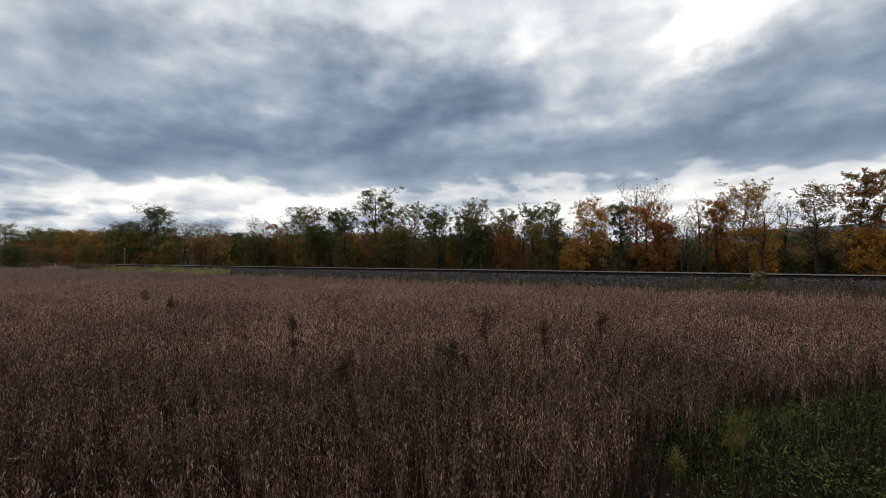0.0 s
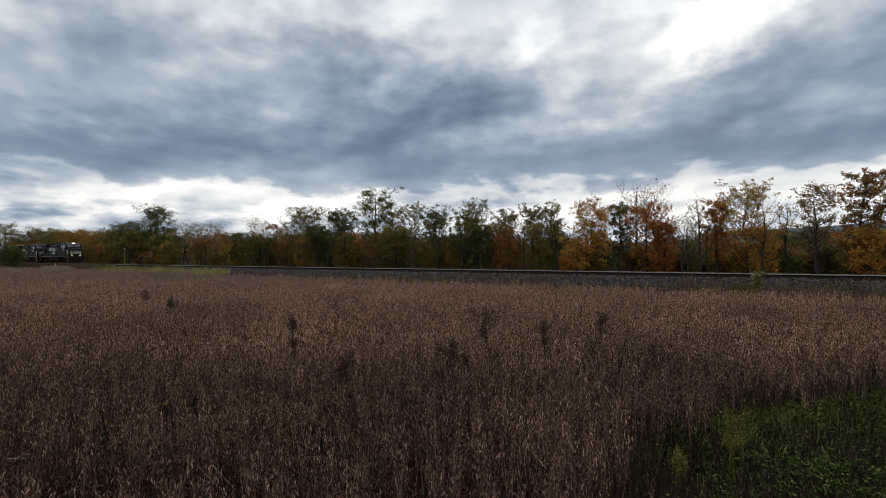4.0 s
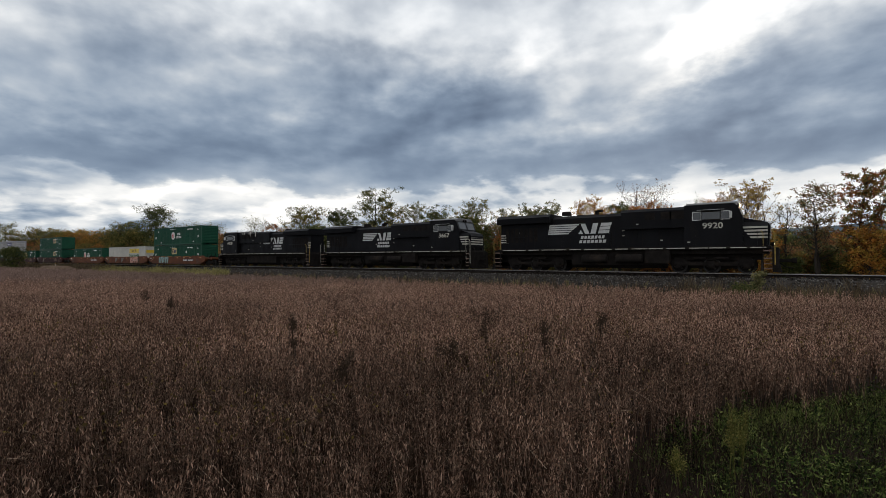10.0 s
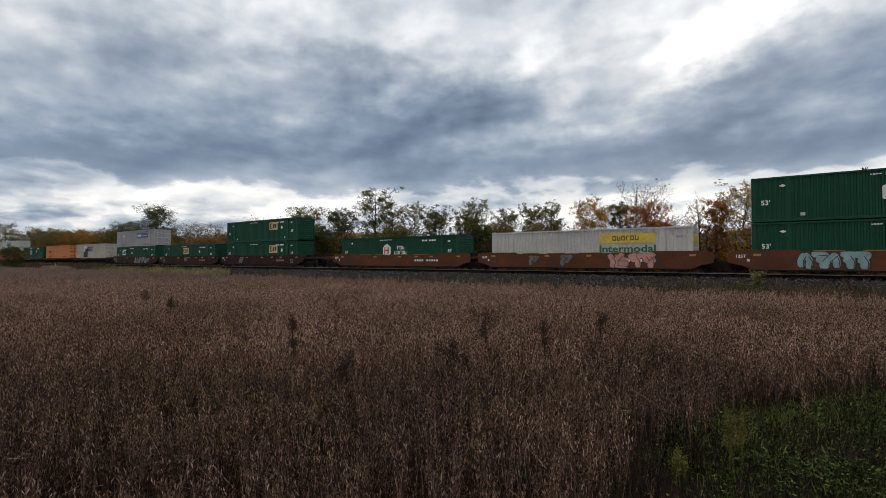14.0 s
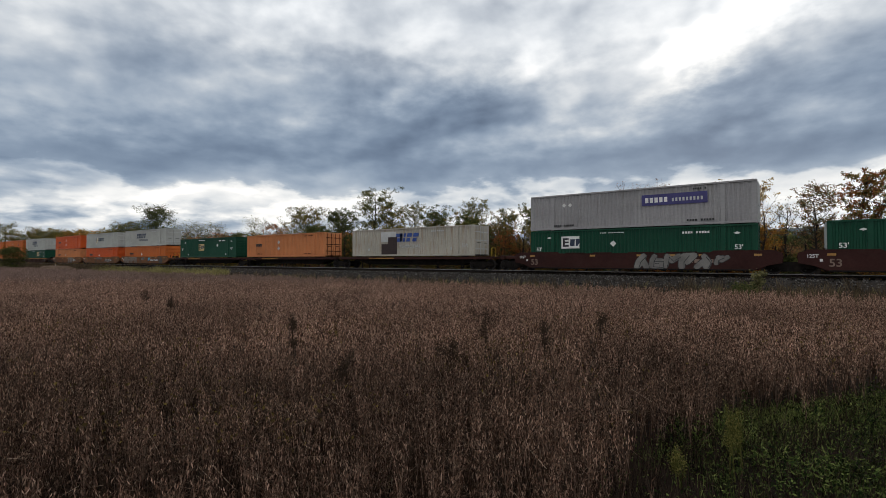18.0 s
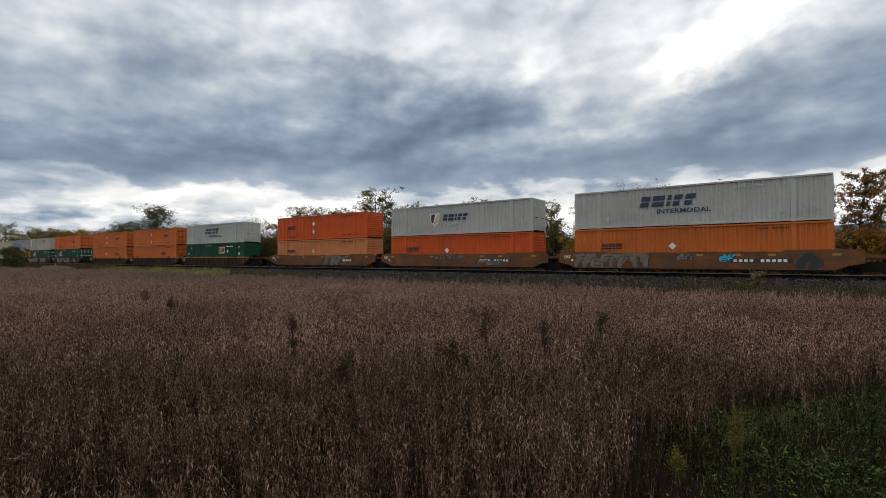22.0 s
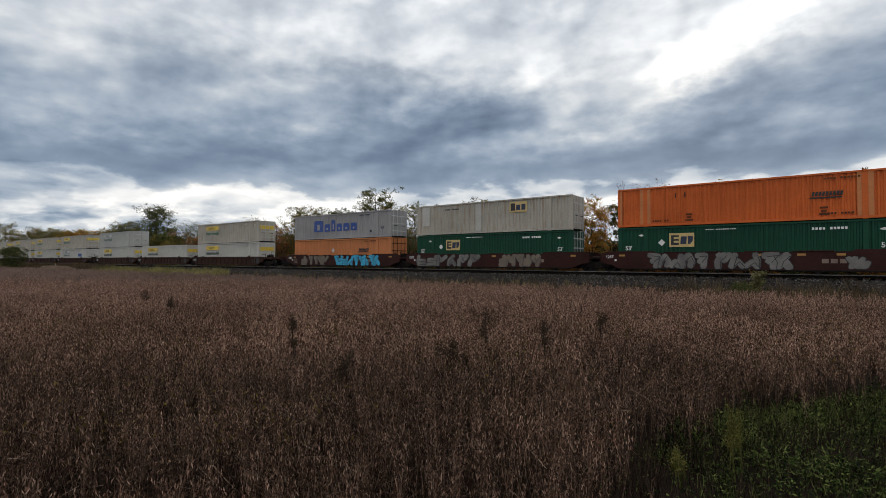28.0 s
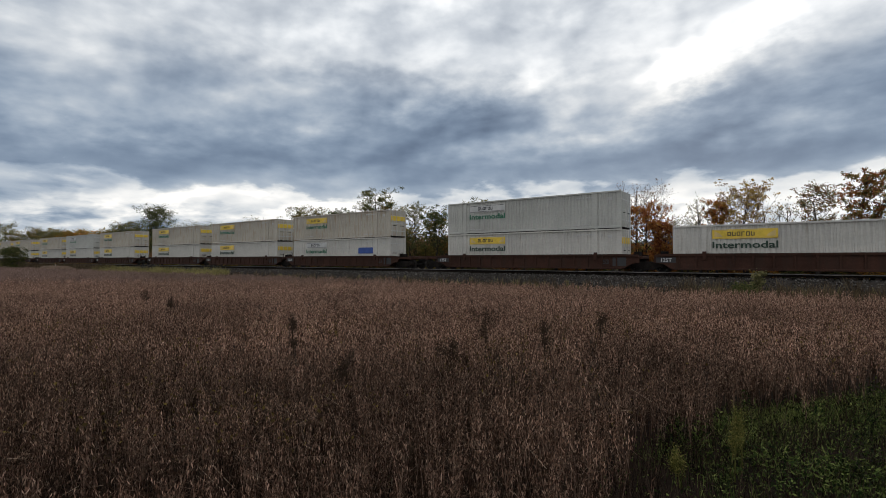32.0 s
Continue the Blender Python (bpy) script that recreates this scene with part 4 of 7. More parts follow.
def corrugated(sign):
    """One corrugated side sheet between the rails, in one skin with folds."""
    pitch = 0.27
    n = int((L53 - 0.4) / pitch)
    x = -n * pitch / 2
    pts = []
    for i in range(n):
        for d, o in ((0.0, 0.0), (0.045, 0.055), (0.135, 0.055), (0.18, 0.0)):
            pts.append((x + i * pitch + d, o))
    pts = [(-L53 / 2 + 0.1, 0.0)] + pts + [(L53 / 2 - 0.1, 0.0)]
    g = Geo()
    y = sign * (W53 / 2 - 0.012)
    vs = [(a, y - sign * o, z) for z in (0.16, H53 - 0.1) for a, o in pts]
    m = len(pts)
    g.add(vs, [(i, i + 1, m + i + 1, m + i) for i in range(m - 1)])
    inner = y - sign * 0.075
    g.add([(-L53 / 2 + 0.1, inner, 0.16), (L53 / 2 - 0.1, inner, 0.16), (L53 / 2 - 0.1, inner, H53 - 0.1), (-L53 / 2 + 0.1, inner, H53 - 0.1)], [(0, 1, 2, 3)])
    return g


def container(q, z, paint, doors, label, brand=None, wear=0):
    """A 53-foot container; doors: +1 at its leading end, -1 at its trailing end."""
    root = on_train(thing("shipping_container", pose(0, 0, 0), label, "container", "containers on the train"), q)
    root.matrix_basis = pose(q, TRACK_Y, RAIL_Z + z)
    m = M[paint]
    hl, hw = L53 / 2, W53 / 2
    for s in (-1, 1):
        part("side_panel", shared(("side", paint, s), lambda: corrugated(s).mesh("side_panel", [m])), m, root)
    part("roof", shared(("roof", paint), lambda: Geo().box(-hl + 0.06, -hw + 0.05, H53 - 0.09, hl - 0.06, hw - 0.05, H53 - 0.015).mesh("roof", [m])), m, root)
    part("floor", shared("floor", lambda: Geo().box(-hl + 0.06, -hw + 0.05, 0.06, hl - 0.06, hw - 0.05, 0.16).mesh("floor", [M["under"]])), M["under"], root)
    for s in (-1, 1):
        part("top_rail", shared(("trail", paint, s), lambda: Geo().box(-hl + 0.08, s * hw - 0.05, H53 - 0.12, hl - 0.08, s * hw + 0.012, H53, 0.01).mesh("top_rail", [m])), m, root)
        part("bottom_rail", shared(("brail", paint, s), lambda: Geo().box(-hl + 0.08, s * hw - 0.06, 0.03, hl - 0.08, s * hw + 0.012, 0.19, 0.012).mesh("bottom_rail", [m])), m, root)
        for e in (-1, 1):
            part("corner_post", shared(("post", paint, s, e), lambda: Geo().box(min(e * hl, e * (hl - 0.13)), min(s * hw, s * (hw - 0.13)), 0.0, max(e * hl, e * (hl - 0.13)), max(s * hw, s * (hw - 0.13)), H53, 0.015).mesh("corner_post", [m])), m, root)
            part("lift_post", shared(("lift", paint, s, e), lambda: Geo().box(e * 6.1 - 0.14, s * hw - 0.05, 0.0, e * 6.1 + 0.14, s * hw + 0.014, H53, 0.012).mesh("lift_post", [m])), m, root)
            for zz in (0.0, H53 - 0.13):
                part("corner_casting", shared(("cast", paint, s, e, zz), lambda: Geo().box(e * 6.1 - 0.09, s * hw - 0.09, zz - 0.002, e * 6.1 + 0.09, s * hw + 0.022, zz + 0.128, 0.012).mesh("corner_casting", [m])), m, root)
    # the end walls
    e = doors
    rods = M["w_rust"] if paint in ("c_orange", "c_red", "c_vivid", "c_faded") else M["grey"]
    for leaf in (-1, 1):
        y0, y1 = sorted((leaf * 0.015, leaf * (hw - 0.14)))
        d = part("door", shared(("door", paint, leaf, e), lambda: Geo().box(min(e * (hl - 0.07), e * (hl - 0.02)), y0, 0.14, max(e * (hl - 0.07), e * (hl - 0.02)), y1, H53 - 0.12, 0.01).mesh("door", [m])), m, root)
        for yy in (0.3, 0.92):
            part("locking_rod", shared(("rod", paint, leaf, e, yy), lambda: Geo().tube([(e * (hl + 0.012), leaf * yy, 0.1), (e * (hl + 0.012), leaf * yy, H53 - 0.1)], 0.024, 6).mesh("locking_rod", [rods])), rods, d)
        for zz in (0.62, 1.42, 2.2):
            part("door_rib", shared(("drib", paint, leaf, e, zz), lambda: Geo().box(min(e * (hl - 0.02), e * (hl + 0.004)), y0 + 0.03, zz, max(e * (hl - 0.02), e * (hl + 0.004)), y1 - 0.03, zz + 0.09).mesh("door_rib", [rods])), rods, d)
        part("door_handle", shared(("handle", leaf, e), lambda: Geo().box(min(e * hl, e * (hl + 0.04)), min(leaf * 0.3, leaf * 0.85), 1.2, max(e * hl, e * (hl + 0.04)), max(leaf * 0.3, leaf * 0.85), 1.25).mesh("door_handle", [M["under"]])), M["under"], d)
    e = -doors
    wall = Geo()
    fold = [(0.05, 0.1), (0.05, 0.06)] + [(0.3 + i * 0.24 + d, o) for i in range(10) for d, o in ((0.0, 0.06), (0.03, 0.02), (0.11, 0.02), (0.14, 0.06))] + [(H53 - 0.05, 0.06), (H53 - 0.05, 0.1)]
    wall.add([(e * (hl - o), y, zz) for y in (-hw + 0.13, hw - 0.13) for zz, o in fold], [(k, (k + 1) % len(fold), len(fold) + (k + 1) % len(fold), len(fold) + k) for k in range(len(fold))])
    part("front_wall", shared(("front", paint, e), lambda: wall.mesh("front_wall", [m])), m, root)
    if brand:
        brand(root)
    return root


NEAR = -W53 / 2 - 0.018


def slab(root, name, x0, x1, z0, z1, mat, lift=0.0, label=""):
    return part(name, Geo().box(x0, NEAR - 0.006 - lift, z0, x1, NEAR + 0.012 - lift, z1), M[mat], root, label)


def shape(root, name, poly, mat, lift=0.0, label=""):
    return part(name, Geo().prism(poly, NEAR - 0.006 - lift, NEAR + 0.012 - lift), M[mat], root, label)


def diamond(root, x, z, mat="white", r=0.24):
    shape(root, "placard", [(x - r, z), (x, z - r), (x + r, z), (x, z + r)], mat)


def code_bars(root, x, z, n, mat, h=0.14, w=0.1):
    for i in range(n):
        if i == 4:
            continue
        slab(root, "code_bar", x + i * w * 1.45, x + i * w * 1.45 + w, z, z + h, mat)


def dashes(root, mat="white"):
    part("reflector_strip", shared(("dash", mat), lambda: dash_mesh(mat)), M[mat], root)


def dash_mesh(mat):
    g = Geo()
    for i in range(17):
        x = -hlf + 0.3 + i * 0.94
        g.box(x, NEAR - 0.008, 0.06, x + 0.45, NEAR + 0.012, 0.12)
    return g.mesh("reflector_strip", [M[mat]])


hlf = L53 / 2


def strokes(root, x, z, h, n, mat, w=0.7, lift=0.0):
    """A row of plain hollow blocks in place of a painted name."""
    g = Geo()
    y0, y1 = NEAR - 0.006 - lift, NEAR + 0.012 - lift
    t = 0.2 * h
    for i in range(n):
        o = x + i * h * (w + 0.2)
        e = o + h * w
        g.box(o, y0, z, o + t, y1, z + h)
        kind = (i * 7 + n) % 4
        if kind != 1:
            g.box(o + t, y0, z + h - t, e, y1, z + h)
        if kind != 3:
            g.box(o + t, y0, z, e, y1, z + t)
        if kind in (0, 1, 2):
            g.box(e - t, y0, z + t, e, y1, z + h - t)
    return part("name_strokes", g, M[mat], root)


def marks_green(root, logo_x, logo_w=1.75, gold=True, base=None, dia=None, lower=0.0):
    """Lettered plate of three strokes on gold, 53-foot marks and small codes."""
    if logo_w:
        z0 = base if base else 1.42 if lower else 1.5
        z1 = z0 + 0.98
        slab(root, "logo_panel", logo_x - logo_w / 2, logo_x + logo_w / 2, z0, z1, "gold" if gold else "white")
        a = logo_x - logo_w / 2 + 0.12
        slab(root, "logo_block", a, a + 0.5, z0 + 0.14, z1 - 0.14, "black", 0.006)
        slab(root, "block_hollow", a + 0.18, a + 0.5, z0 + 0.3, z0 + 0.44, "gold" if gold else "white", 0.01)
        slab(root, "block_hollow", a + 0.18, a + 0.5, z0 + 0.56, z0 + 0.7, "gold" if gold else "white", 0.01)
        shape(root, "logo_block", [(a + 0.6, z0 + 0.2), (a + 0.98, z0 + 0.2), (a + 1.02, z1 - 0.24), (a + 0.64, z1 - 0.24)], "navy", 0.006)
        shape(root, "logo_block", [(a + 1.08, z0 + 0.2), (a + 1.24, z0 + 0.2), (a + 1.4, z0 + 0.45), (a + 1.4, z1 - 0.22), (a + 1.08, z1 - 0.22)], "navy", 0.006)
    for x in (-7.3, 7.0):
        lettering("53'", 0.3, M["white"], root, x, NEAR, 1.36 if lower else 1.25, "length_mark")
    if dia is not None:
        diamond(root, dia, 1.75)
    code_bars(root, 3.6, 2.35, 10, "white", 0.15, 0.12)
    code_bars(root, -2.2, 2.55, 14, "white", 0.07, 0.09)
    for x in (-6.6, 6.7):
        shape(root, "small_mark", [(x, 2.3), (x + 0.2, 2.22), (x + 0.42, 2.3), (x + 0.2, 2.4)], "white")
    slab(root, "small_mark", -5.5, -5.25, 0.35, 0.55, "grey")
    slab(root, "small_mark", 5.35, 5.6, 0.35, 0.55, "grey")
    for x in (-6.1, 6.1):
        slab(root, "casting_plate", x - 0.11, x + 0.11, H53 - 0.16, H53 - 0.02, "white")


def marks_hex(root, big=True):
    marks_green(root, 0, 0, lower=0 if big else 1)
    dashes(root)
    x, z, r = -1.15, 1.5, 0.7
    shape(root, "logo_panel", [(x + r * 0.9 * math.sin(radians(60 * i)), z + r * math.cos(radians(60 * i))) for i in range(6)], "white", label="white hexagon emblem")
    for d in (-0.34, 0.22):
        slab(root, "logo_stroke", x + d, x + d + 0.12, z - 0.36, z + 0.36, "red", 0.006)
    for d in (-0.14, 0.06):
        slab(root, "logo_stroke", x + d, x + d + 0.06, z - 0.36, z + 0.36, "red", 0.006)
    slab(root, "logo_stroke", x - 0.24, x + 0.24, z - 0.06, z + 0.06, "red", 0.006)
    strokes(root, x + 1.45, z + 0.08, 0.36, 3, "white", 0.75)
    strokes(root, x + 1.05, z - 0.42, 0.36, 5, "white", 0.75)


def marks_yellow(root, x=2.2, plate="yellow", word="teal", small=False):
    """A framed plate with plain letter bars over one readable word."""
    k = 0.9 if small else 1.0
    z = 1.92 if small else 1.75
    slab(root, "logo_panel", x - 2.05 * k, x + 2.05 * k, z, z + 0.78 * (0.8 if small else 1), plate)
    fr = "black" if plate != "yellow" else "gold"
    h = 0.78 * (0.8 if small else 1)
    slab(root, "logo_frame", x - 1.98 * k, x + 1.98 * k, z + 0.04, z + 0.07, fr, 0.006)
    slab(root, "logo_frame", x - 1.98 * k, x + 1.98 * k, z + h - 0.07, z + h - 0.04, fr, 0.006)
    for s in (-1, 1):
        shape(root, "logo_frame", [(x + s * 1.9 * k, z + 0.14), (x + s * 1.35 * k, z + 0.14), (x + s * 1.5 * k, z + 0.3), (x + s * 1.9 * k, z + 0.55)][::s], "gold" if plate == "yellow" else "grey", 0.006)
    strokes(root, x - 1.05 * k, z + h * 0.28, h * 0.46, 6, "black", 0.72, 0.006)
    lettering("Intermodal", 0.52 * (0.85 if small else 1), M[word], root, x, NEAR - 0.006, z - 0.43, "lettering", wide=1.27 * (1.06 if small else 1.0))
    code_bars(root, 4.6, 2.45, 10, "grey", 0.1, 0.11)
    code_bars(root, -5.6, 0.32, 9, "grey", 0.09, 0.1)
    code_bars(root, 4.3, 0.32, 9, "grey", 0.09, 0.1)
    slab(root, "small_mark", 7.05, 7.35, 2.2, 2.4, "grey")
    for d in (-1, 1):
        part("door_plate", Geo().box(hlf - 0.02 if d > 0 else -hlf - 0.012, -1.1, 1.75, hlf + 0.012 if d > 0 else -hlf + 0.02, 1.1, 2.25), M["yellow"], root) if plate == "yellow" else None


def slant_word(root, x, z, h, mat, n=5):
    """Five heavy slanting blocks in place of a painted name."""
    for i in range(n):
        w = h * (0.78, 1.05, 0.3, 0.7, 0.8)[i]
        s = 0.22 * h
        g = Geo()
        for a, b, cut_l, cut_r in ((0.0, 0.42, 0.0, 0.25 if i in (3, 4) else 0.0), (0.56, 1.0, 0.0, 0.0)):
            g.prism([(x + s * a + cut_l * w, z + h * a), (x + w + s * a - cut_r * w, z + h * a), (x + w + s * b - cut_r * w, z + h * b), (x + s * b + cut_l * w, z + h * b)], NEAR - 0.006, NEAR + 0.012)
        part("logo_block", g, M[mat], root)
        x += w + 0.24 * h


def marks_slanted(root, x=-2.9, shield=False, patch=False):
    h = 0.9
    if patch:
        slab(root, "logo_stroke", -1.0, -0.75, 1.55, 2.35, "navy")
        slant_word(root, -2.6, 1.5, 0.85, "blue")
        slab(root, "repaint_panel", -3.7, -1.55, 1.5, 2.55, "grey", 0.012, "pale repainted patch")
        slab(root, "repair_patch", -3.6, -1.4, 0.2, 1.3, "patch", 0.016, "dark brown repair patch")
        slab(root, "repair_patch", -2.65, -1.4, 1.3, 2.0, "patch", 0.02, "dark brown repair patch")
        lettering("TERMODAL", 0.3, M["grey"], root, 0.3, NEAR, 1.0, wide=1.3)
    elif shield:
        shape(root, "logo_panel", [(x - 1.9, 2.1), (x - 0.8, 2.1), (x - 0.8, 1.3), (x - 1.35, 0.8), (x - 1.9, 1.3)], "white")
        shape(root, "logo_stroke", [(x - 1.8, 2.02), (x - 1.3, 2.02), (x - 1.55, 1.1), (x - 1.8, 1.32)], "navy", 0.006)
        shape(root, "logo_stroke", [(x - 1.0, 2.02), (x - 0.88, 1.9), (x - 0.88, 1.33), (x - 1.35, 0.92), (x - 1.5, 1.05)], "gold", 0.006)
        slant_word(root, x - 0.4, 1.35, 0.6, "navy")
        lettering("INTERMODAL", 0.26, M["grey"], root, x + 1.4, NEAR, 1.0, wide=1.35)
    else:
        slant_word(root, x, 1.45, 0.78, "navy")
        lettering("INTERMODAL", 0.3, M["navy"], root, x + 2.9, NEAR, 1.08, wide=1.3)
    lettering("53ft", 0.3, M["grey"], root, 7.0, NEAR, 1.0, "length_mark")
    slab(root, "small_mark", 5.3, 5.55, 0.6, 0.85, "grey")
    slab(root, "small_mark", -5.6, -5.35, 0.6, 0.85, "grey")
    dashes(root, "grey")
    code_bars(root, 3.0, 2.4, 10, "grey", 0.12, 0.11)


def marks_orange(root, x=-5.0, dia=(0.0,), lift=True, faded=False):
    for i in range(9):
        shape(root, "logo_stroke", [(x + i * 0.17, 1.5), (x + i * 0.17 + 0.12, 1.5), (x + i * 0.17 + 0.17, 1.76), (x + i * 0.17 + 0.05, 1.76)], "black")
    slab(root, "logo_stroke", x - 0.1, x + 1.45, 1.34, 1.43, "black")
    for z in dia:
        diamond(root, -0.9, z, "white" if not faded else "grey", 0.26)
    code_bars(root, 4.2, 2.5, 11, "w_tan" if not faded else "w_rust", 0.1, 0.11)
    code_bars(root, -5.6, 0.35, 7, "w_rust", 0.12, 0.11)
    code_bars(root, 4.2, 0.35, 9, "w_rust", 0.12, 0.11)
    dashes(root, "grey")


def marks_posts(root):
    """Orange sides with paler, rubbed posts, a black name high up and dark notes."""
    marks_orange(root, 3.6, ())
    for a, b in ((-6.45, -5.75), (5.75, 6.5), (7.25, 7.6), (-7.9, -7.75)):
        slab(root, "rubbed_post", a, b, 0.2, 2.78, "c_faded", 0.0, "paler rubbed orange post")
    for i in range(9):
        x = -4.8 + i * 1.2
        slab(root, "seam", x, x + 0.03, 0.22, 2.76, "c_orange", 0.0)
    for x in (-3.4, 4.0):
        for k, (a, b) in enumerate(((0.0, 0.4), (0.06, 0.34), (-0.04, 0.46))):
            slab(root, "note_bar", x + a, x + b, 0.72 - 0.2 * k, 0.84 - 0.2 * k, "w_rust", 0.004)
    for x in (-4.1, -3.5):
        slab(root, "note_bar", x, x + 0.08, 2.0, 2.35, "w_rust", 0.004)


def marks_capped(root):
    x = -4.3
    for i, w in enumerate((1.6, 0.95, 0.65, 0.85, 0.95, 0.95)):
        top = 2.2 if i in (0, 2) else 1.75
        g = Geo().prism([(x, 0.9), (x + w, 0.9), (x + w, top - 0.12), (x + w - 0.14, top), (x + 0.14, top), (x, top - 0.12)], NEAR - 0.006, NEAR + 0.012)
        ob = part("logo_block", g, M["blue"], root)
        part("block_hollow", Geo().box(x + w * 0.36, NEAR - 0.012, 1.08, x + w * 0.64, NEAR + 0.0, top - 0.45), M["c_grey"], ob)
        x += w + 0.26
    code_bars(root, 3.4, 2.45, 10, "navy", 0.12, 0.11)
    lettering("53'", 0.26, M["navy"], root, 6.9, NEAR, 1.0, "length_mark")
    slab(root, "small_mark", 5.0, 5.25, 0.6, 0.85, "navy")


def marks_parcel(root):
    slab(root, "logo_panel", 0.9, 5.2, 1.55, 2.35, "purple", label="violet-blue plate with white strokes")
    for i in range(5):
        slab(root, "logo_stroke", 1.15 + i * 0.32, 1.37 + i * 0.32, 1.76, 2.12, "white", 0.006)
    for i in range(9):
        slab(root, "logo_stroke", 2.95 + i * 0.23, 3.08 + i * 0.23, 1.78, 2.02, "grey", 0.006)
    diamond(root, -5.1, 2.0, "white", 0.17)
    diamond(root, -4.6, 2.0, "white", 0.17)
    code_bars(root, 3.9, 0.3, 10, "black", 0.14, 0.12)
    code_bars(root, -6.0, 0.3, 10, "black", 0.14, 0.12)
    code_bars(root, 4.3, 2.5, 6, "black", 0.12, 0.1)


def marks_plate(root, x=3.2, top=True):
    """A pale unit with a small gold plate high on its side."""
    slab(root, "logo_panel", x - 0.85, x + 0.85, 1.72, 2.62, "gold")
    slab(root, "logo_block", x - 0.73, x - 0.3, 1.86, 2.5, "black", 0.006)
    slab(root, "logo_block", x - 0.2, x + 0.2, 1.9, 2.36, "navy", 0.006)
    slab(root, "logo_block", x + 0.3, x + 0.68, 1.9, 2.4, "navy", 0.006)
    code_bars(root, -4.6, 2.3, 10, "black", 0.13, 0.11)
    slab(root, "repaint_panel", -1.15, -0.55, 0.25, 2.75, "c_white", 0.0, "whiter repainted strip")
    slab(root, "repaint_panel", -7.4, -6.5, 0.9, 2.75, "c_white", 0.0, "whiter repainted strip")


# ---- the cars ----
def graffiti(parent, x0, x1, z0, z1, y, mat, seed, letters=5):
    """Sprayed interlocking figures of no readable kind: bent fat strokes with a dark outline."""
    rng = random.Random(seed)
    g = Geo()
    w, h = (x1 - x0) / letters, z1 - z0

    def bent(pts, t, k):
        for (ax, az), (bx, bz) in zip(pts, pts[1:]):
            a, b = Vector((ax, az)), Vector((bx, bz))
            d = (b - a).normalized()
            q = Vector((-d.y, d.x))
            ring = [a - d * t * 0.8 + q * t * 0.6, a - d * t * 0.8 - q * t * 0.6, a - q * t, b - q * t, b + d * t * 0.8 - q * t * 0.6, b + d * t * 0.8 + q * t * 0.6, b + q * t, a + q * t]
            coat[0] += 0.0004
            g.add([(p.x, y - coat[0], max(z0 - 0.04, min(z1 + 0.04, p.y))) for p in ring], [tuple(range(8))], k)

    figures, coat = [], [0.0]
    for i in range(letters):
        c = x0 + (i + 0.5) * w
        fat = min(0.20, 0.15 * h + 0.05 * w) * rng.uniform(0.85, 1.1)
        grid = [[(c + (col - 1) * w * 0.34 + (row - 1) * 0.06 * h + rng.uniform(-0.07, 0.07) * w, z0 + h * (0.16 + 0.34 * row) + rng.uniform(-0.05, 0.05) * h) for col in range(3)] for row in range(3)]
        col = rng.choice((0, 2))
        spine = [grid[0][col], grid[1][col], grid[2][rng.choice((col, 1))]]
        rest = rng.choice(([grid[2][0], grid[2][2], grid[1][1]], [grid[2][1], grid[1][2], grid[0][2]], [grid[0][0], grid[1][1], grid[0][2]], [grid[2][0], grid[1][1], grid[2][2]], [grid[0][0], grid[0][2], grid[1][2], grid[1][0]]))
        figures += [(spine, fat, i), (rest, fat, i)]
    for line, fat, i in figures:
        bent(line, fat + 0.045, 1)
    for line, fat, i in figures:
        bent(line, fat, 0)
    for line, fat, i in figures:
        if rng.random() < 0.75:
            bent([(p[0] + fat * 0.75, p[1] - fat * 0.3) for p in line], 0.022, 1)
    return tagged(part("graffiti", g, [M[mat], M["black"]], parent, "sprayed interlocking figures with dark outlines"), kind="stuff")


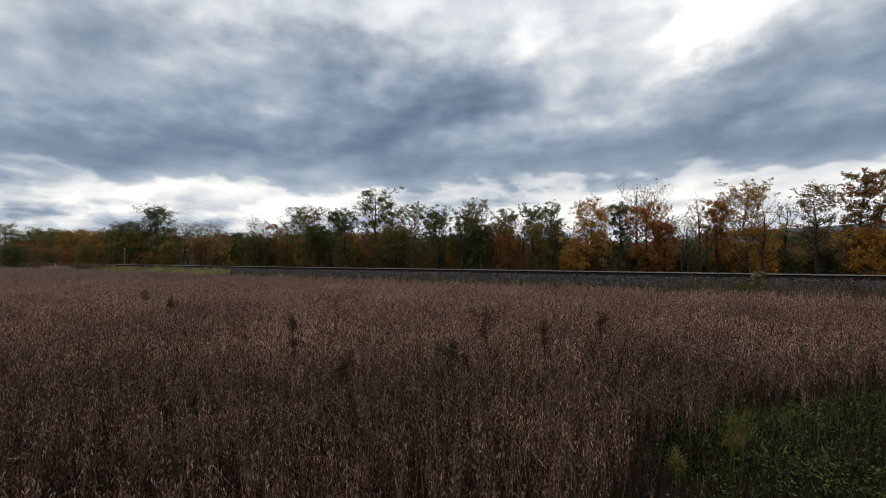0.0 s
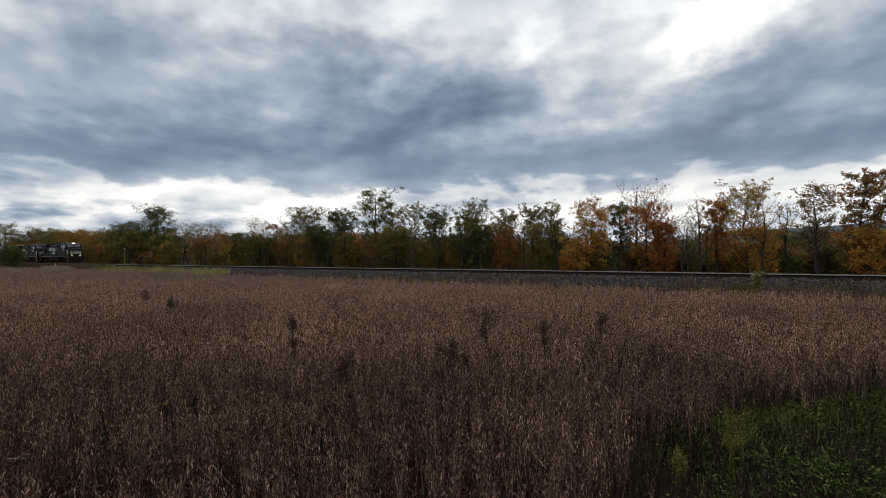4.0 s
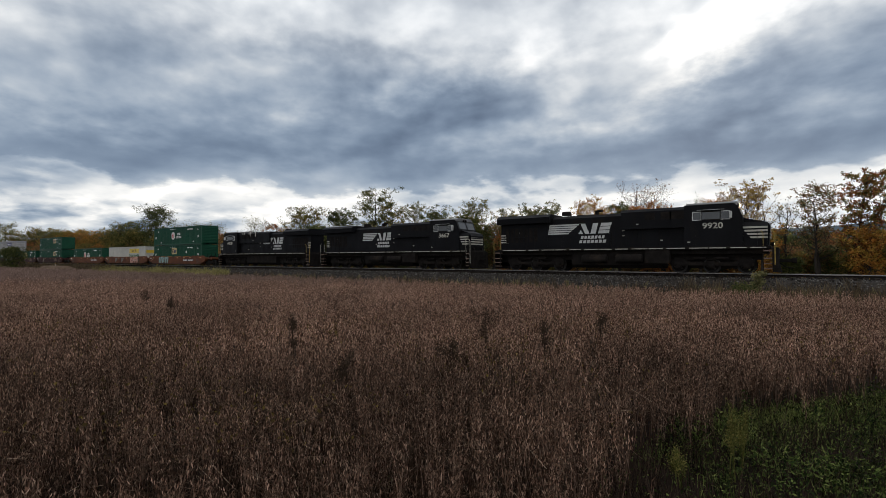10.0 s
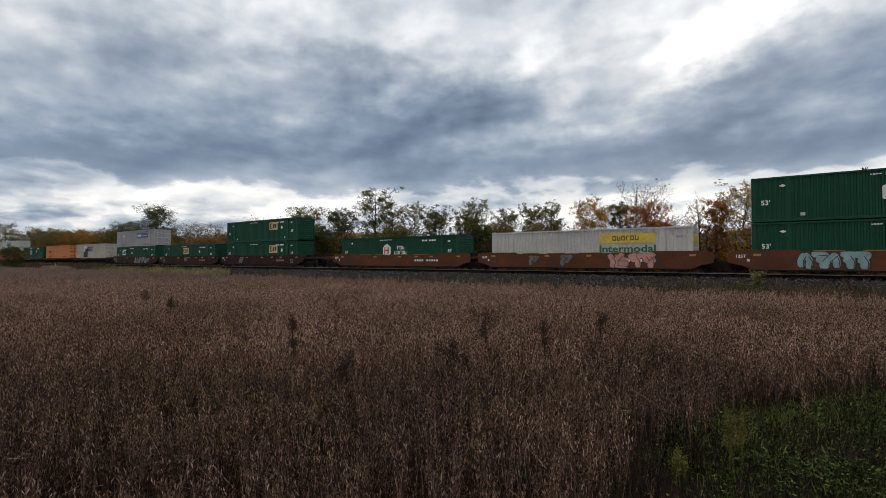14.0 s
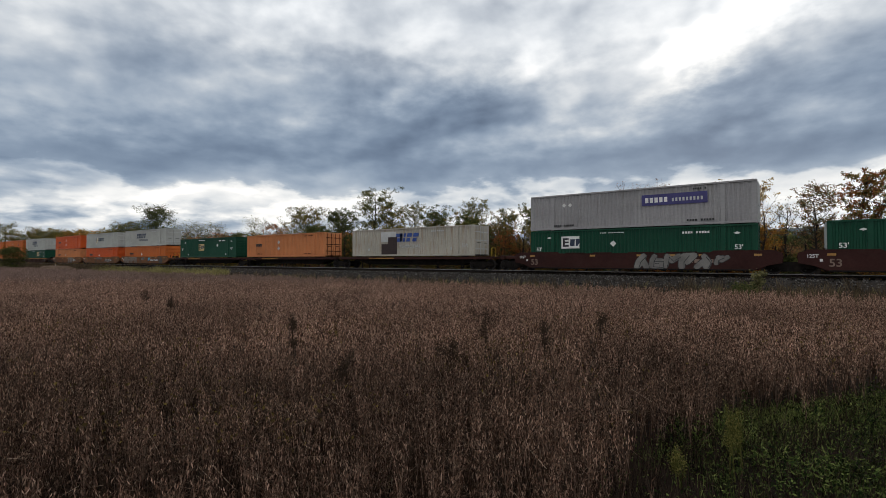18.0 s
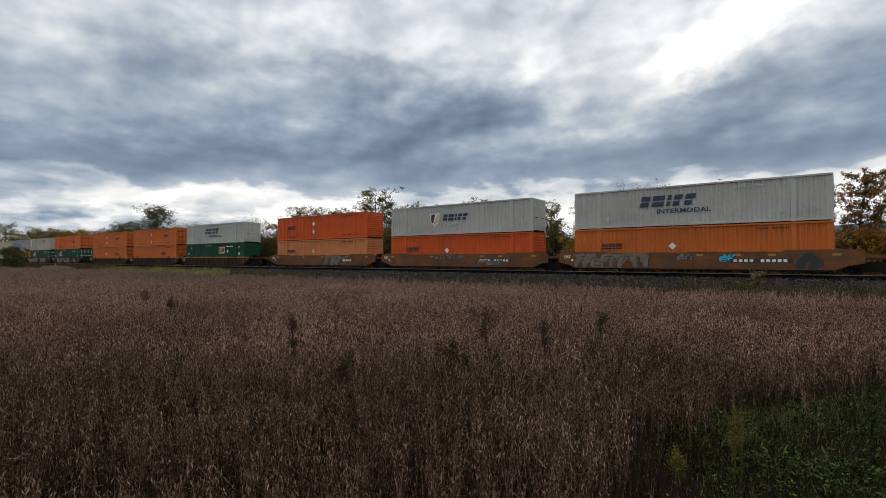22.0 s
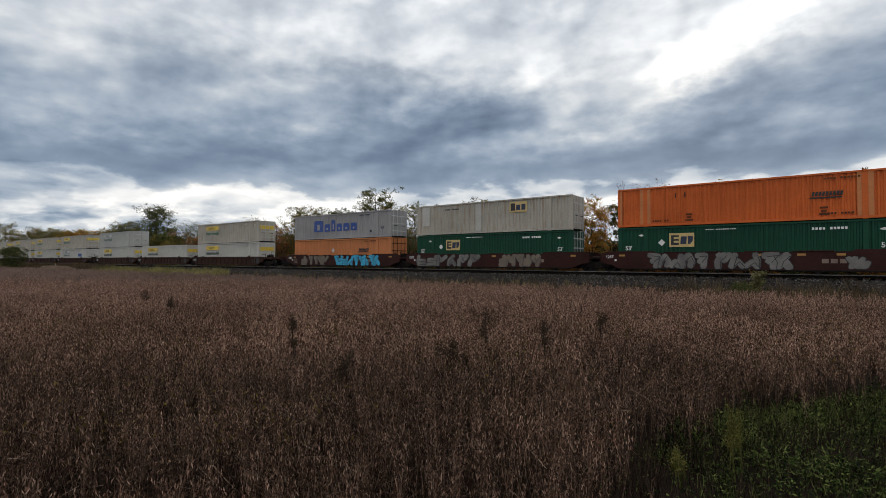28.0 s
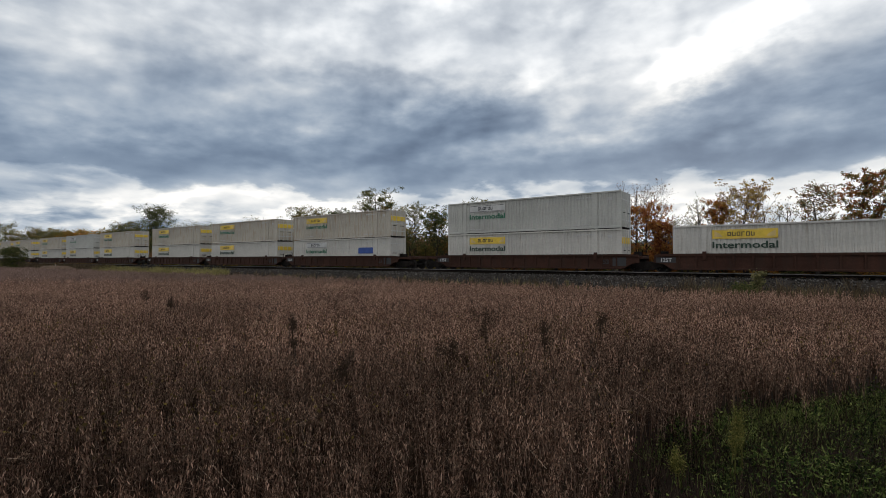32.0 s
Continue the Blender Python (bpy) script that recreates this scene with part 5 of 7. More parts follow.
def well(parent, x, paint, ribbed, seed, front, back, tags=()):
    """One well of an articulated car: two side walls, floor sills and end platforms."""
    rng = random.Random(seed)
    m = M[paint]
    w = part("well", Geo().box(x - 8.1, -1.42, 0.24, x + 8.1, 1.42, 0.34, 0.02), m, parent)
    for s in (-1, 1):
        y0, y1 = sorted((s * 1.40, s * 1.50))
        if ribbed:
            poly = [(-8.15, 0.26), (8.15, 0.26), (8.75, 0.62), (9.35, 0.72), (9.35, 1.12), (8.3, 1.2), (-8.3, 1.2), (-9.35, 1.12), (-9.35, 0.72), (-8.75, 0.62)]
            part("side_wall", Geo().prism([(x + a, b) for a, b in poly], y0, y1), m, w)
            yc = sorted((s * 1.36, s * 1.60))
            part("top_chord", Geo().prism([(x + a, b) for a, b in ((-9.3, 1.12), (-8.3, 1.2), (8.3, 1.2), (9.3, 1.12), (9.3, 1.3), (8.3, 1.36), (-8.3, 1.36), (-9.3, 1.3))], *yc), M["w_chord"] if paint == "w_maroon2" or seed < 0 else m, w)
            part("bottom_chord", Geo().box(x - 8.1, min(s * 1.42, s * 1.58), 0.22, x + 8.1, max(s * 1.42, s * 1.58), 0.36, 0.015), m, w)
            if s < 0:
                for i in range(15):
                    a = x - 7.7 + i * 1.1
                    part("rib", shared(("rib", paint), lambda: Geo().box(-0.06, -1.58, 0.36, 0.06, -1.5, 1.2, 0.015).mesh("rib", [m])), m, w, at=pose(a, 0, 0))
                for a in (-6.1, 6.1):
                    part("guide", Geo().box(x + a - 0.12, -1.64, 0.9, x + a + 0.12, -1.42, 1.5, 0.03), m, w)
        else:
            poly = [(-7.9, 0.25), (7.9, 0.25), (8.6, 0.55), (9.4, 0.72), (9.4, 1.38), (8.9, 1.56), (5.6, 1.56), (5.4, 1.44), (-5.4, 1.44), (-5.6, 1.56), (-8.9, 1.56), (-9.4, 1.38), (-9.4, 0.72), (-8.6, 0.55)]
            part("side_wall", Geo().prism([(x + a, b) for a, b in poly], y0, y1), m, w)
            part("bottom_chord", Geo().box(x - 7.9, min(s * 1.42, s * 1.55), 0.2, x + 7.9, max(s * 1.42, s * 1.55), 0.3, 0.015), M["under"], w)
            if s < 0:
                for a, b in ((-4.9, -3.4), (-2.6, -1.2), (0.0, 1.8), (2.6, 4.6)):
                    part("top_cap", Geo().box(x + a, -1.54, 1.44, x + b, -1.38, 1.5, 0.012), M["w_chord"] if paint in ("w_rust", "w_tan") else m, w)
    for e, last in ((1, front), (-1, back)):
        a, b = x + e * 8.2, x + e * (9.45 if not last else 11.1)
        g = Geo().box(min(a, b), -1.0, 0.98, max(a, b), 1.0, 1.22, 0.03)
        g.prism([(x + e * 8.1, 0.34), (x + e * 8.3, 0.34), (x + e * 9.3, 1.0), (x + e * 8.1, 1.3)], -1.35, 1.35)
        if last:
            g.box(min(x + e * 10.6, x + e * 11.0), -1.3, 0.95, max(x + e * 10.6, x + e * 11.0), 1.3, 1.3, 0.03)
        part("end_platform", g, m, w)
        pl = Geo()
        for yy in (-0.9, -0.3, 0.4, 0.95):
            pl.tube([(x + e * 9.0, yy, 1.2), (x + e * 9.0, yy, 1.2 + rng.uniform(0.35, 0.75))], 0.03, 5)
        pl.box(x + e * 8.9 - 0.2, -0.5, 1.22, x + e * 8.9 + 0.2, 0.3, 1.55, 0.03)
        part("brake_gear", pl, M["under"], w)
        if last:
            part("grab_iron", Geo().tube([(x + e * 10.9, -1.25, 1.2), (x + e * 10.9, -1.25, 2.0), (x + e * 10.9, -0.7, 2.0), (x + e * 10.9, -0.7, 1.2)], 0.022, 5), M["under"], w)
    for a in (() if ribbed else (-8.0, -2.9, 0.6, 2.8, 4.7, 7.9)):
        part("reflector", Geo().box(x + a, -1.512 if not ribbed else -1.612, 1.18, x + a + 0.42, -1.498 if not ribbed else -1.598, 1.28 if ribbed else 1.32), M["reflector"], w)
    for a, b, z0, z1, mat, n in tags:
        graffiti(w, x + a, x + b, z0, z1, -1.506, mat, seed * 7 + int(a * 10), n)
    return w


def well_car(qs, paint, ribbed, label, marks, tags):
    mid = qs[1]
    root = on_train(thing("well_car", pose(0, 0, 0), label, "railway car", "articulated container cars"), mid)
    for i, q in enumerate(qs):
        x = q - mid
        w = well(root, x, paint, ribbed, (-1 if marks == "chord" else 1) * int(abs(q)), i == 0, i == 2, tags[i] if i < len(tags) else ())
        yy = -1.506 if not ribbed else -1.506
        if not ribbed:
            lettering("53", 0.46, M["black"] if paint == "w_rust" or paint == "w_tan" else M["w_mark"], w, x + (-7.6 if i else 7.2), yy, 0.72, "length_mark")
            lettering("125T", 0.2, M["white"], w, x - 8.7, yy, 1.15, "weight_mark")
            if marks == "plate":
                part("code_panel", Geo().box(x + 2.6, -1.507, 0.72, x + 6.0, -1.497, 1.02), M["black"], w)
                for k in range(10):
                    if k != 4:
                        part("code_bar", Geo().box(x + 2.8 + k * 0.3, -1.513, 0.78, x + 3.0 + k * 0.3, -1.5, 0.96), M["white"], w)
            elif marks == "bars":
                for k in range(4):
                    part("code_bar", Geo().box(x + 4.0 + k * 0.42, -1.507, 0.72, x + 4.32 + k * 0.42, -1.497, 0.98), M["w_mark"], w)
            part("warning_plate", Geo().box(x - 8.35, -1.507, 0.82, x - 8.2, -1.497, 0.98), M["white"], w)
        else:
            lettering("125T", 0.26, M["grey"], w, x - 8.55, -1.508, 0.9, "weight_mark")
            part("code_panel", Geo().box(x - 9.2, -1.507, 0.72, x - 7.9, -1.498, 1.1), M["black"], w)
            part("code_panel", Geo().box(x + 7.4, -1.507, 0.45, x + 8.4, -1.498, 1.1), M["black"], w)
            lettering("53", 0.34, M["black"], w, x + 6.9, -1.508, 0.75, "length_mark")
    ends = [qs[0] - mid + 9.85, (qs[0] + qs[1]) / 2 - mid, (qs[1] + qs[2]) / 2 - mid, qs[2] - mid - 9.85]
    for x in ends:
        truck(root, x, (-0.89, 0.89), 0.483)
    coupler(root, ends[0] + 1.2, 1)
    coupler(root, ends[3] - 1.2, -1)
    return root


def flat_car(qs, label):
    """Three articulated flat units with deep belly sills."""
    mid = qs[1]
    root = on_train(thing("flat_car", pose(0, 0, 0), label, "railway car", "articulated container cars"), mid)
    cuts = [qs[0] - mid + 10.2, (qs[0] + qs[1]) / 2 - mid, (qs[1] + qs[2]) / 2 - mid, qs[2] - mid - 10.2]
    for i, q in enumerate(qs):
        b, a = cuts[i], cuts[i + 1]
        d = part("deck", Geo().box(a + 0.15, -1.35, 1.06, b - 0.15, 1.35, 1.22, 0.02), M["w_maroon"], root)
        part("side_sill", Geo().prism([(a + 0.2, 0.98), (b - 0.2, 0.98), (b - 0.2, 1.16), (a + 0.2, 1.16)], -1.42, -1.34), M["w_maroon"], d)
        part("belly_sill", Geo().prism([(a + 1.6, 1.06), (a + 4.2, 0.42), (b - 4.2, 0.42), (b - 1.6, 1.06)], -0.62, -0.5), M["under"], d)
        part("belly_sill", Geo().prism([(a + 1.6, 1.06), (a + 4.2, 0.42), (b - 4.2, 0.42), (b - 1.6, 1.06)], 0.5, 0.62), M["under"], d)
        part("code_panel", Geo().box(a + 5.0, -1.43, 1.02, a + 8.6, -1.41, 1.14), M["w_chord"], d)
        for x in (a + 3.2, b - 3.2):
            part("pedestal", Geo().box(x - 0.25, -1.4, 1.2, x + 0.25, -0.9, 1.29, 0.02), M["under"], d)
    for i, x in enumerate((cuts[0] - 1.6, cuts[1], cuts[2], cuts[3] + 1.6)):
        truck(root, x, (-0.89, 0.89), 0.483)
    for e, x in ((1, cuts[0]), (-1, cuts[3])):
        part("end_rail", Geo().tube([(x - e * 0.3, -1.3, 1.2), (x - e * 0.3, -1.3, 2.0), (x - e * 0.3, -0.6, 2.0), (x - e * 0.3, -0.6, 1.2)], 0.03, 5), M["yellow"], root)
        coupler(root, x - e * 0.2, e)
    return root


FLOOR, DECK = 0.42, 1.29


def pair(q, low, high=None):
    """Lower and upper container of a well: (paint, doors, label, marks)."""
    for z, c in ((FLOOR, low), (FLOOR + H53 + 0.03, high)):
        if c:
            container(q, z, *c)


GREEN = "dark green corrugated container with a small gold plate"
HEX = "dark green corrugated container with a white hexagon emblem"
WHITE = "white corrugated container with a yellow name plate"
ORANGE = "orange corrugated container with a small black name"
PALE = "pale grey corrugated container with slanting navy strokes"

RUST = "rust-brown articulated well car with sprayed graffiti"
well_car((-297.8, -317.45, -337.1), "w_rust", False, RUST, "plate", [[(-5.6, -2.4, 0.4, 1.38, "g_mint", 5)], [(-4.3, -3.4, 0.5, 1.25, "g_white", 1), (-1.5, -0.6, 0.45, 1.3, "g_white", 1), (1.9, 5.6, 0.35, 1.42, "g_pink", 4)], []])
pair(-297.8, ("c_green", -1, GREEN, lambda r: marks_green(r, -0.7, 1.6, dia=3.3, lower=1)), ("c_green", -1, HEX, marks_hex))
pair(-317.4, ("c_white", -1, WHITE, lambda r: marks_yellow(r, 3.6)))
pair(-337.1, ("c_green", -1, HEX, lambda r: marks_hex(r, False)))
MAROON = "dark maroon articulated well car with graffiti on its sides"
well_car((-361.3, -380.85, -400.45), "w_maroon", False, MAROON, "bars", [[(-4.6, -3.6, 0.5, 1.3, "g_tan", 3)], [(-0.6, 0.3, 0.75, 1.35, "g_white", 3)], [(0.6, 5.4, 0.25, 1.4, "g_white", 5), (5.7, 6.5, 0.6, 1.2, "g_white", 1)]])
pair(-361.35, ("c_green", -1, GREEN, lambda r: marks_green(r, 3.1, dia=4.9, lower=1)), ("c_green", -1, GREEN, lambda r: (marks_green(r, 3.1, dia=4.9), dashes(r))))
pair(-380.75, ("c_green", -1, GREEN, lambda r: marks_green(r, -0.7, dia=3.6, lower=1)))
pair(-400.4, ("c_green", -1, "dark green corrugated container with a white plate", lambda r: marks_green(r, -4.6, 1.5, gold=False, dia=-1.2, lower=1)), ("c_grey", 1, "grey corrugated container with a violet-blue plate", marks_parcel))
flat_car((-422.2, -442.95, -461.95), "dark articulated flat car with deep belly sills")
container(-422.2, DECK, "c_cream", 1, "dirty white container with a brown repair patch", lambda r: marks_slanted(r, patch=True))
container(-443.0, DECK, "c_faded", 1, "faded orange corrugated container with a small black name", lambda r: marks_orange(r, -6.1, (1.9, 1.1), faded=True))
container(-462.0, DECK, "c_green", -1, GREEN, lambda r: marks_green(r, -1.4, 1.6, base=1.04, dia=3.2))
TAN = "weathered tan articulated well car covered in faded graffiti"
well_car((-483.3, -503.05, -522.75), "w_tan", False, TAN, "plate", [[(-8.0, -2.6, 0.35, 1.4, "g_tan", 8), (-0.6, 0.4, 0.9, 1.35, "g_white", 2), (2.0, 2.9, 0.85, 1.3, "g_blue", 2), (6.2, 7.2, 0.35, 1.3, "black", 1)], [(-2.2, 0.9, 1.0, 1.4, "g_white", 8), (2.6, 5.2, 0.5, 0.9, "g_white", 5)], [(1.4, 3.9, 0.3, 1.42, "g_white", 4), (4.0, 4.8, 0.5, 1.3, "g_tan", 1)]])
pair(-483.35, ("c_orange", -1, ORANGE, lambda r: marks_orange(r, -5.9, (1.5,))), ("c_pale", 1, PALE, lambda r: marks_slanted(r, -3.1)))
pair(-503.15, ("c_red", -1, "bright red-orange corrugated container with a small black name", lambda r: marks_orange(r, -5.9, (1.4,))), ("c_pale", 1, "pale grey container with a navy and gold shield", lambda r: marks_slanted(r, -1.0, shield=True)))
pair(-522.9, ("c_faded", -1, "faded orange corrugated container with a small black name", lambda r: marks_orange(r, -5.9, (1.55,), faded=True)), ("c_red", -1, "bright red-orange corrugated container with white diamonds", lambda r: marks_orange(r, -5.9, (1.9, 0.95))))
RIBBED = "brown ribbed articulated well car with an ochre top chord"
well_car((-546.65, -566.35, -586.0), "w_brown", True, RIBBED, "chord", [[], [], []])
pair(-546.8, ("c_green", -1, GREEN, lambda r: marks_green(r, 2.4, 1.6, dia=4.0, lower=1)), ("c_pale", 1, PALE, lambda r: marks_slanted(r, -2.3)))
pair(-566.4, ("c_orange", 1, "orange container with rusty posts", lambda r: marks_orange(r, 3.0, (), faded=True)), ("c_orange", 1, "orange container with rusty posts and diamonds", lambda r: marks_orange(r, 3.7, (1.9, 0.7), faded=True)))
pair(-586.05, ("c_orange", 1, ORANGE, lambda r: marks_orange(r, 3.2, (1.6,))), ("c_orange", 1, ORANGE, lambda r: marks_orange(r, 3.2, (1.9, 0.9))))
well_car((-610.1, -629.8, -649.5), "w_maroon", False, MAROON, "bars", [[(-6.0, -2.2, 0.3, 1.42, "g_white", 5), (-1.6, 2.6, 0.3, 1.42, "g_white", 5), (4.9, 6.2, 0.4, 1.1, "g_white", 2)], [(-8.0, -0.6, 0.3, 1.42, "g_white", 6), (1.4, 5.2, 0.35, 1.4, "g_tan", 5)], [(-6.4, -1.6, 0.35, 1.4, "g_tan", 5), (-0.6, 3.3, 0.3, 1.45, "g_blue", 5), (3.4, 6.6, 0.3, 1.42, "g_blue", 4)]])
pair(-610.15, ("c_green", 1, GREEN, lambda r: marks_green(r, -3.7, 1.6, dia=-5.0, lower=1)), ("c_vivid", 1, "orange container with pale posts and a small black name", lambda r: marks_posts(r)))
pair(-629.85, ("c_green", 1, GREEN, lambda r: marks_green(r, -3.7, 1.6, dia=-5.1, lower=1)), ("c_cream", 1, "weathered cream container with a gold plate", marks_plate))
pair(-649.55, ("c_faded", 1, "faded orange corrugated container with a small black name", lambda r: marks_orange(r, 3.3, (1.6,), faded=True)), ("c_grey", 1, "grey corrugated container with heavy blue strokes", marks_capped))
REDBROWN = "red-brown ribbed articulated well car"
PLAIN = "white container with a silver name plate"
for k in range(4):
    q0 = -673.4 - 63.1 * k
    well_car((q0, q0 - 19.7, q0 - 39.4), "w_brown", True, REDBROWN, "", [[], [], []])
    for j in range(3):
        q = q0 - 19.7 * j - (0.0 if k else 0.05)
        low = ("c_white", 1, WHITE, lambda r: marks_yellow(r, -3.75, small=True, word="darkgreen"))
        top = ("c_cream", 1, WHITE, lambda r: marks_yellow(r, -3.75, small=True))
        if (k, j) in ((0, 2), (2, 1)):
            top = ("c_pale", 1, PLAIN, lambda r: marks_yellow(r, -3.75, "grey", "teal", True))
        if (k, j) == (1, 0):
            low = ("c_white", 1, "white container with a silver plate and a blue panel", lambda r: (marks_yellow(r, -3.75, "grey", "teal", True), slab(r, "sign_panel", 3.4, 5.6, 1.2, 1.85, "blue")))
        pair(q, low, None if (k, j) == (0, 1) else top)

# ---- trees and shrubs ----
def branches(rng, h, w, low, n_limbs, twig=3, rise=1.0, wood=1.0):
    """Trunk and limbs of one tree: the tubes and the ends of the twigs."""
    g = Geo()
    lean = rng.normal(0, 0.03, 2)
    r0 = (0.011 * h + 0.03) * wood
    trunk = [Vector((lean[0] * z * h + 0.14 * rng.normal() * z, lean[1] * z * h + 0.14 * rng.normal() * z, z * h * 0.93)) for z in (0, 0.2, 0.4, 0.6, 0.8, 1.0)]
    g.tube(trunk, [r0 * k for k in (1.25, 0.95, 0.75, 0.5, 0.28, 0.06)], 7)
    tips = [trunk[-1]]
    for i in range(n_limbs):
        f = low + (0.9 - low) * ((i + rng.uniform(0, 0.8)) / n_limbs)
        s = f * 5
        a = trunk[min(4, int(s))].lerp(trunk[min(4, int(s)) + 1], s - int(s))
        az = i * 2.4 + rng.uniform(-0.5, 0.5)
        env = w * math.sqrt(max(0.08, 1 - ((f - 0.5) / 0.62) ** 2)) * rng.uniform(0.55, 1.1)
        up = rng.uniform(0.6, 1.2) * env * rise
        out = Vector((math.cos(az), math.sin(az), 0))
        b = a + out * env + Vector((0, 0, up))
        b.z = min(b.z, h * rng.uniform(0.86, 1.0) * (1 - 0.10 * min(1.0, env / w) ** 2))
        m = a + out * env * 0.58 + Vector((0.08 * rng.normal() * env, 0.08 * rng.normal() * env, (b.z - a.z) * 0.38))
        r = r0 * (0.42 - 0.25 * f)
        g.tube([a, m, b], [r, r * 0.6, r * 0.12], 5, caps=False)
        tips += [b]
        for _ in range(twig):
            c = a.lerp(m, rng.uniform(0.5, 1.0)) if rng.random() < 0.35 else m.lerp(b, rng.uniform(0.0, 0.9))
            d = c + (out * rng.uniform(-0.2, 0.7) + Vector((rng.normal() * 0.6, rng.normal() * 0.6, 0.25 + abs(rng.normal()) * 0.7 * rise))) * env * 0.42
            d.z = min(d.z, h)
            g.tube([c, d], [r * 0.34, r * 0.07], 4, caps=False)
            tips.append(d)
            for _ in range(2):
                k = c.lerp(d, rng.uniform(0.3, 0.8))
                e2 = k + Vector((rng.normal(), rng.normal(), abs(rng.normal()) * rise * 0.9)) * env * 0.17
                e2.z = min(e2.z, h)
                g.tube([k, e2], [r * 0.14, r * 0.04], 3, caps=False)
                tips.append(e2)
    return g, tips


def tree(x, y, h, w, leaf, label, seed, low=0.3, limbs=20, per=20, clump=0.2, size=0.17, fill=0, twig=3, name="tree", rise=1.0, second="", share=0.35, bare=0.0, wood=1.0):
    """leaf and second: the two colours of its clumps; bare: the share of twigs that have lost their leaves."""
    rng = np.random.default_rng(seed)
    root = thing(name, pose(x, y, ground_height(x, y) - 0.05), label, "tree" if name == "tree" else "shrub", "trees behind the line" if name == "tree" else "shrubs below the trees")
    g, tips = branches(rng, h, w, low, limbs, twig, rise, wood)
    part("trunk", g, M["bark"], root)
    pts = [tuple(p) for p in tips if rng.random() >= bare]
    for _ in range(fill):
        z = rng.uniform(low * 0.7, 0.8)
        env = w * math.sqrt(max(0.05, 1 - ((z - 0.45) / 0.6) ** 2)) * math.sqrt(rng.random())
        a = rng.uniform(0, 6.28)
        pts.append((math.cos(a) * env, math.sin(a) * env, z * h))
    if per and pts:
        pts = np.array(pts)
        scale = clump * max(0.7, min(1.6, w / 2.6)) * rng.uniform(0.6, 1.5, len(pts))
        v, t = leaves(pts, per, np.repeat(np.stack([scale, scale, scale * 0.7], 1), per, 0), size, size * 0.66, rng, 0.3)
        v[:, 2] = np.maximum(v[:, 2], 0.1)
        mats, k = [M["leaf_" + leaf]], None
        if second:
            mats.append(M["leaf_" + second])
            k = np.repeat(rng.random(len(pts)) < share, per * 2).astype(np.int32)
        part("crown", raw_mesh("crown", v, t, mats, k), mats, root)
    return root


def grow(rows, leaf, label, seed, **kw):
    for i, (x, y, h, w) in enumerate(rows):
        tree(x, y, h, w, leaf, label, seed + i, **kw)


# the wood at the far end, then towards the viewer
grow([(-346.8, 70, 23.1, 5.2)], "grey", "tall thin-leaved tree at the end of the wood", 240, low=0.4, limbs=22, per=24, clump=0.34, size=0.3, twig=4)
grow([(-292.2, 66, 15.3, 6.2), (-251.0, 64, 14.9, 5.8), (-226.0, 62, 13.2, 5.2), (-169.6, 60, 11.4, 3.8)], "olive", "olive and rusty autumn tree in the wood", 150, low=0.12, limbs=30, fill=70, per=20, clump=0.3, size=0.36, twig=4, second="green")
grow([(-207.0, 60, 12.6, 5.0), (-186.0, 60, 11.6, 4.4)], "orange", "orange autumn maple in the wood", 170, low=0.08, limbs=30, fill=70, per=20, clump=0.3, size=0.34, twig=4, second="olive", share=0.6)
grow([(-154.7, 58, 13.0, 4.0), (-146.0, 57, 10.2, 3.6), (-128.0, 56, 8.6, 3.4)], "green", "dark green leafy tree in the wood", 100, low=0.12, limbs=30, fill=60, per=20, clump=0.28, size=0.3, twig=4, second="olive")
grow([(-136.2, 58, 17.2, 4.3)], "green", "tall leafy elm standing above the wood", 128, low=0.3, limbs=44, per=18, clump=0.24, size=0.25, twig=4, rise=0.9)
grow([(-126.4, 60, 12.3, 3.4), (-119.2, 60, 11.9, 3.3), (-111.7, 60, 11.2, 3.2), (-90.6, 58, 11.2, 3.0)], "grey", "almost bare grey tree with fine twigs", 190, low=0.3, limbs=32, per=3, clump=0.2, size=0.16, twig=6, rise=1.3, wood=0.8)
grow([(-80.8, 56, 9.6, 2.4), (-95.6, 54, 7.6, 2.6), (-106.0, 54, 7.0, 2.6)], "mauve", "reddish-brown half-bare tree behind the line", 186, low=0.2, limbs=26, per=14, clump=0.2, size=0.2, twig=4, rise=1.3, bare=0.3, second="red")
grow([(-86.0, 52, 7.4, 2.6), (-78.4, 51, 6.5, 2.0)], "green", "dark green leafy tree behind the railway line", 103, low=0.1, limbs=26, fill=50, per=20, clump=0.24, size=0.2, twig=3)
grow([(-69.2, 54, 11.2, 3.6)], "olive", "olive and yellow autumn tree behind the line", 152, low=0.12, limbs=34, fill=50, per=18, clump=0.2, size=0.19, twig=5, second="green", rise=1.2)
grow([(-59.4, 53, 10.3, 2.3), (-63.6, 52, 7.6, 2.4)], "green", "dark green leafy tree behind the railway line", 105, low=0.12, limbs=32, fill=60, per=20, clump=0.22, size=0.19, twig=5, rise=1.4)
grow([(-53.7, 55, 14.4, 2.9)], "grey", "tall thin-leaved tree with open layered branches", 130, low=0.36, limbs=26, per=17, clump=0.17, size=0.2, twig=5, rise=0.7, bare=0.12, second="green", share=0.55)
grow([(-50.4, 56, 11.5, 2.0), (-45.6, 51, 6.8, 2.5)], "olive", "olive-brown autumn tree behind the line", 155, low=0.2, limbs=28, fill=26, per=17, clump=0.2, size=0.18, twig=4, second="green", share=0.4, rise=1.3)
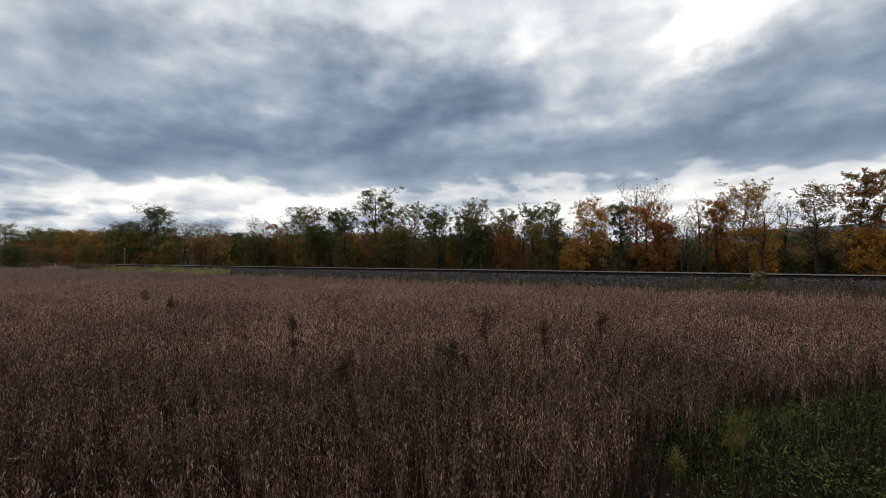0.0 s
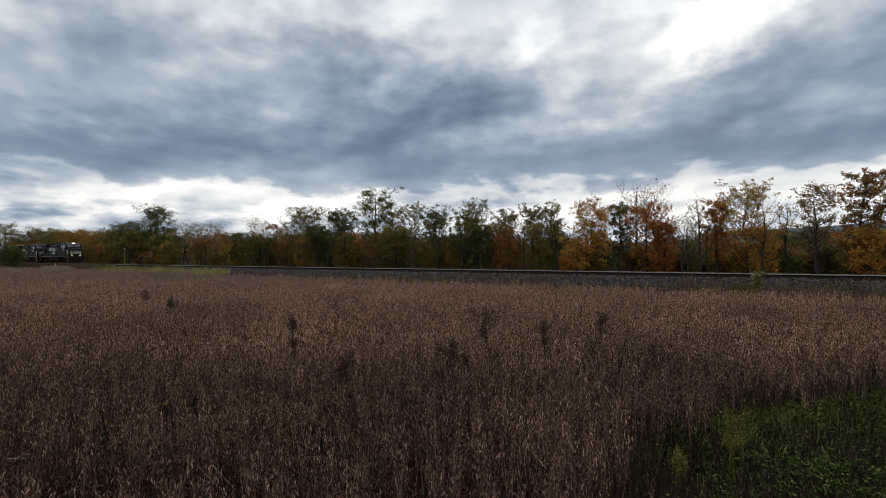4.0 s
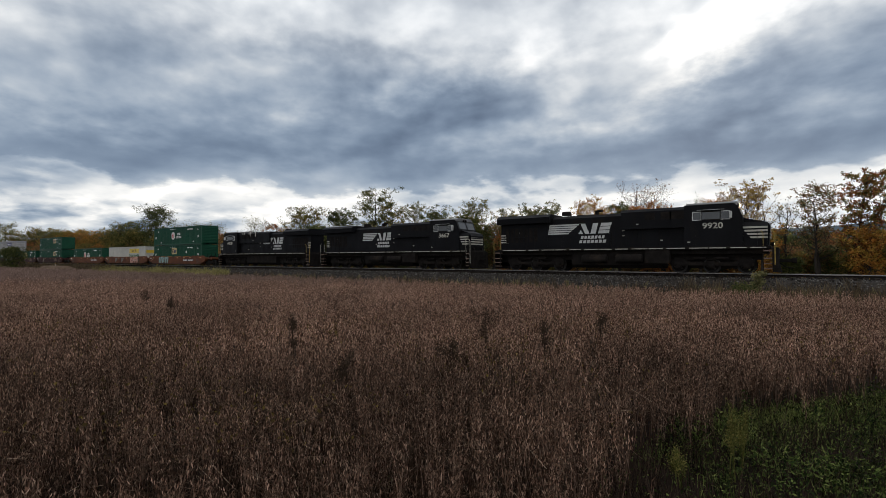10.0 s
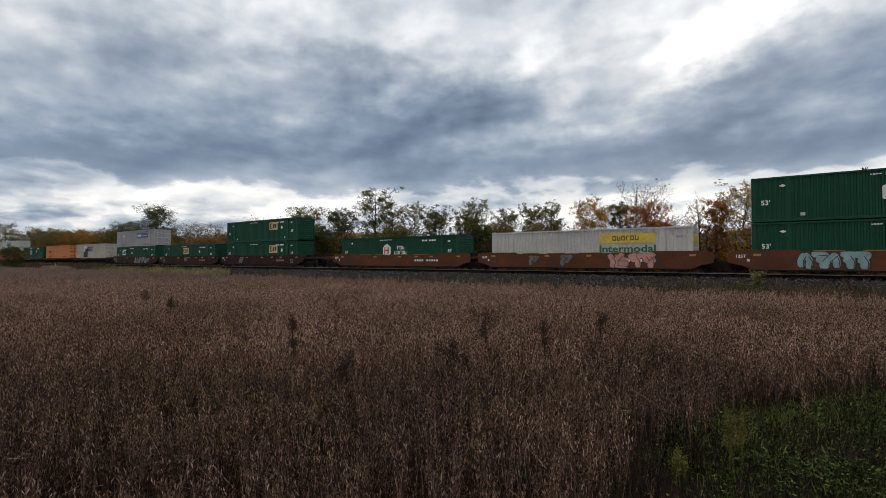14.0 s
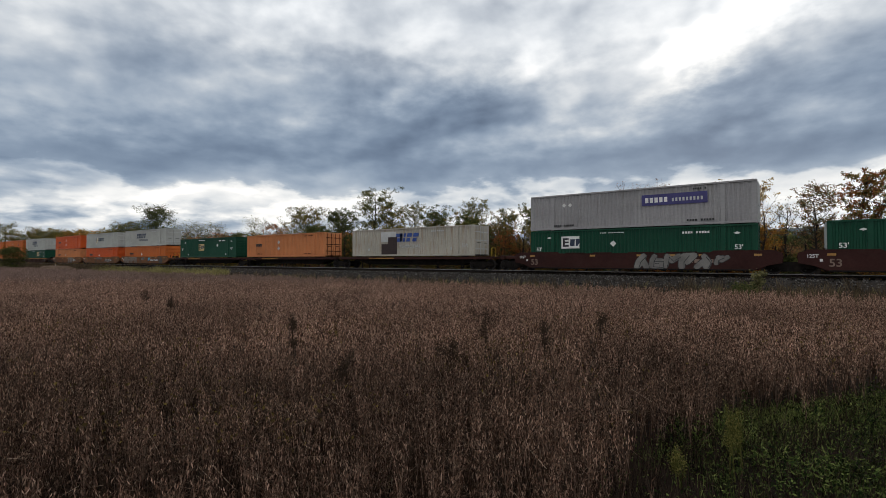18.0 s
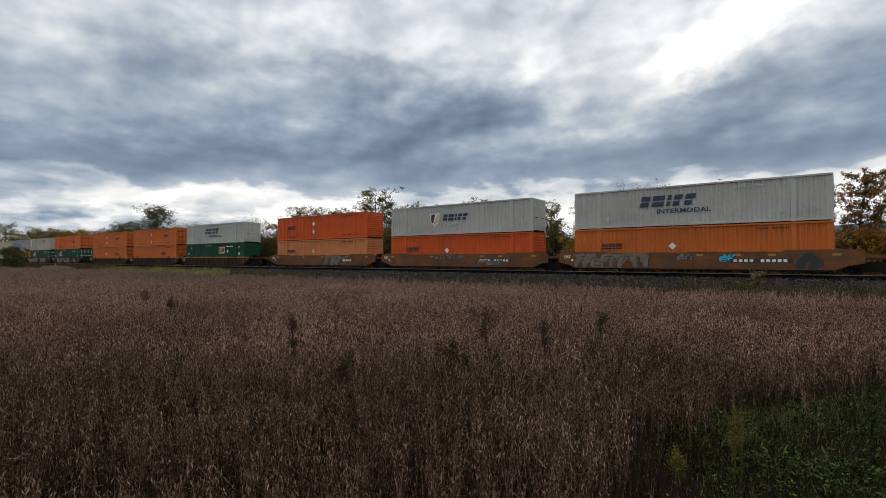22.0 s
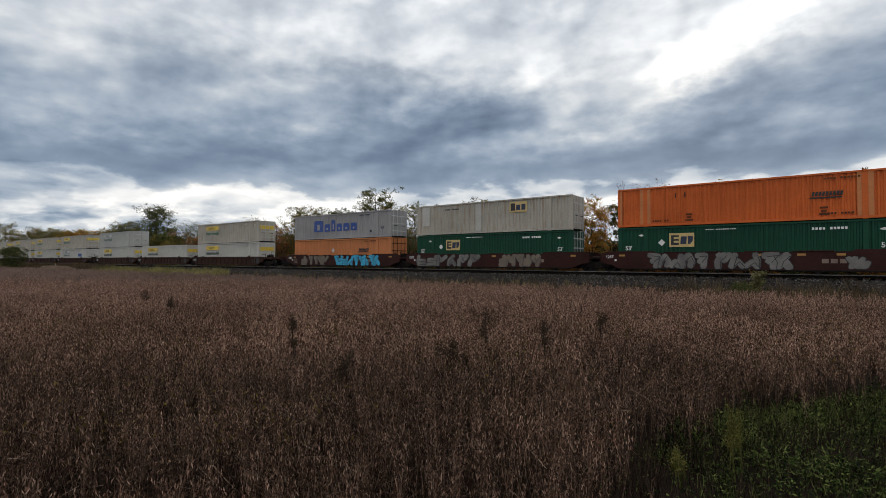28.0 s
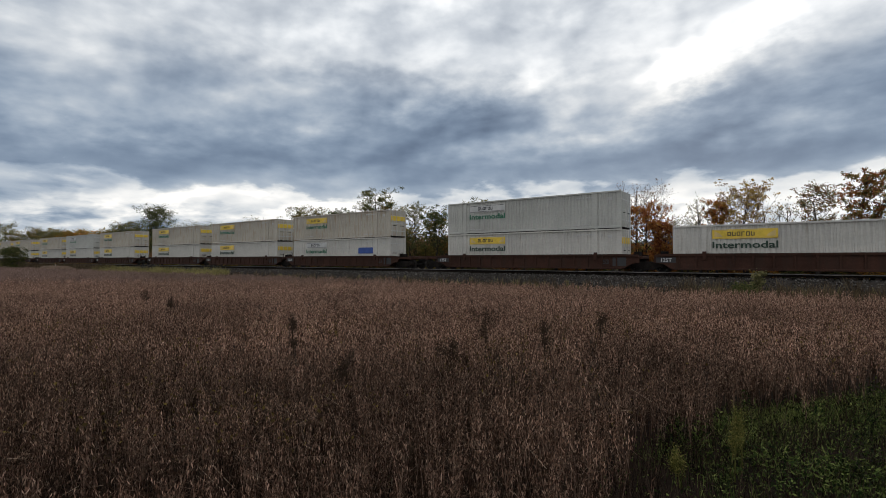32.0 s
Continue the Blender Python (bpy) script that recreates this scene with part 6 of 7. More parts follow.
grow([(-46.6, 57, 11.9, 1.9), (-35.5, 57, 10.8, 2.3)], "grey", "pale sparse tree with few remaining leaves", 210, low=0.4, limbs=22, per=12, clump=0.16, size=0.17, twig=5, rise=1.5, bare=0.3, wood=0.9)
grow([(-40.6, 54, 9.6, 2.1), (-35.5, 53, 8.4, 2.0), (-32.4, 52, 6.8, 1.8)], "green", "dark green leafy tree behind the railway line", 107, low=0.1, limbs=32, fill=50, per=18, clump=0.2, size=0.17, twig=5, rise=1.3, second="olive", share=0.2)
grow([(-29.9, 54, 8.7, 1.6)], "olive", "olive-brown autumn tree behind the line", 158, low=0.1, limbs=30, fill=40, per=17, clump=0.18, size=0.16, twig=4, rise=1.5, second="green")
grow([(-25.7, 54, 9.4, 1.6), (-23.0, 54, 9.3, 1.6)], "grey", "thin-leaved grey-green tree with open branches", 132, low=0.3, limbs=26, per=13, clump=0.15, size=0.16, twig=5, rise=1.3, bare=0.1, second="green")
grow([(-17.8, 52, 8.9, 2.2)], "orange", "orange autumn maple behind the railway line", 173, low=0.05, limbs=40, fill=90, per=15, clump=0.16, size=0.15, twig=5, rise=1.1, second="yellow")
grow([(-15.0, 53, 9.0, 1.2)], "green", "slim green tree between the maples", 110, low=0.25, limbs=26, per=15, clump=0.15, size=0.15, twig=4, rise=1.5)
grow([(-13.7, 55, 10.9, 2.3), (-12.1, 56, 10.8, 2.1)], "mauve", "bare grey tree with fine upright twigs", 196, low=0.35, limbs=26, per=2, clump=0.1, size=0.13, twig=6, rise=1.8, bare=0.4, wood=0.7)
grow([(-12.2, 53, 8.5, 2.0), (-10.4, 52, 6.4, 1.3)], "red", "rust-red autumn maple behind the railway line", 176, low=0.05, limbs=34, fill=50, per=14, clump=0.16, size=0.15, twig=5, rise=1.3, second="orange", bare=0.1)
grow([(-6.8, 50, 8.2, 1.3), (-7.9, 50, 6.5, 1.3), (-0.4, 51, 7.5, 1.0)], "grey", "bare dark tree with fine upright twigs", 198, low=0.2, limbs=24, per=3, clump=0.12, size=0.14, twig=5, rise=1.9, bare=0.5)
grow([(-5.7, 52, 8.5, 1.2)], "red", "slim rust-brown maple behind the railway line", 179, low=0.25, limbs=28, fill=14, per=14, clump=0.15, size=0.15, twig=5, rise=1.3, second="orange", share=0.5)
grow([(-3.3, 52, 9.4, 2.3)], "yellow", "yellow-brown half-bare maple behind the line", 220, low=0.06, limbs=40, per=13, clump=0.14, size=0.14, twig=5, fill=60, rise=1.5, second="mauve", bare=0.15)
grow([(1.9, 51, 9.2, 1.7)], "mauve", "tall tree with thin dull-russet leaves in layers", 133, low=0.25, limbs=32, per=10, clump=0.14, size=0.14, twig=5, rise=0.9, second="grey", share=0.45)
grow([(4.5, 50, 9.8, 1.5), (6.2, 49, 10.4, 1.8)], "red", "tall russet and dull-green tree behind the railway", 230, low=0.15, limbs=34, per=12, clump=0.15, size=0.15, twig=5, rise=0.9, second="olive", share=0.55)
grow([(4.8, 48, 5.1, 1.5), (-2.0, 50, 5.4, 1.5), (-18.6, 50, 4.6, 1.8)], "orange", "dull orange sapling below the tall trees", 236, low=0.1, limbs=26, per=14, clump=0.16, size=0.14, twig=4, fill=20, second="yellow")
# shrubs and young trees that close the gaps between the trunks
rng_s = random.Random(3)
SHRUBS = {"green": "dense dark green shrub below the trees", "olive": "olive autumn shrub below the trees", "orange": "orange autumn sapling below the trees", "red": "dull red autumn shrub below the trees", "yellow": "yellow autumn sapling below the trees", "mauve": "brownish half-bare shrub below the trees"}
for i in range(136):
    px = -245 + i * 2.95 + rng_s.uniform(-1.2, 1.2) if i < 80 else -14 + (i - 80) * 0.95 + rng_s.uniform(-0.5, 0.5) if i < 106 else -82 + (i - 106) * 2.2 + rng_s.uniform(-0.8, 0.8)
    far = rng_s.uniform(0, 1)
    leaf, other = rng_s.choices(["green", "olive", "orange", "red", "yellow", "mauve"], [5.0, 5, 0.9, 1.4, 0.5, 3.4] if px < -20 else [3.0, 4, 1.8, 1.4, 1.0, 3.0], k=2)
    hh = rng_s.uniform(3.6, 7.4) if px < -22 else rng_s.uniform(2.2, 4.0)
    tree(px, 50.5 + 10 * far, hh, hh * rng_s.uniform(0.28, 0.4), leaf, SHRUBS[leaf], 400 + i, low=0.06, limbs=18, per=13, clump=0.26, size=0.2 if px < -90 else 0.16, fill=90, twig=4, name="shrub", second=other, share=0.3, rise=1.2)
# bare saplings among the brush
for i in range(26):
    px = -95 + i * 4.05 + rng_s.uniform(-1.6, 1.6)
    hh = rng_s.uniform(4.5, 7.6)
    tree(px, rng_s.uniform(48.5, 52.0), hh, hh * 0.17, "grey", "thin bare sapling standing in the brush", 600 + i, low=0.3, limbs=12, per=0, twig=4, name="shrub", rise=1.6)


def far_woods():
    """Uncounted trees behind the first rows."""
    rng = np.random.default_rng(77)
    vs, ts, ks, base = [], [], [], 0
    for i in range(430):
        x = rng.uniform(-400, 40)
        y = rng.uniform(64, 84)
        h = float(np.interp(x, [-360, -160, -120, -60, -30, 40], [15.0, 12.6, 10.0, 8.6, 6.2, 5.2])) * rng.uniform(0.78, 1.05)
        n = 40
        u = rng.normal(0, 1, (n, 3))
        u /= np.linalg.norm(u, axis=1)[:, None]
        c = u * np.array([2.3, 2.3, h * 0.46]) * rng.uniform(0.4, 1, (n, 1)) + np.array([x, y, 0.5 + h * 0.5])
        v, t = leaves(c, 15, np.array([0.55, 0.55, 0.4]), 0.42, 0.3, rng)
        vs.append(v), ts.append(t + base), ks.append(np.full(len(t), rng.choice(3, p=[0.5, 0.32, 0.18])))
        base += len(v)
    me = raw_mesh("far_woods", np.concatenate(vs), np.concatenate(ts), [M["leaf_green"], M["leaf_mauve"], M["leaf_red"]], np.concatenate(ks))
    return tagged(new("far_woods", me), "dense autumn woodland behind the line of trees", "woods", kind="stuff")


far_woods()


# ---- the field ----
def soy_plant(rng, level):
    """A dry soybean plant: stems, hanging pods, a few curled leaves."""
    vs, ts, ks, base = [], [], [], 0

    def put(v, t, k=0):
        nonlocal base
        vs.append(np.asarray(v, float)), ts.append(np.asarray(t) + base), ks.append(np.full(len(t), k, np.int32))
        base += len(v)

    def stick(a, b, r):
        a, b = np.asarray(a), np.asarray(b)
        d = (b - a) / (np.linalg.norm(b - a) + 1e-9)
        e = np.cross(d, rng.normal(0, 1, 3))
        e /= np.linalg.norm(e)
        f = np.cross(d, e)
        put([a + e * r, a - e * r * 0.5 + f * r * 0.87, a - e * r * 0.5 - f * r * 0.87, b], [(0, 1, 3), (1, 2, 3), (2, 0, 3)], 1)

    h = rng.uniform(0.78, 1.08)
    nb, npod, pl, pw = {0: (6, 58, 0.048, 0.0095), 1: (4, 44, 0.062, 0.0155), 2: (3, 36, 0.075, 0.021), 3: (2, 17, 0.15, 0.05)}[level]
    top = np.array([rng.normal(0, 0.05), rng.normal(0, 0.05), h])
    lines = [(np.zeros(3), top)]
    stick((0, 0, 0), top, 0.008)
    for i in range(nb):
        f = rng.uniform(0.15, 0.6)
        a = top * f
        az = rng.uniform(0, 6.28)
        b = a + np.array([math.cos(az), math.sin(az), 0]) * rng.uniform(0.03, 0.10) + np.array([0, 0, h * rng.uniform(0.35, 0.55)])
        stick(a, b, 0.005 if level < 2 else 0.006)
        lines.append((a, b))
    # dry leaf stalks that stick out crosswise
    for i in range((18, 8, 0, 0)[level]):
        a, b = lines[rng.integers(len(lines))]
        a = a + (b - a) * rng.uniform(0.1, 0.95)
        az = rng.uniform(0, 6.28)
        stick(a, a + np.array([math.cos(az), math.sin(az), rng.uniform(-0.7, 0.9)]) * rng.uniform(0.08, 0.24), 0.0028)
    for i in range(npod):
        a, b = lines[rng.integers(len(lines))]
        p = a + (b - a) * math.sqrt(rng.uniform((0.02, 0.1, 0.3, 0.35)[level], 1.0))
        if level == 3:
            p = p + rng.normal(0, 0.1, 3) * (1, 1, 0.3)
        d = np.array([rng.normal(0, 0.25), rng.normal(0, 0.25), rng.choice([-1.0, -1.0, -1.0, 0.9]) * rng.uniform(0.5, 1.2)])
        d /= np.linalg.norm(d)
        e = np.cross(d, rng.normal(0, 1, 3))
        e /= np.linalg.norm(e)
        ln, wd = pl * rng.uniform(0.7, 1.3), pw * rng.uniform(0.7, 1.3)
        k = np.cross(d, e) * ln * 0.15
        put([p, p + d * ln * 0.5 + e * wd * 0.5 + k, p + d * ln, p + d * ln * 0.5 - e * wd * 0.5 + k], [(0, 1, 2), (0, 2, 3)])
    return np.concatenate(vs), np.concatenate(ts), np.concatenate(ks)


FWD = np.array([-math.sin(YAW), math.cos(YAW)])
SIDE = np.array([math.cos(YAW), math.sin(YAW)])


# the border of the field against the verge: metres to the side and ahead
EDGE_U = [-60, 0.9, 1.35, 1.85, 2.5, 3.5, 5.0, 8.5, 14, 60]
EDGE_F = [3.5, 3.5, 4.3, 5.4, 6.3, 7.1, 8.1, 9.1, 10, 20]


def plant_field():
    rng = np.random.default_rng(21)
    edge_u, edge_f = EDGE_U, EDGE_F

    def sow(f0, f1, density, spread, extra=0.0):
        # the zones run into one another
        soft0, soft1 = (0.0 if f0 < 4 else 0.14 * f0), 0.14 * f1
        f0, f1 = f0 - soft0, f1 + soft1
        area = spread * (f1 * f1 - f0 * f0)
        n = int(area * density)
        f = np.sqrt(rng.uniform(f0 * f0, f1 * f1, n))
        u = rng.uniform(-spread, spread, n) * f
        p = u[:, None] * SIDE[None] + f[:, None] * FWD[None]
        blend = np.clip((f - f0) / (2 * soft0 + 1e-6), 0, 1) * np.clip((f1 - f) / (2 * soft1), 0, 1)
        ok = (rng.random(n) < blend) & (f > np.interp(u, edge_u, edge_f) + 0.22 * np.sin(u * 2.9) - np.abs(rng.normal(0, 0.45, n)) * (rng.random(n) < 0.4)) & (p[:, 1] < FIELD_END + 0.5 * np.sin(p[:, 0] * 0.35)) & (p[:, 1] > -4)
        p = p[ok]
        # plants stand in clumps, with thinner places between
        n1 = np.sin(p[:, 0] * 5.1 + 2.0 * np.sin(p[:, 1] * 2.3)) * np.sin(p[:, 1] * 4.7 + 1.7 * np.sin(p[:, 0] * 3.1))
        n2 = np.sin(p[:, 0] * 0.9 + 1.3 * np.sin(p[:, 1] * 0.7)) * np.sin(p[:, 1] * 1.1 + 2.0)
        p = p[rng.random(len(p)) < np.clip(0.72 + (0.38 if f0 < 19 else 0.2) * n1 + 0.18 * n2, 0.12, 1.0)]
        return np.stack([p[:, 0], p[:, 1], np.zeros(len(p))], 1)

    made = []
    # tone by distance: shade among near plants, light on far tops, in the colour
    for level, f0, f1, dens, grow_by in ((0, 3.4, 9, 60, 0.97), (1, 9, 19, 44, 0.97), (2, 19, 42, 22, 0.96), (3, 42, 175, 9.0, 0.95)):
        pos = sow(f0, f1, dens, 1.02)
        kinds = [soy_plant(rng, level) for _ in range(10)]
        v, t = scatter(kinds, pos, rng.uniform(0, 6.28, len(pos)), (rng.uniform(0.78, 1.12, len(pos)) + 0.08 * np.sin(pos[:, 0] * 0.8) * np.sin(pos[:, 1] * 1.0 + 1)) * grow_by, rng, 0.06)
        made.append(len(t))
        tagged(new("soybean_field", raw_mesh("soybean_field", v, t, [M[("soy_near_shade", "soy_mid_shade", "soy", "soy_far_lit")[level]], M["soystem"]], scatter.kinds)), "ripe grey-brown dry soybean plants in a dense field", "field", kind="stuff")


plant_field()


# ---- grass and weeds ----
def blade_tuft(rng, n, h, w, spread):
    vs, ts = [], []
    for i in range(n):
        b = np.array([rng.normal(0, spread), rng.normal(0, spread), 0])
        az = rng.uniform(0, 6.28)
        d = np.array([math.cos(az), math.sin(az), 0])
        s = np.array([-d[1], d[0], 0]) * w * 0.5
        k = h * rng.uniform(0.6, 1.2)
        bend = rng.uniform(0.05, 0.5) * k
        o = len(vs)
        vs += [b - s, b + s, b + d * bend * 0.35 - s * 0.8 + (0, 0, k * 0.6), b + d * bend * 0.35 + s * 0.8 + (0, 0, k * 0.6), b + d * bend + (0, 0, k)]
        ts += [(o, o + 1, o + 3), (o, o + 3, o + 2), (o + 2, o + 3, o + 4)]
    return np.array(vs), np.array(ts)


def strips():
    rng = np.random.default_rng(8)

    def lay(name, label, x0, x1, y0, y1, n, h, w, mat, nb=9, sp=0.1):
        pos = np.stack([rng.uniform(x0, x1, n), rng.uniform(y0, y1, n), np.zeros(n)], 1)
        pos[:, 2] = np.interp(pos[:, 1] - TRACK_Y, [-5.6, -4.6, -3.5], [0.0, 0.36, 0.93])
        kinds = [blade_tuft(rng, nb, h, w, sp) for _ in range(8)]
        v, t = scatter(kinds, pos, rng.uniform(0, 6.28, n), rng.uniform(0.6, 1.2, n), rng, 0.15)
        tagged(new(name, raw_mesh(name, v, t, [M[mat]])), label, "grass", kind="stuff")

    lay("dry_weeds", "dry brown weeds at the foot of the embankment", -60, 34, 31.5, 34.6, 2400, 0.6, 0.022, "dry")
    lay("dry_weeds", "dry brown weeds at the foot of the embankment", -190, -60, 31.5, 34.2, 1500, 0.6, 0.05, "dry")
    lay("yellow_grass", "tall yellow-green grass beside the railway", -106, -60, 32.3, 34.6, 1900, 0.9, 0.05, "straw")
    lay("dry_weeds", "rank brown weeds hiding the far ballast", -190, -100, 33.0, 35.4, 2200, 1.0, 0.06, "dry")
    lay("dry_weeds", "rank brown weeds where the field meets the embankment", -6, 30, 31.0, 34.8, 1500, 0.85, 0.018, "dry", 11)
    lay("yellow_grass", "scattered pale grass on the embankment", -50, 32, 32.5, 34.6, 320, 0.55, 0.02, "straw")
    # dead weeds between the first soybean plants
    n = 1500
    f = rng.uniform(4.3, 9.5, n)
    u = rng.uniform(-0.95, 0.2, n) * f
    keep = (rng.random(n) < 0.45 + 0.55 * np.sin(u * 1.7 + 0.6) * np.sin(f * 1.9)) & (f > np.interp(u, EDGE_U, EDGE_F))
    p = u[keep][:, None] * SIDE[None] + f[keep][:, None] * FWD[None]
    kinds = [blade_tuft(rng, 16, 0.82, 0.007, 0.09) for _ in range(8)]
    v, t = scatter(kinds, np.stack([p[:, 0], p[:, 1], np.zeros(len(p))], 1), rng.uniform(0, 6.28, len(p)), rng.uniform(0.6, 1.15, len(p)), rng, 0.25)
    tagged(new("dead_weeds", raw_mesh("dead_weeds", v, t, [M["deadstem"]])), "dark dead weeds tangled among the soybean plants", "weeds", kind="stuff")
    # pale broken stalks and a few yellowed leaves that still hang on
    n = 2600
    f = np.sqrt(rng.uniform(4.2 ** 2, 12.0 ** 2, n))
    u = rng.uniform(-1.0, 0.75, n) * f
    keep = f > np.interp(u, EDGE_U, EDGE_F) + 0.1
    f, u = f[keep], u[keep]
    p = u[:, None] * SIDE[None] + f[:, None] * FWD[None]
    n = len(p)
    a = np.stack([p[:, 0], p[:, 1], rng.uniform(0.15, 0.7, n)], 1)
    d = rng.normal(0, 1, (n, 3)) * (1, 1, 0.9)
    d /= np.linalg.norm(d, axis=1)[:, None]
    b = a + d * rng.uniform(0.12, 0.42, (n, 1))
    b[:, 2] = np.clip(b[:, 2], 0.1, 0.95)
    e = np.cross(d, rng.normal(0, 1, (n, 3)))
    e *= 0.0034 / (np.linalg.norm(e, axis=1)[:, None] + 1e-9)
    k = np.cross(d, e)
    v = np.stack([a + e, a - e * 0.5 + k * 0.87, a - e * 0.5 - k * 0.87, b + e * 0.5, b - e * 0.25 + k * 0.43, b - e * 0.25 - k * 0.43], 1).reshape(-1, 3)
    t = (np.array([[0, 1, 4], [0, 4, 3], [1, 2, 5], [1, 5, 4], [2, 0, 3], [2, 3, 5]])[None] + (np.arange(n) * 6)[:, None, None]).reshape(-1, 3)
    tagged(new("broken_stalks", raw_mesh("broken_stalks", v, t, [M["stalk"]])), "pale broken stalks lying across the soybean plants", "stalks", kind="stuff")
    n = 5200
    f = np.sqrt(rng.uniform(5.0 ** 2, 17.0 ** 2, n))
    u = rng.uniform(-1.0, 0.9, n) * f
    keep = (f > np.interp(u, EDGE_U, EDGE_F) + 0.2) & (rng.random(n) < 0.35 + 0.6 * np.sin(u * 0.8 + 1.0) * np.sin(f * 0.75 + 0.4))
    p = u[keep][:, None] * SIDE[None] + f[keep][:, None] * FWD[None]
    v, t = leaves(np.stack([p[:, 0], p[:, 1], rng.uniform(0.35, 0.85, len(p))], 1), 3, np.array([0.07, 0.07, 0.07]), 0.055, 0.034, rng, 0.8)
    tagged(new("yellowed_leaves", raw_mesh("yellowed_leaves", v, t, [M["oldleaf"]])), "a few yellowed leaves left on the soybean plants", "leaves", kind="stuff")
    # verge by the viewer
    n = 7000
    f = rng.uniform(2.0, 9.0, n)
    u = rng.uniform(-8, 12, n)
    lim = np.interp(u, EDGE_U, EDGE_F)
    ok = (f < lim + 0.15) & (f > 1.6)
    p = u[ok][:, None] * SIDE[None] + f[ok][:, None] * FWD[None]
    pos = np.stack([p[:, 0], p[:, 1], np.zeros(len(p))], 1)
    whole = pos
    side_u = u[ok]
    bushy = rng.random(len(pos)) < np.interp(side_u, [1.5, 2.6, 3.8], [0.05, 0.5, 0.95]) * np.clip(0.75 + 0.6 * np.sin(pos[:, 0] * 3.1) * np.sin(pos[:, 1] * 2.7 + 1), 0.1, 1)
    pos = whole[bushy]
    kinds = [blade_tuft(rng, 8, 0.16, 0.009, 0.08) for _ in range(8)]
    v, t = scatter(kinds, pos, rng.uniform(0, 6.28, len(pos)), rng.uniform(0.6, 1.3, len(pos)), rng, 0.2)
    tagged(new("verge_grass", raw_mesh("verge_grass", v, t, [M["herb"]])), "short green grass on the field verge", "grass", kind="stuff")
    kinds = [blade_tuft(rng, 12, 0.34, 0.005, 0.14) for _ in range(6)]
    some = whole[rng.random(len(whole)) < np.interp(side_u, [0.4, 3.0, 6.0], [1.0, 0.85, 0.7])]
    v, t = scatter(kinds, some, rng.uniform(0, 6.28, len(some)), rng.uniform(0.5, 1.3, len(some)), rng, 0.3)
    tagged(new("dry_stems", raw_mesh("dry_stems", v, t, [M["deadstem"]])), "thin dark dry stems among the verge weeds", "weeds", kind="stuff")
    sel = pos[rng.random(len(pos)) < 0.95]
    c = sel + np.stack([rng.normal(0, 0.1, len(sel)), rng.normal(0, 0.1, len(sel)), rng.uniform(0.02, 0.26, len(sel)) * (0.55 + 0.45 * np.sin(sel[:, 0] * 2.3 + 1) * np.sin(sel[:, 1] * 2.1))], 1)
    sprigs = np.array([[*(u0 * SIDE + f0 * FWD), 0.16] for u0, f0 in ((-3.5, 4.95), (-3.2, 5.0), (-1.4, 5.05), (-0.6, 5.3))])
    c = np.concatenate([c, np.repeat(sprigs, 3, 0)])
    v, t = leaves(c, 22, np.array([0.12, 0.12, 0.09]), 0.05, 0.022, rng)
    v[:, 2] = np.maximum(v[:, 2], 0.01)
    # a paler band of grass that leans over along the field edge, and taller weeds in clumps
    n = 520
    u = rng.uniform(4.2, 12.0, n)
    f = np.interp(u, EDGE_U, EDGE_F) - np.abs(rng.normal(0.3, 0.3, n))
    p = u[:, None] * SIDE[None] + f[:, None] * FWD[None]
    gv, gt = scatter([blade_tuft(rng, 11, 0.2, 0.007, 0.1) for _ in range(6)], np.stack([p[:, 0], p[:, 1], np.zeros(n)], 1), rng.uniform(0, 6.28, n), rng.uniform(0.6, 1.3, n), rng, 0.45)
    tagged(new("leaning_grass", raw_mesh("leaning_grass", gv, gt, [M["lightgrass"]])), "pale green grass leaning over at the field edge", "grass", kind="stuff")
    n = 30
    u = rng.uniform(2.7, 9.0, n)
    f = np.interp(u, EDGE_U, EDGE_F) - rng.uniform(0.1, 2.4, n)
    p = u[:, None] * SIDE[None] + f[:, None] * FWD[None]
    c = np.repeat(np.stack([p[:, 0], p[:, 1], rng.uniform(0.1, 0.26, n)], 1), 12, 0) + rng.normal(0, 1, (12 * n, 3)) * (0.12, 0.12, 0.1)
    gv, gt = leaves(c, 9, np.array([0.05, 0.05, 0.05]), 0.065, 0.021, rng, -0.2)
    gv[:, 2] = np.maximum(gv[:, 2], 0.02)
    tagged(new("leafy_weeds", raw_mesh("leafy_weeds", gv, gt, [M["herb"]])), "knee-high leafy green weeds in clumps on the verge", "weeds", kind="stuff")
    tagged(new("verge_weeds", raw_mesh("verge_weeds", v, t, [M["herb"]])), "low broad-leaved green weeds on the verge", "weeds", kind="stuff")


strips()


def spot(px_u, f):
    """A place on the field: u metres to the side, f metres ahead."""
    p = px_u * SIDE + f * FWD
    return float(p[0]), float(p[1])


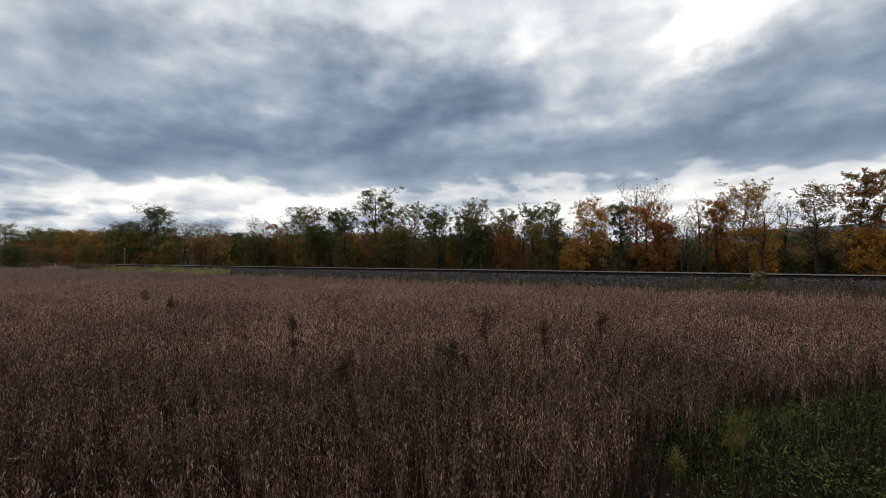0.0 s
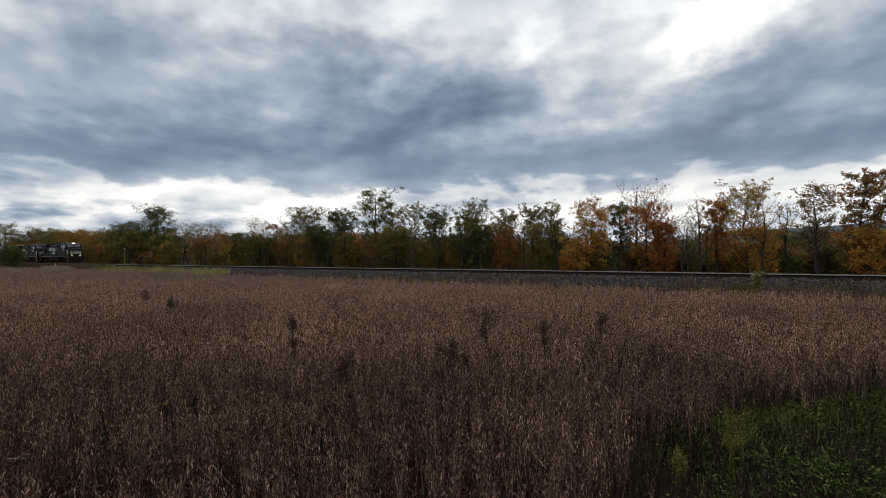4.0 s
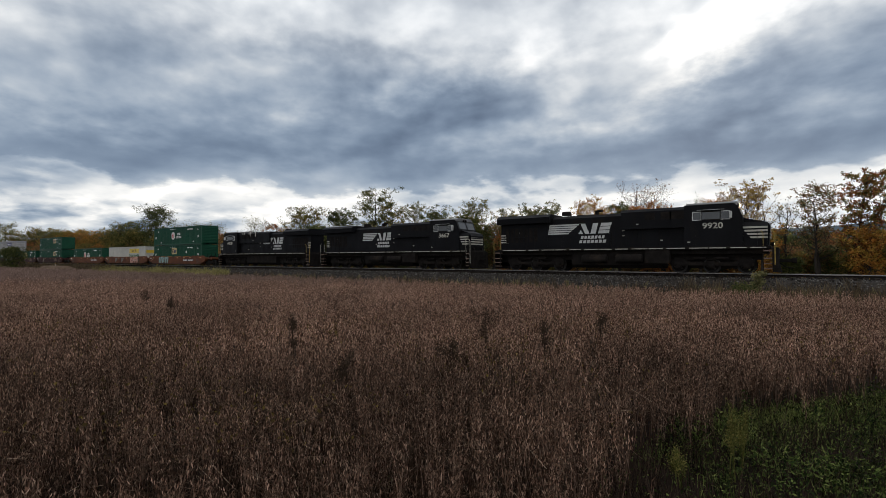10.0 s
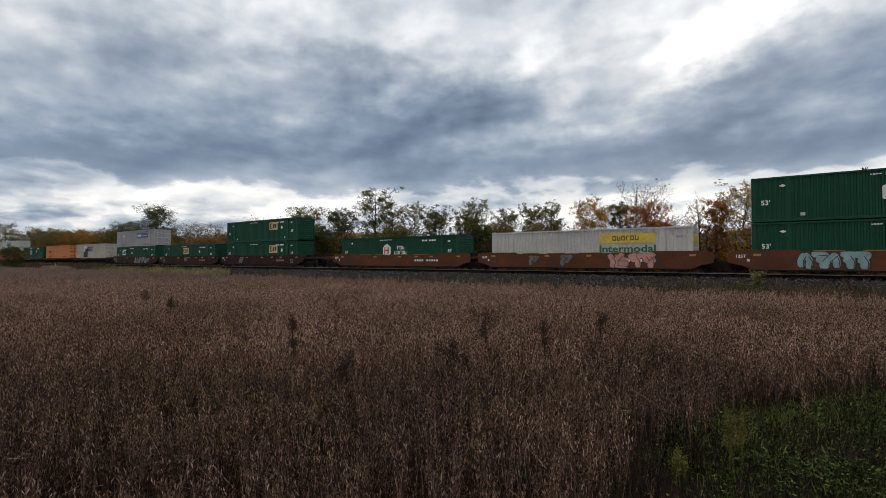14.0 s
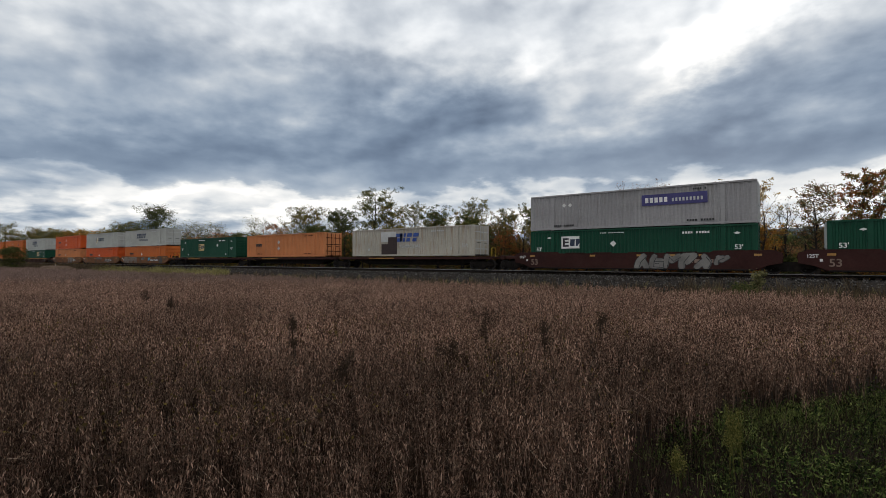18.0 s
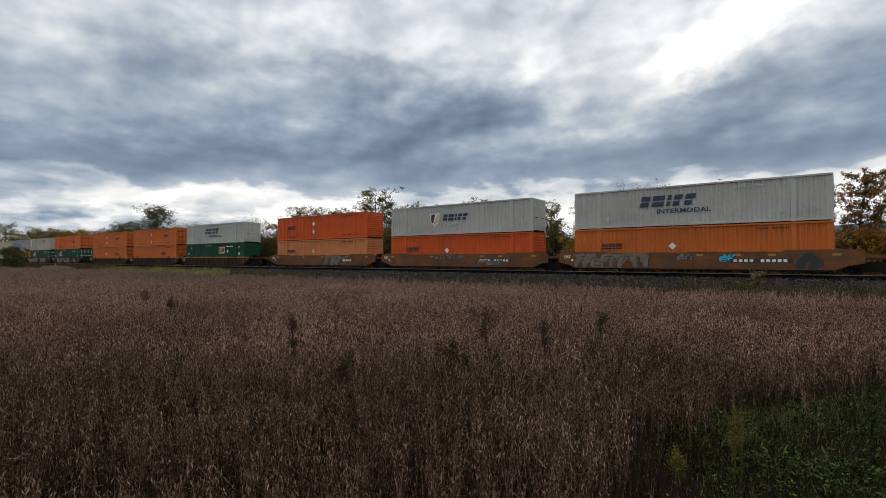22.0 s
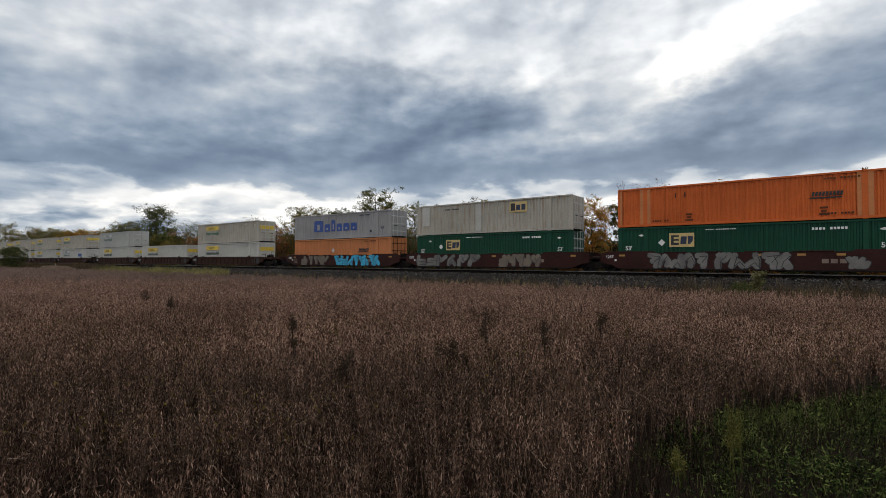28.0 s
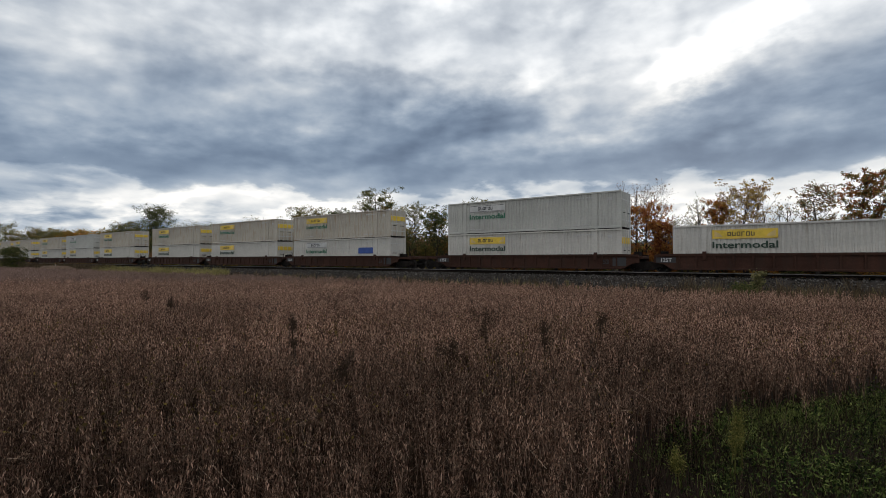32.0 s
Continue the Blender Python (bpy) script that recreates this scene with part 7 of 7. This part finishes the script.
def tall_weed(u, f, h, mat, label, seed, head=0.3, side=5, plume=26, name="tall_weed"):
    """A single upright weed: stalk, side twigs and seed heads."""
    rng = np.random.default_rng(seed)
    x, y = spot(u, f)
    root = thing(name, pose(x, y, 0), label, "weed", "tall weeds in the field")
    g = Geo()
    ends = []
    upright = mat == "golden"
    for stem in range(4 if upright else 1):
        foot = Vector((rng.normal(0, 0.05), rng.normal(0, 0.05), 0)) if stem else Vector((0, 0, 0))
        top = foot + Vector((rng.normal(0, 0.06), rng.normal(0, 0.06), h * (1 - 0.13 * stem)))
        g.tube([foot, foot.lerp(top, 0.5) + Vector((0.01, 0, 0)), top], [0.009, 0.006, 0.003] if upright else [0.016, 0.013, 0.008], 5)
        ends += [foot.lerp(top, 1 - k * (0.05 if upright else 0.06)) for k in range(9 if upright else 5)]
        for i in range(side if not upright else 3):
            a = foot.lerp(top, rng.uniform(0.45, 0.92))
            az = rng.uniform(0, 6.28)
            b = a + Vector((math.cos(az), math.sin(az), rng.uniform(0.6, 1.4) * (2 if upright else 1))) * head * rng.uniform(0.4, 0.9) * (0.35 if upright else 1)
            g.tube([a, b], [0.004, 0.002], 4)
            ends += [b, a.lerp(b, 0.6)]
    part("stalk", g, M["darkweed"] if mat != "golden" else M["golden"], root)
    v, t = leaves([tuple(e) for e in ends], plume, np.array([0.013, 0.013, 0.04]) * (1 + head), 0.032, 0.011, rng) if upright else leaves([tuple(e) for e in ends], plume + 14, np.array([0.03, 0.03, 0.05]) * (1 + head), 0.05, 0.018, rng)
    v[:, 2] = np.maximum(v[:, 2], 0.02)
    tagged(part("plume", raw_mesh("plume", v, t, [M[mat]]), M[mat], root), kind="stuff")
    return root


for k, (u, f, h, head) in enumerate(((-3.35, 10.8, 1.36, 0.06), (2.15, 10.0, 1.36, 0.22), (0.95, 10.8, 1.5, 0.42), (-9.8, 17.2, 1.3, 0.3), (-13.0, 21.0, 1.25, 0.3), (0.2, 8.6, 1.15, 0.3), (-1.6, 7.4, 1.05, 0.2), (-0.3, 4.95, 0.75, 0.1), (3.9, 12.0, 1.2, 0.35))):
    tall_weed(u, f, h, "darkweed", "dark dry weed stalk standing above the soybeans", 900 + k, head)
SWAY = []
for k, (u, f, h) in enumerate(((3.48, 5.75, 0.95), (3.68, 5.95, 0.8), (2.75, 5.6, 0.40))):
    w = tall_weed(u, f, h, "golden", "yellow-green goldenrod on the verge, swaying in the wind", 950 + k, 0.2, 9, 15, "goldenrod")
    SWAY.append((w, k))
# a sapling and a bush by the line, marker posts
tree(-1.6, 33.7, 2.15, 0.3, "grey", "small green sapling in front of the rails", 700, low=0.25, limbs=9, per=14, clump=0.14, size=0.11, name="shrub")
tree(-2.4, 32.4, 1.25, 0.6, "green", "dark green weedy bush at the field edge", 701, low=0.1, limbs=9, per=16, clump=0.3, size=0.1, name="shrub")
tree(-142.9, 30.0, 5.7, 2.2, "green", "dark green bush in front of the line", 702, low=0.05, limbs=26, per=20, clump=0.3, size=0.22, fill=60, name="shrub")


def earth_bank():
    """A low heap of bare earth beside the line."""
    g = Geo()
    n, m = 30, 8
    vs = []
    for i in range(n + 1):
        for j in range(m + 1):
            a, b = i / n, j / m
            z = 1.45 * math.sin(math.pi * b) ** 0.7 * min(1.0, 4 * a, 4 * (1 - a)) + 0.15 * noise.noise((i * 0.5, j * 0.7, 3))
            vs.append((-133 + 27 * a, 30.2 + 3.2 * b, max(-0.05, z) - 0.02))
    g.add(vs, [(i * (m + 1) + j, (i + 1) * (m + 1) + j, (i + 1) * (m + 1) + j + 1, i * (m + 1) + j + 1) for i in range(n) for j in range(m)])
    return tagged(part("earth_bank", g, M["earth"], None), "low bank of bare brown earth beside the railway", "bank", kind="structure")


earth_bank()


def marker_post(x, y, h, w, mat, label, cap):
    root = thing("marker_post", pose(x, y, ground_height(x, y)), label, "post")
    part("post", Geo().box(-w / 2, -w / 2, -0.1, w / 2, w / 2, h, 0.015), M[mat], root)
    part("cap", Geo().box(-w * cap / 2, -w * 0.6, h, w * cap / 2, w * 0.6, h + 0.22, 0.02), M["reflector" if cap < 2 else "grey"], root)


marker_post(-122.9, 32.6, 1.7, 0.14, "dull_white", "white marker post with an amber cap beside the line", 1.1)
marker_post(-118.0, 43.4, 5.0, 0.10, "w_mark", "thin pale pole with a short cross-piece behind the line", 4.5)


def motions():
    """The train rolls, the clouds drift, the goldenrod sways."""
    for ob, q in MOVERS:
        z, y = ob.matrix_basis.translation.z, ob.matrix_basis.translation.y
        walk(ob, [(0.0, pose(q, y, z)), (32.0, pose(q + SPEED * 32.0, y, z))])
    for w, a, r in [k for k in WHEELS if k[2] > 0.5]:
        turn = math.degrees(SPEED / r) / FPS
        walk(w, [(i / FPS, pose(a, 0, r, 0, turn * i, 0)) for i in range(32 * FPS + 1)])
    dx, dy = -0.371 * 100, 0.928 * 100
    walk(clouds, [(0.0, pose(-dx, -dy, 0)), (32.0, pose(dx, dy, 0))])
    for w, k in SWAY:
        x, y, z = w.matrix_basis.translation
        walk(w, [(0.5 * i, pose(x, y, z, 1.5 * math.sin(0.9 * i + k), 2.6 * math.sin(0.62 * i + 1.7 * k) + 1.2 * math.sin(1.9 * i), 0)) for i in range(65)])


motions()
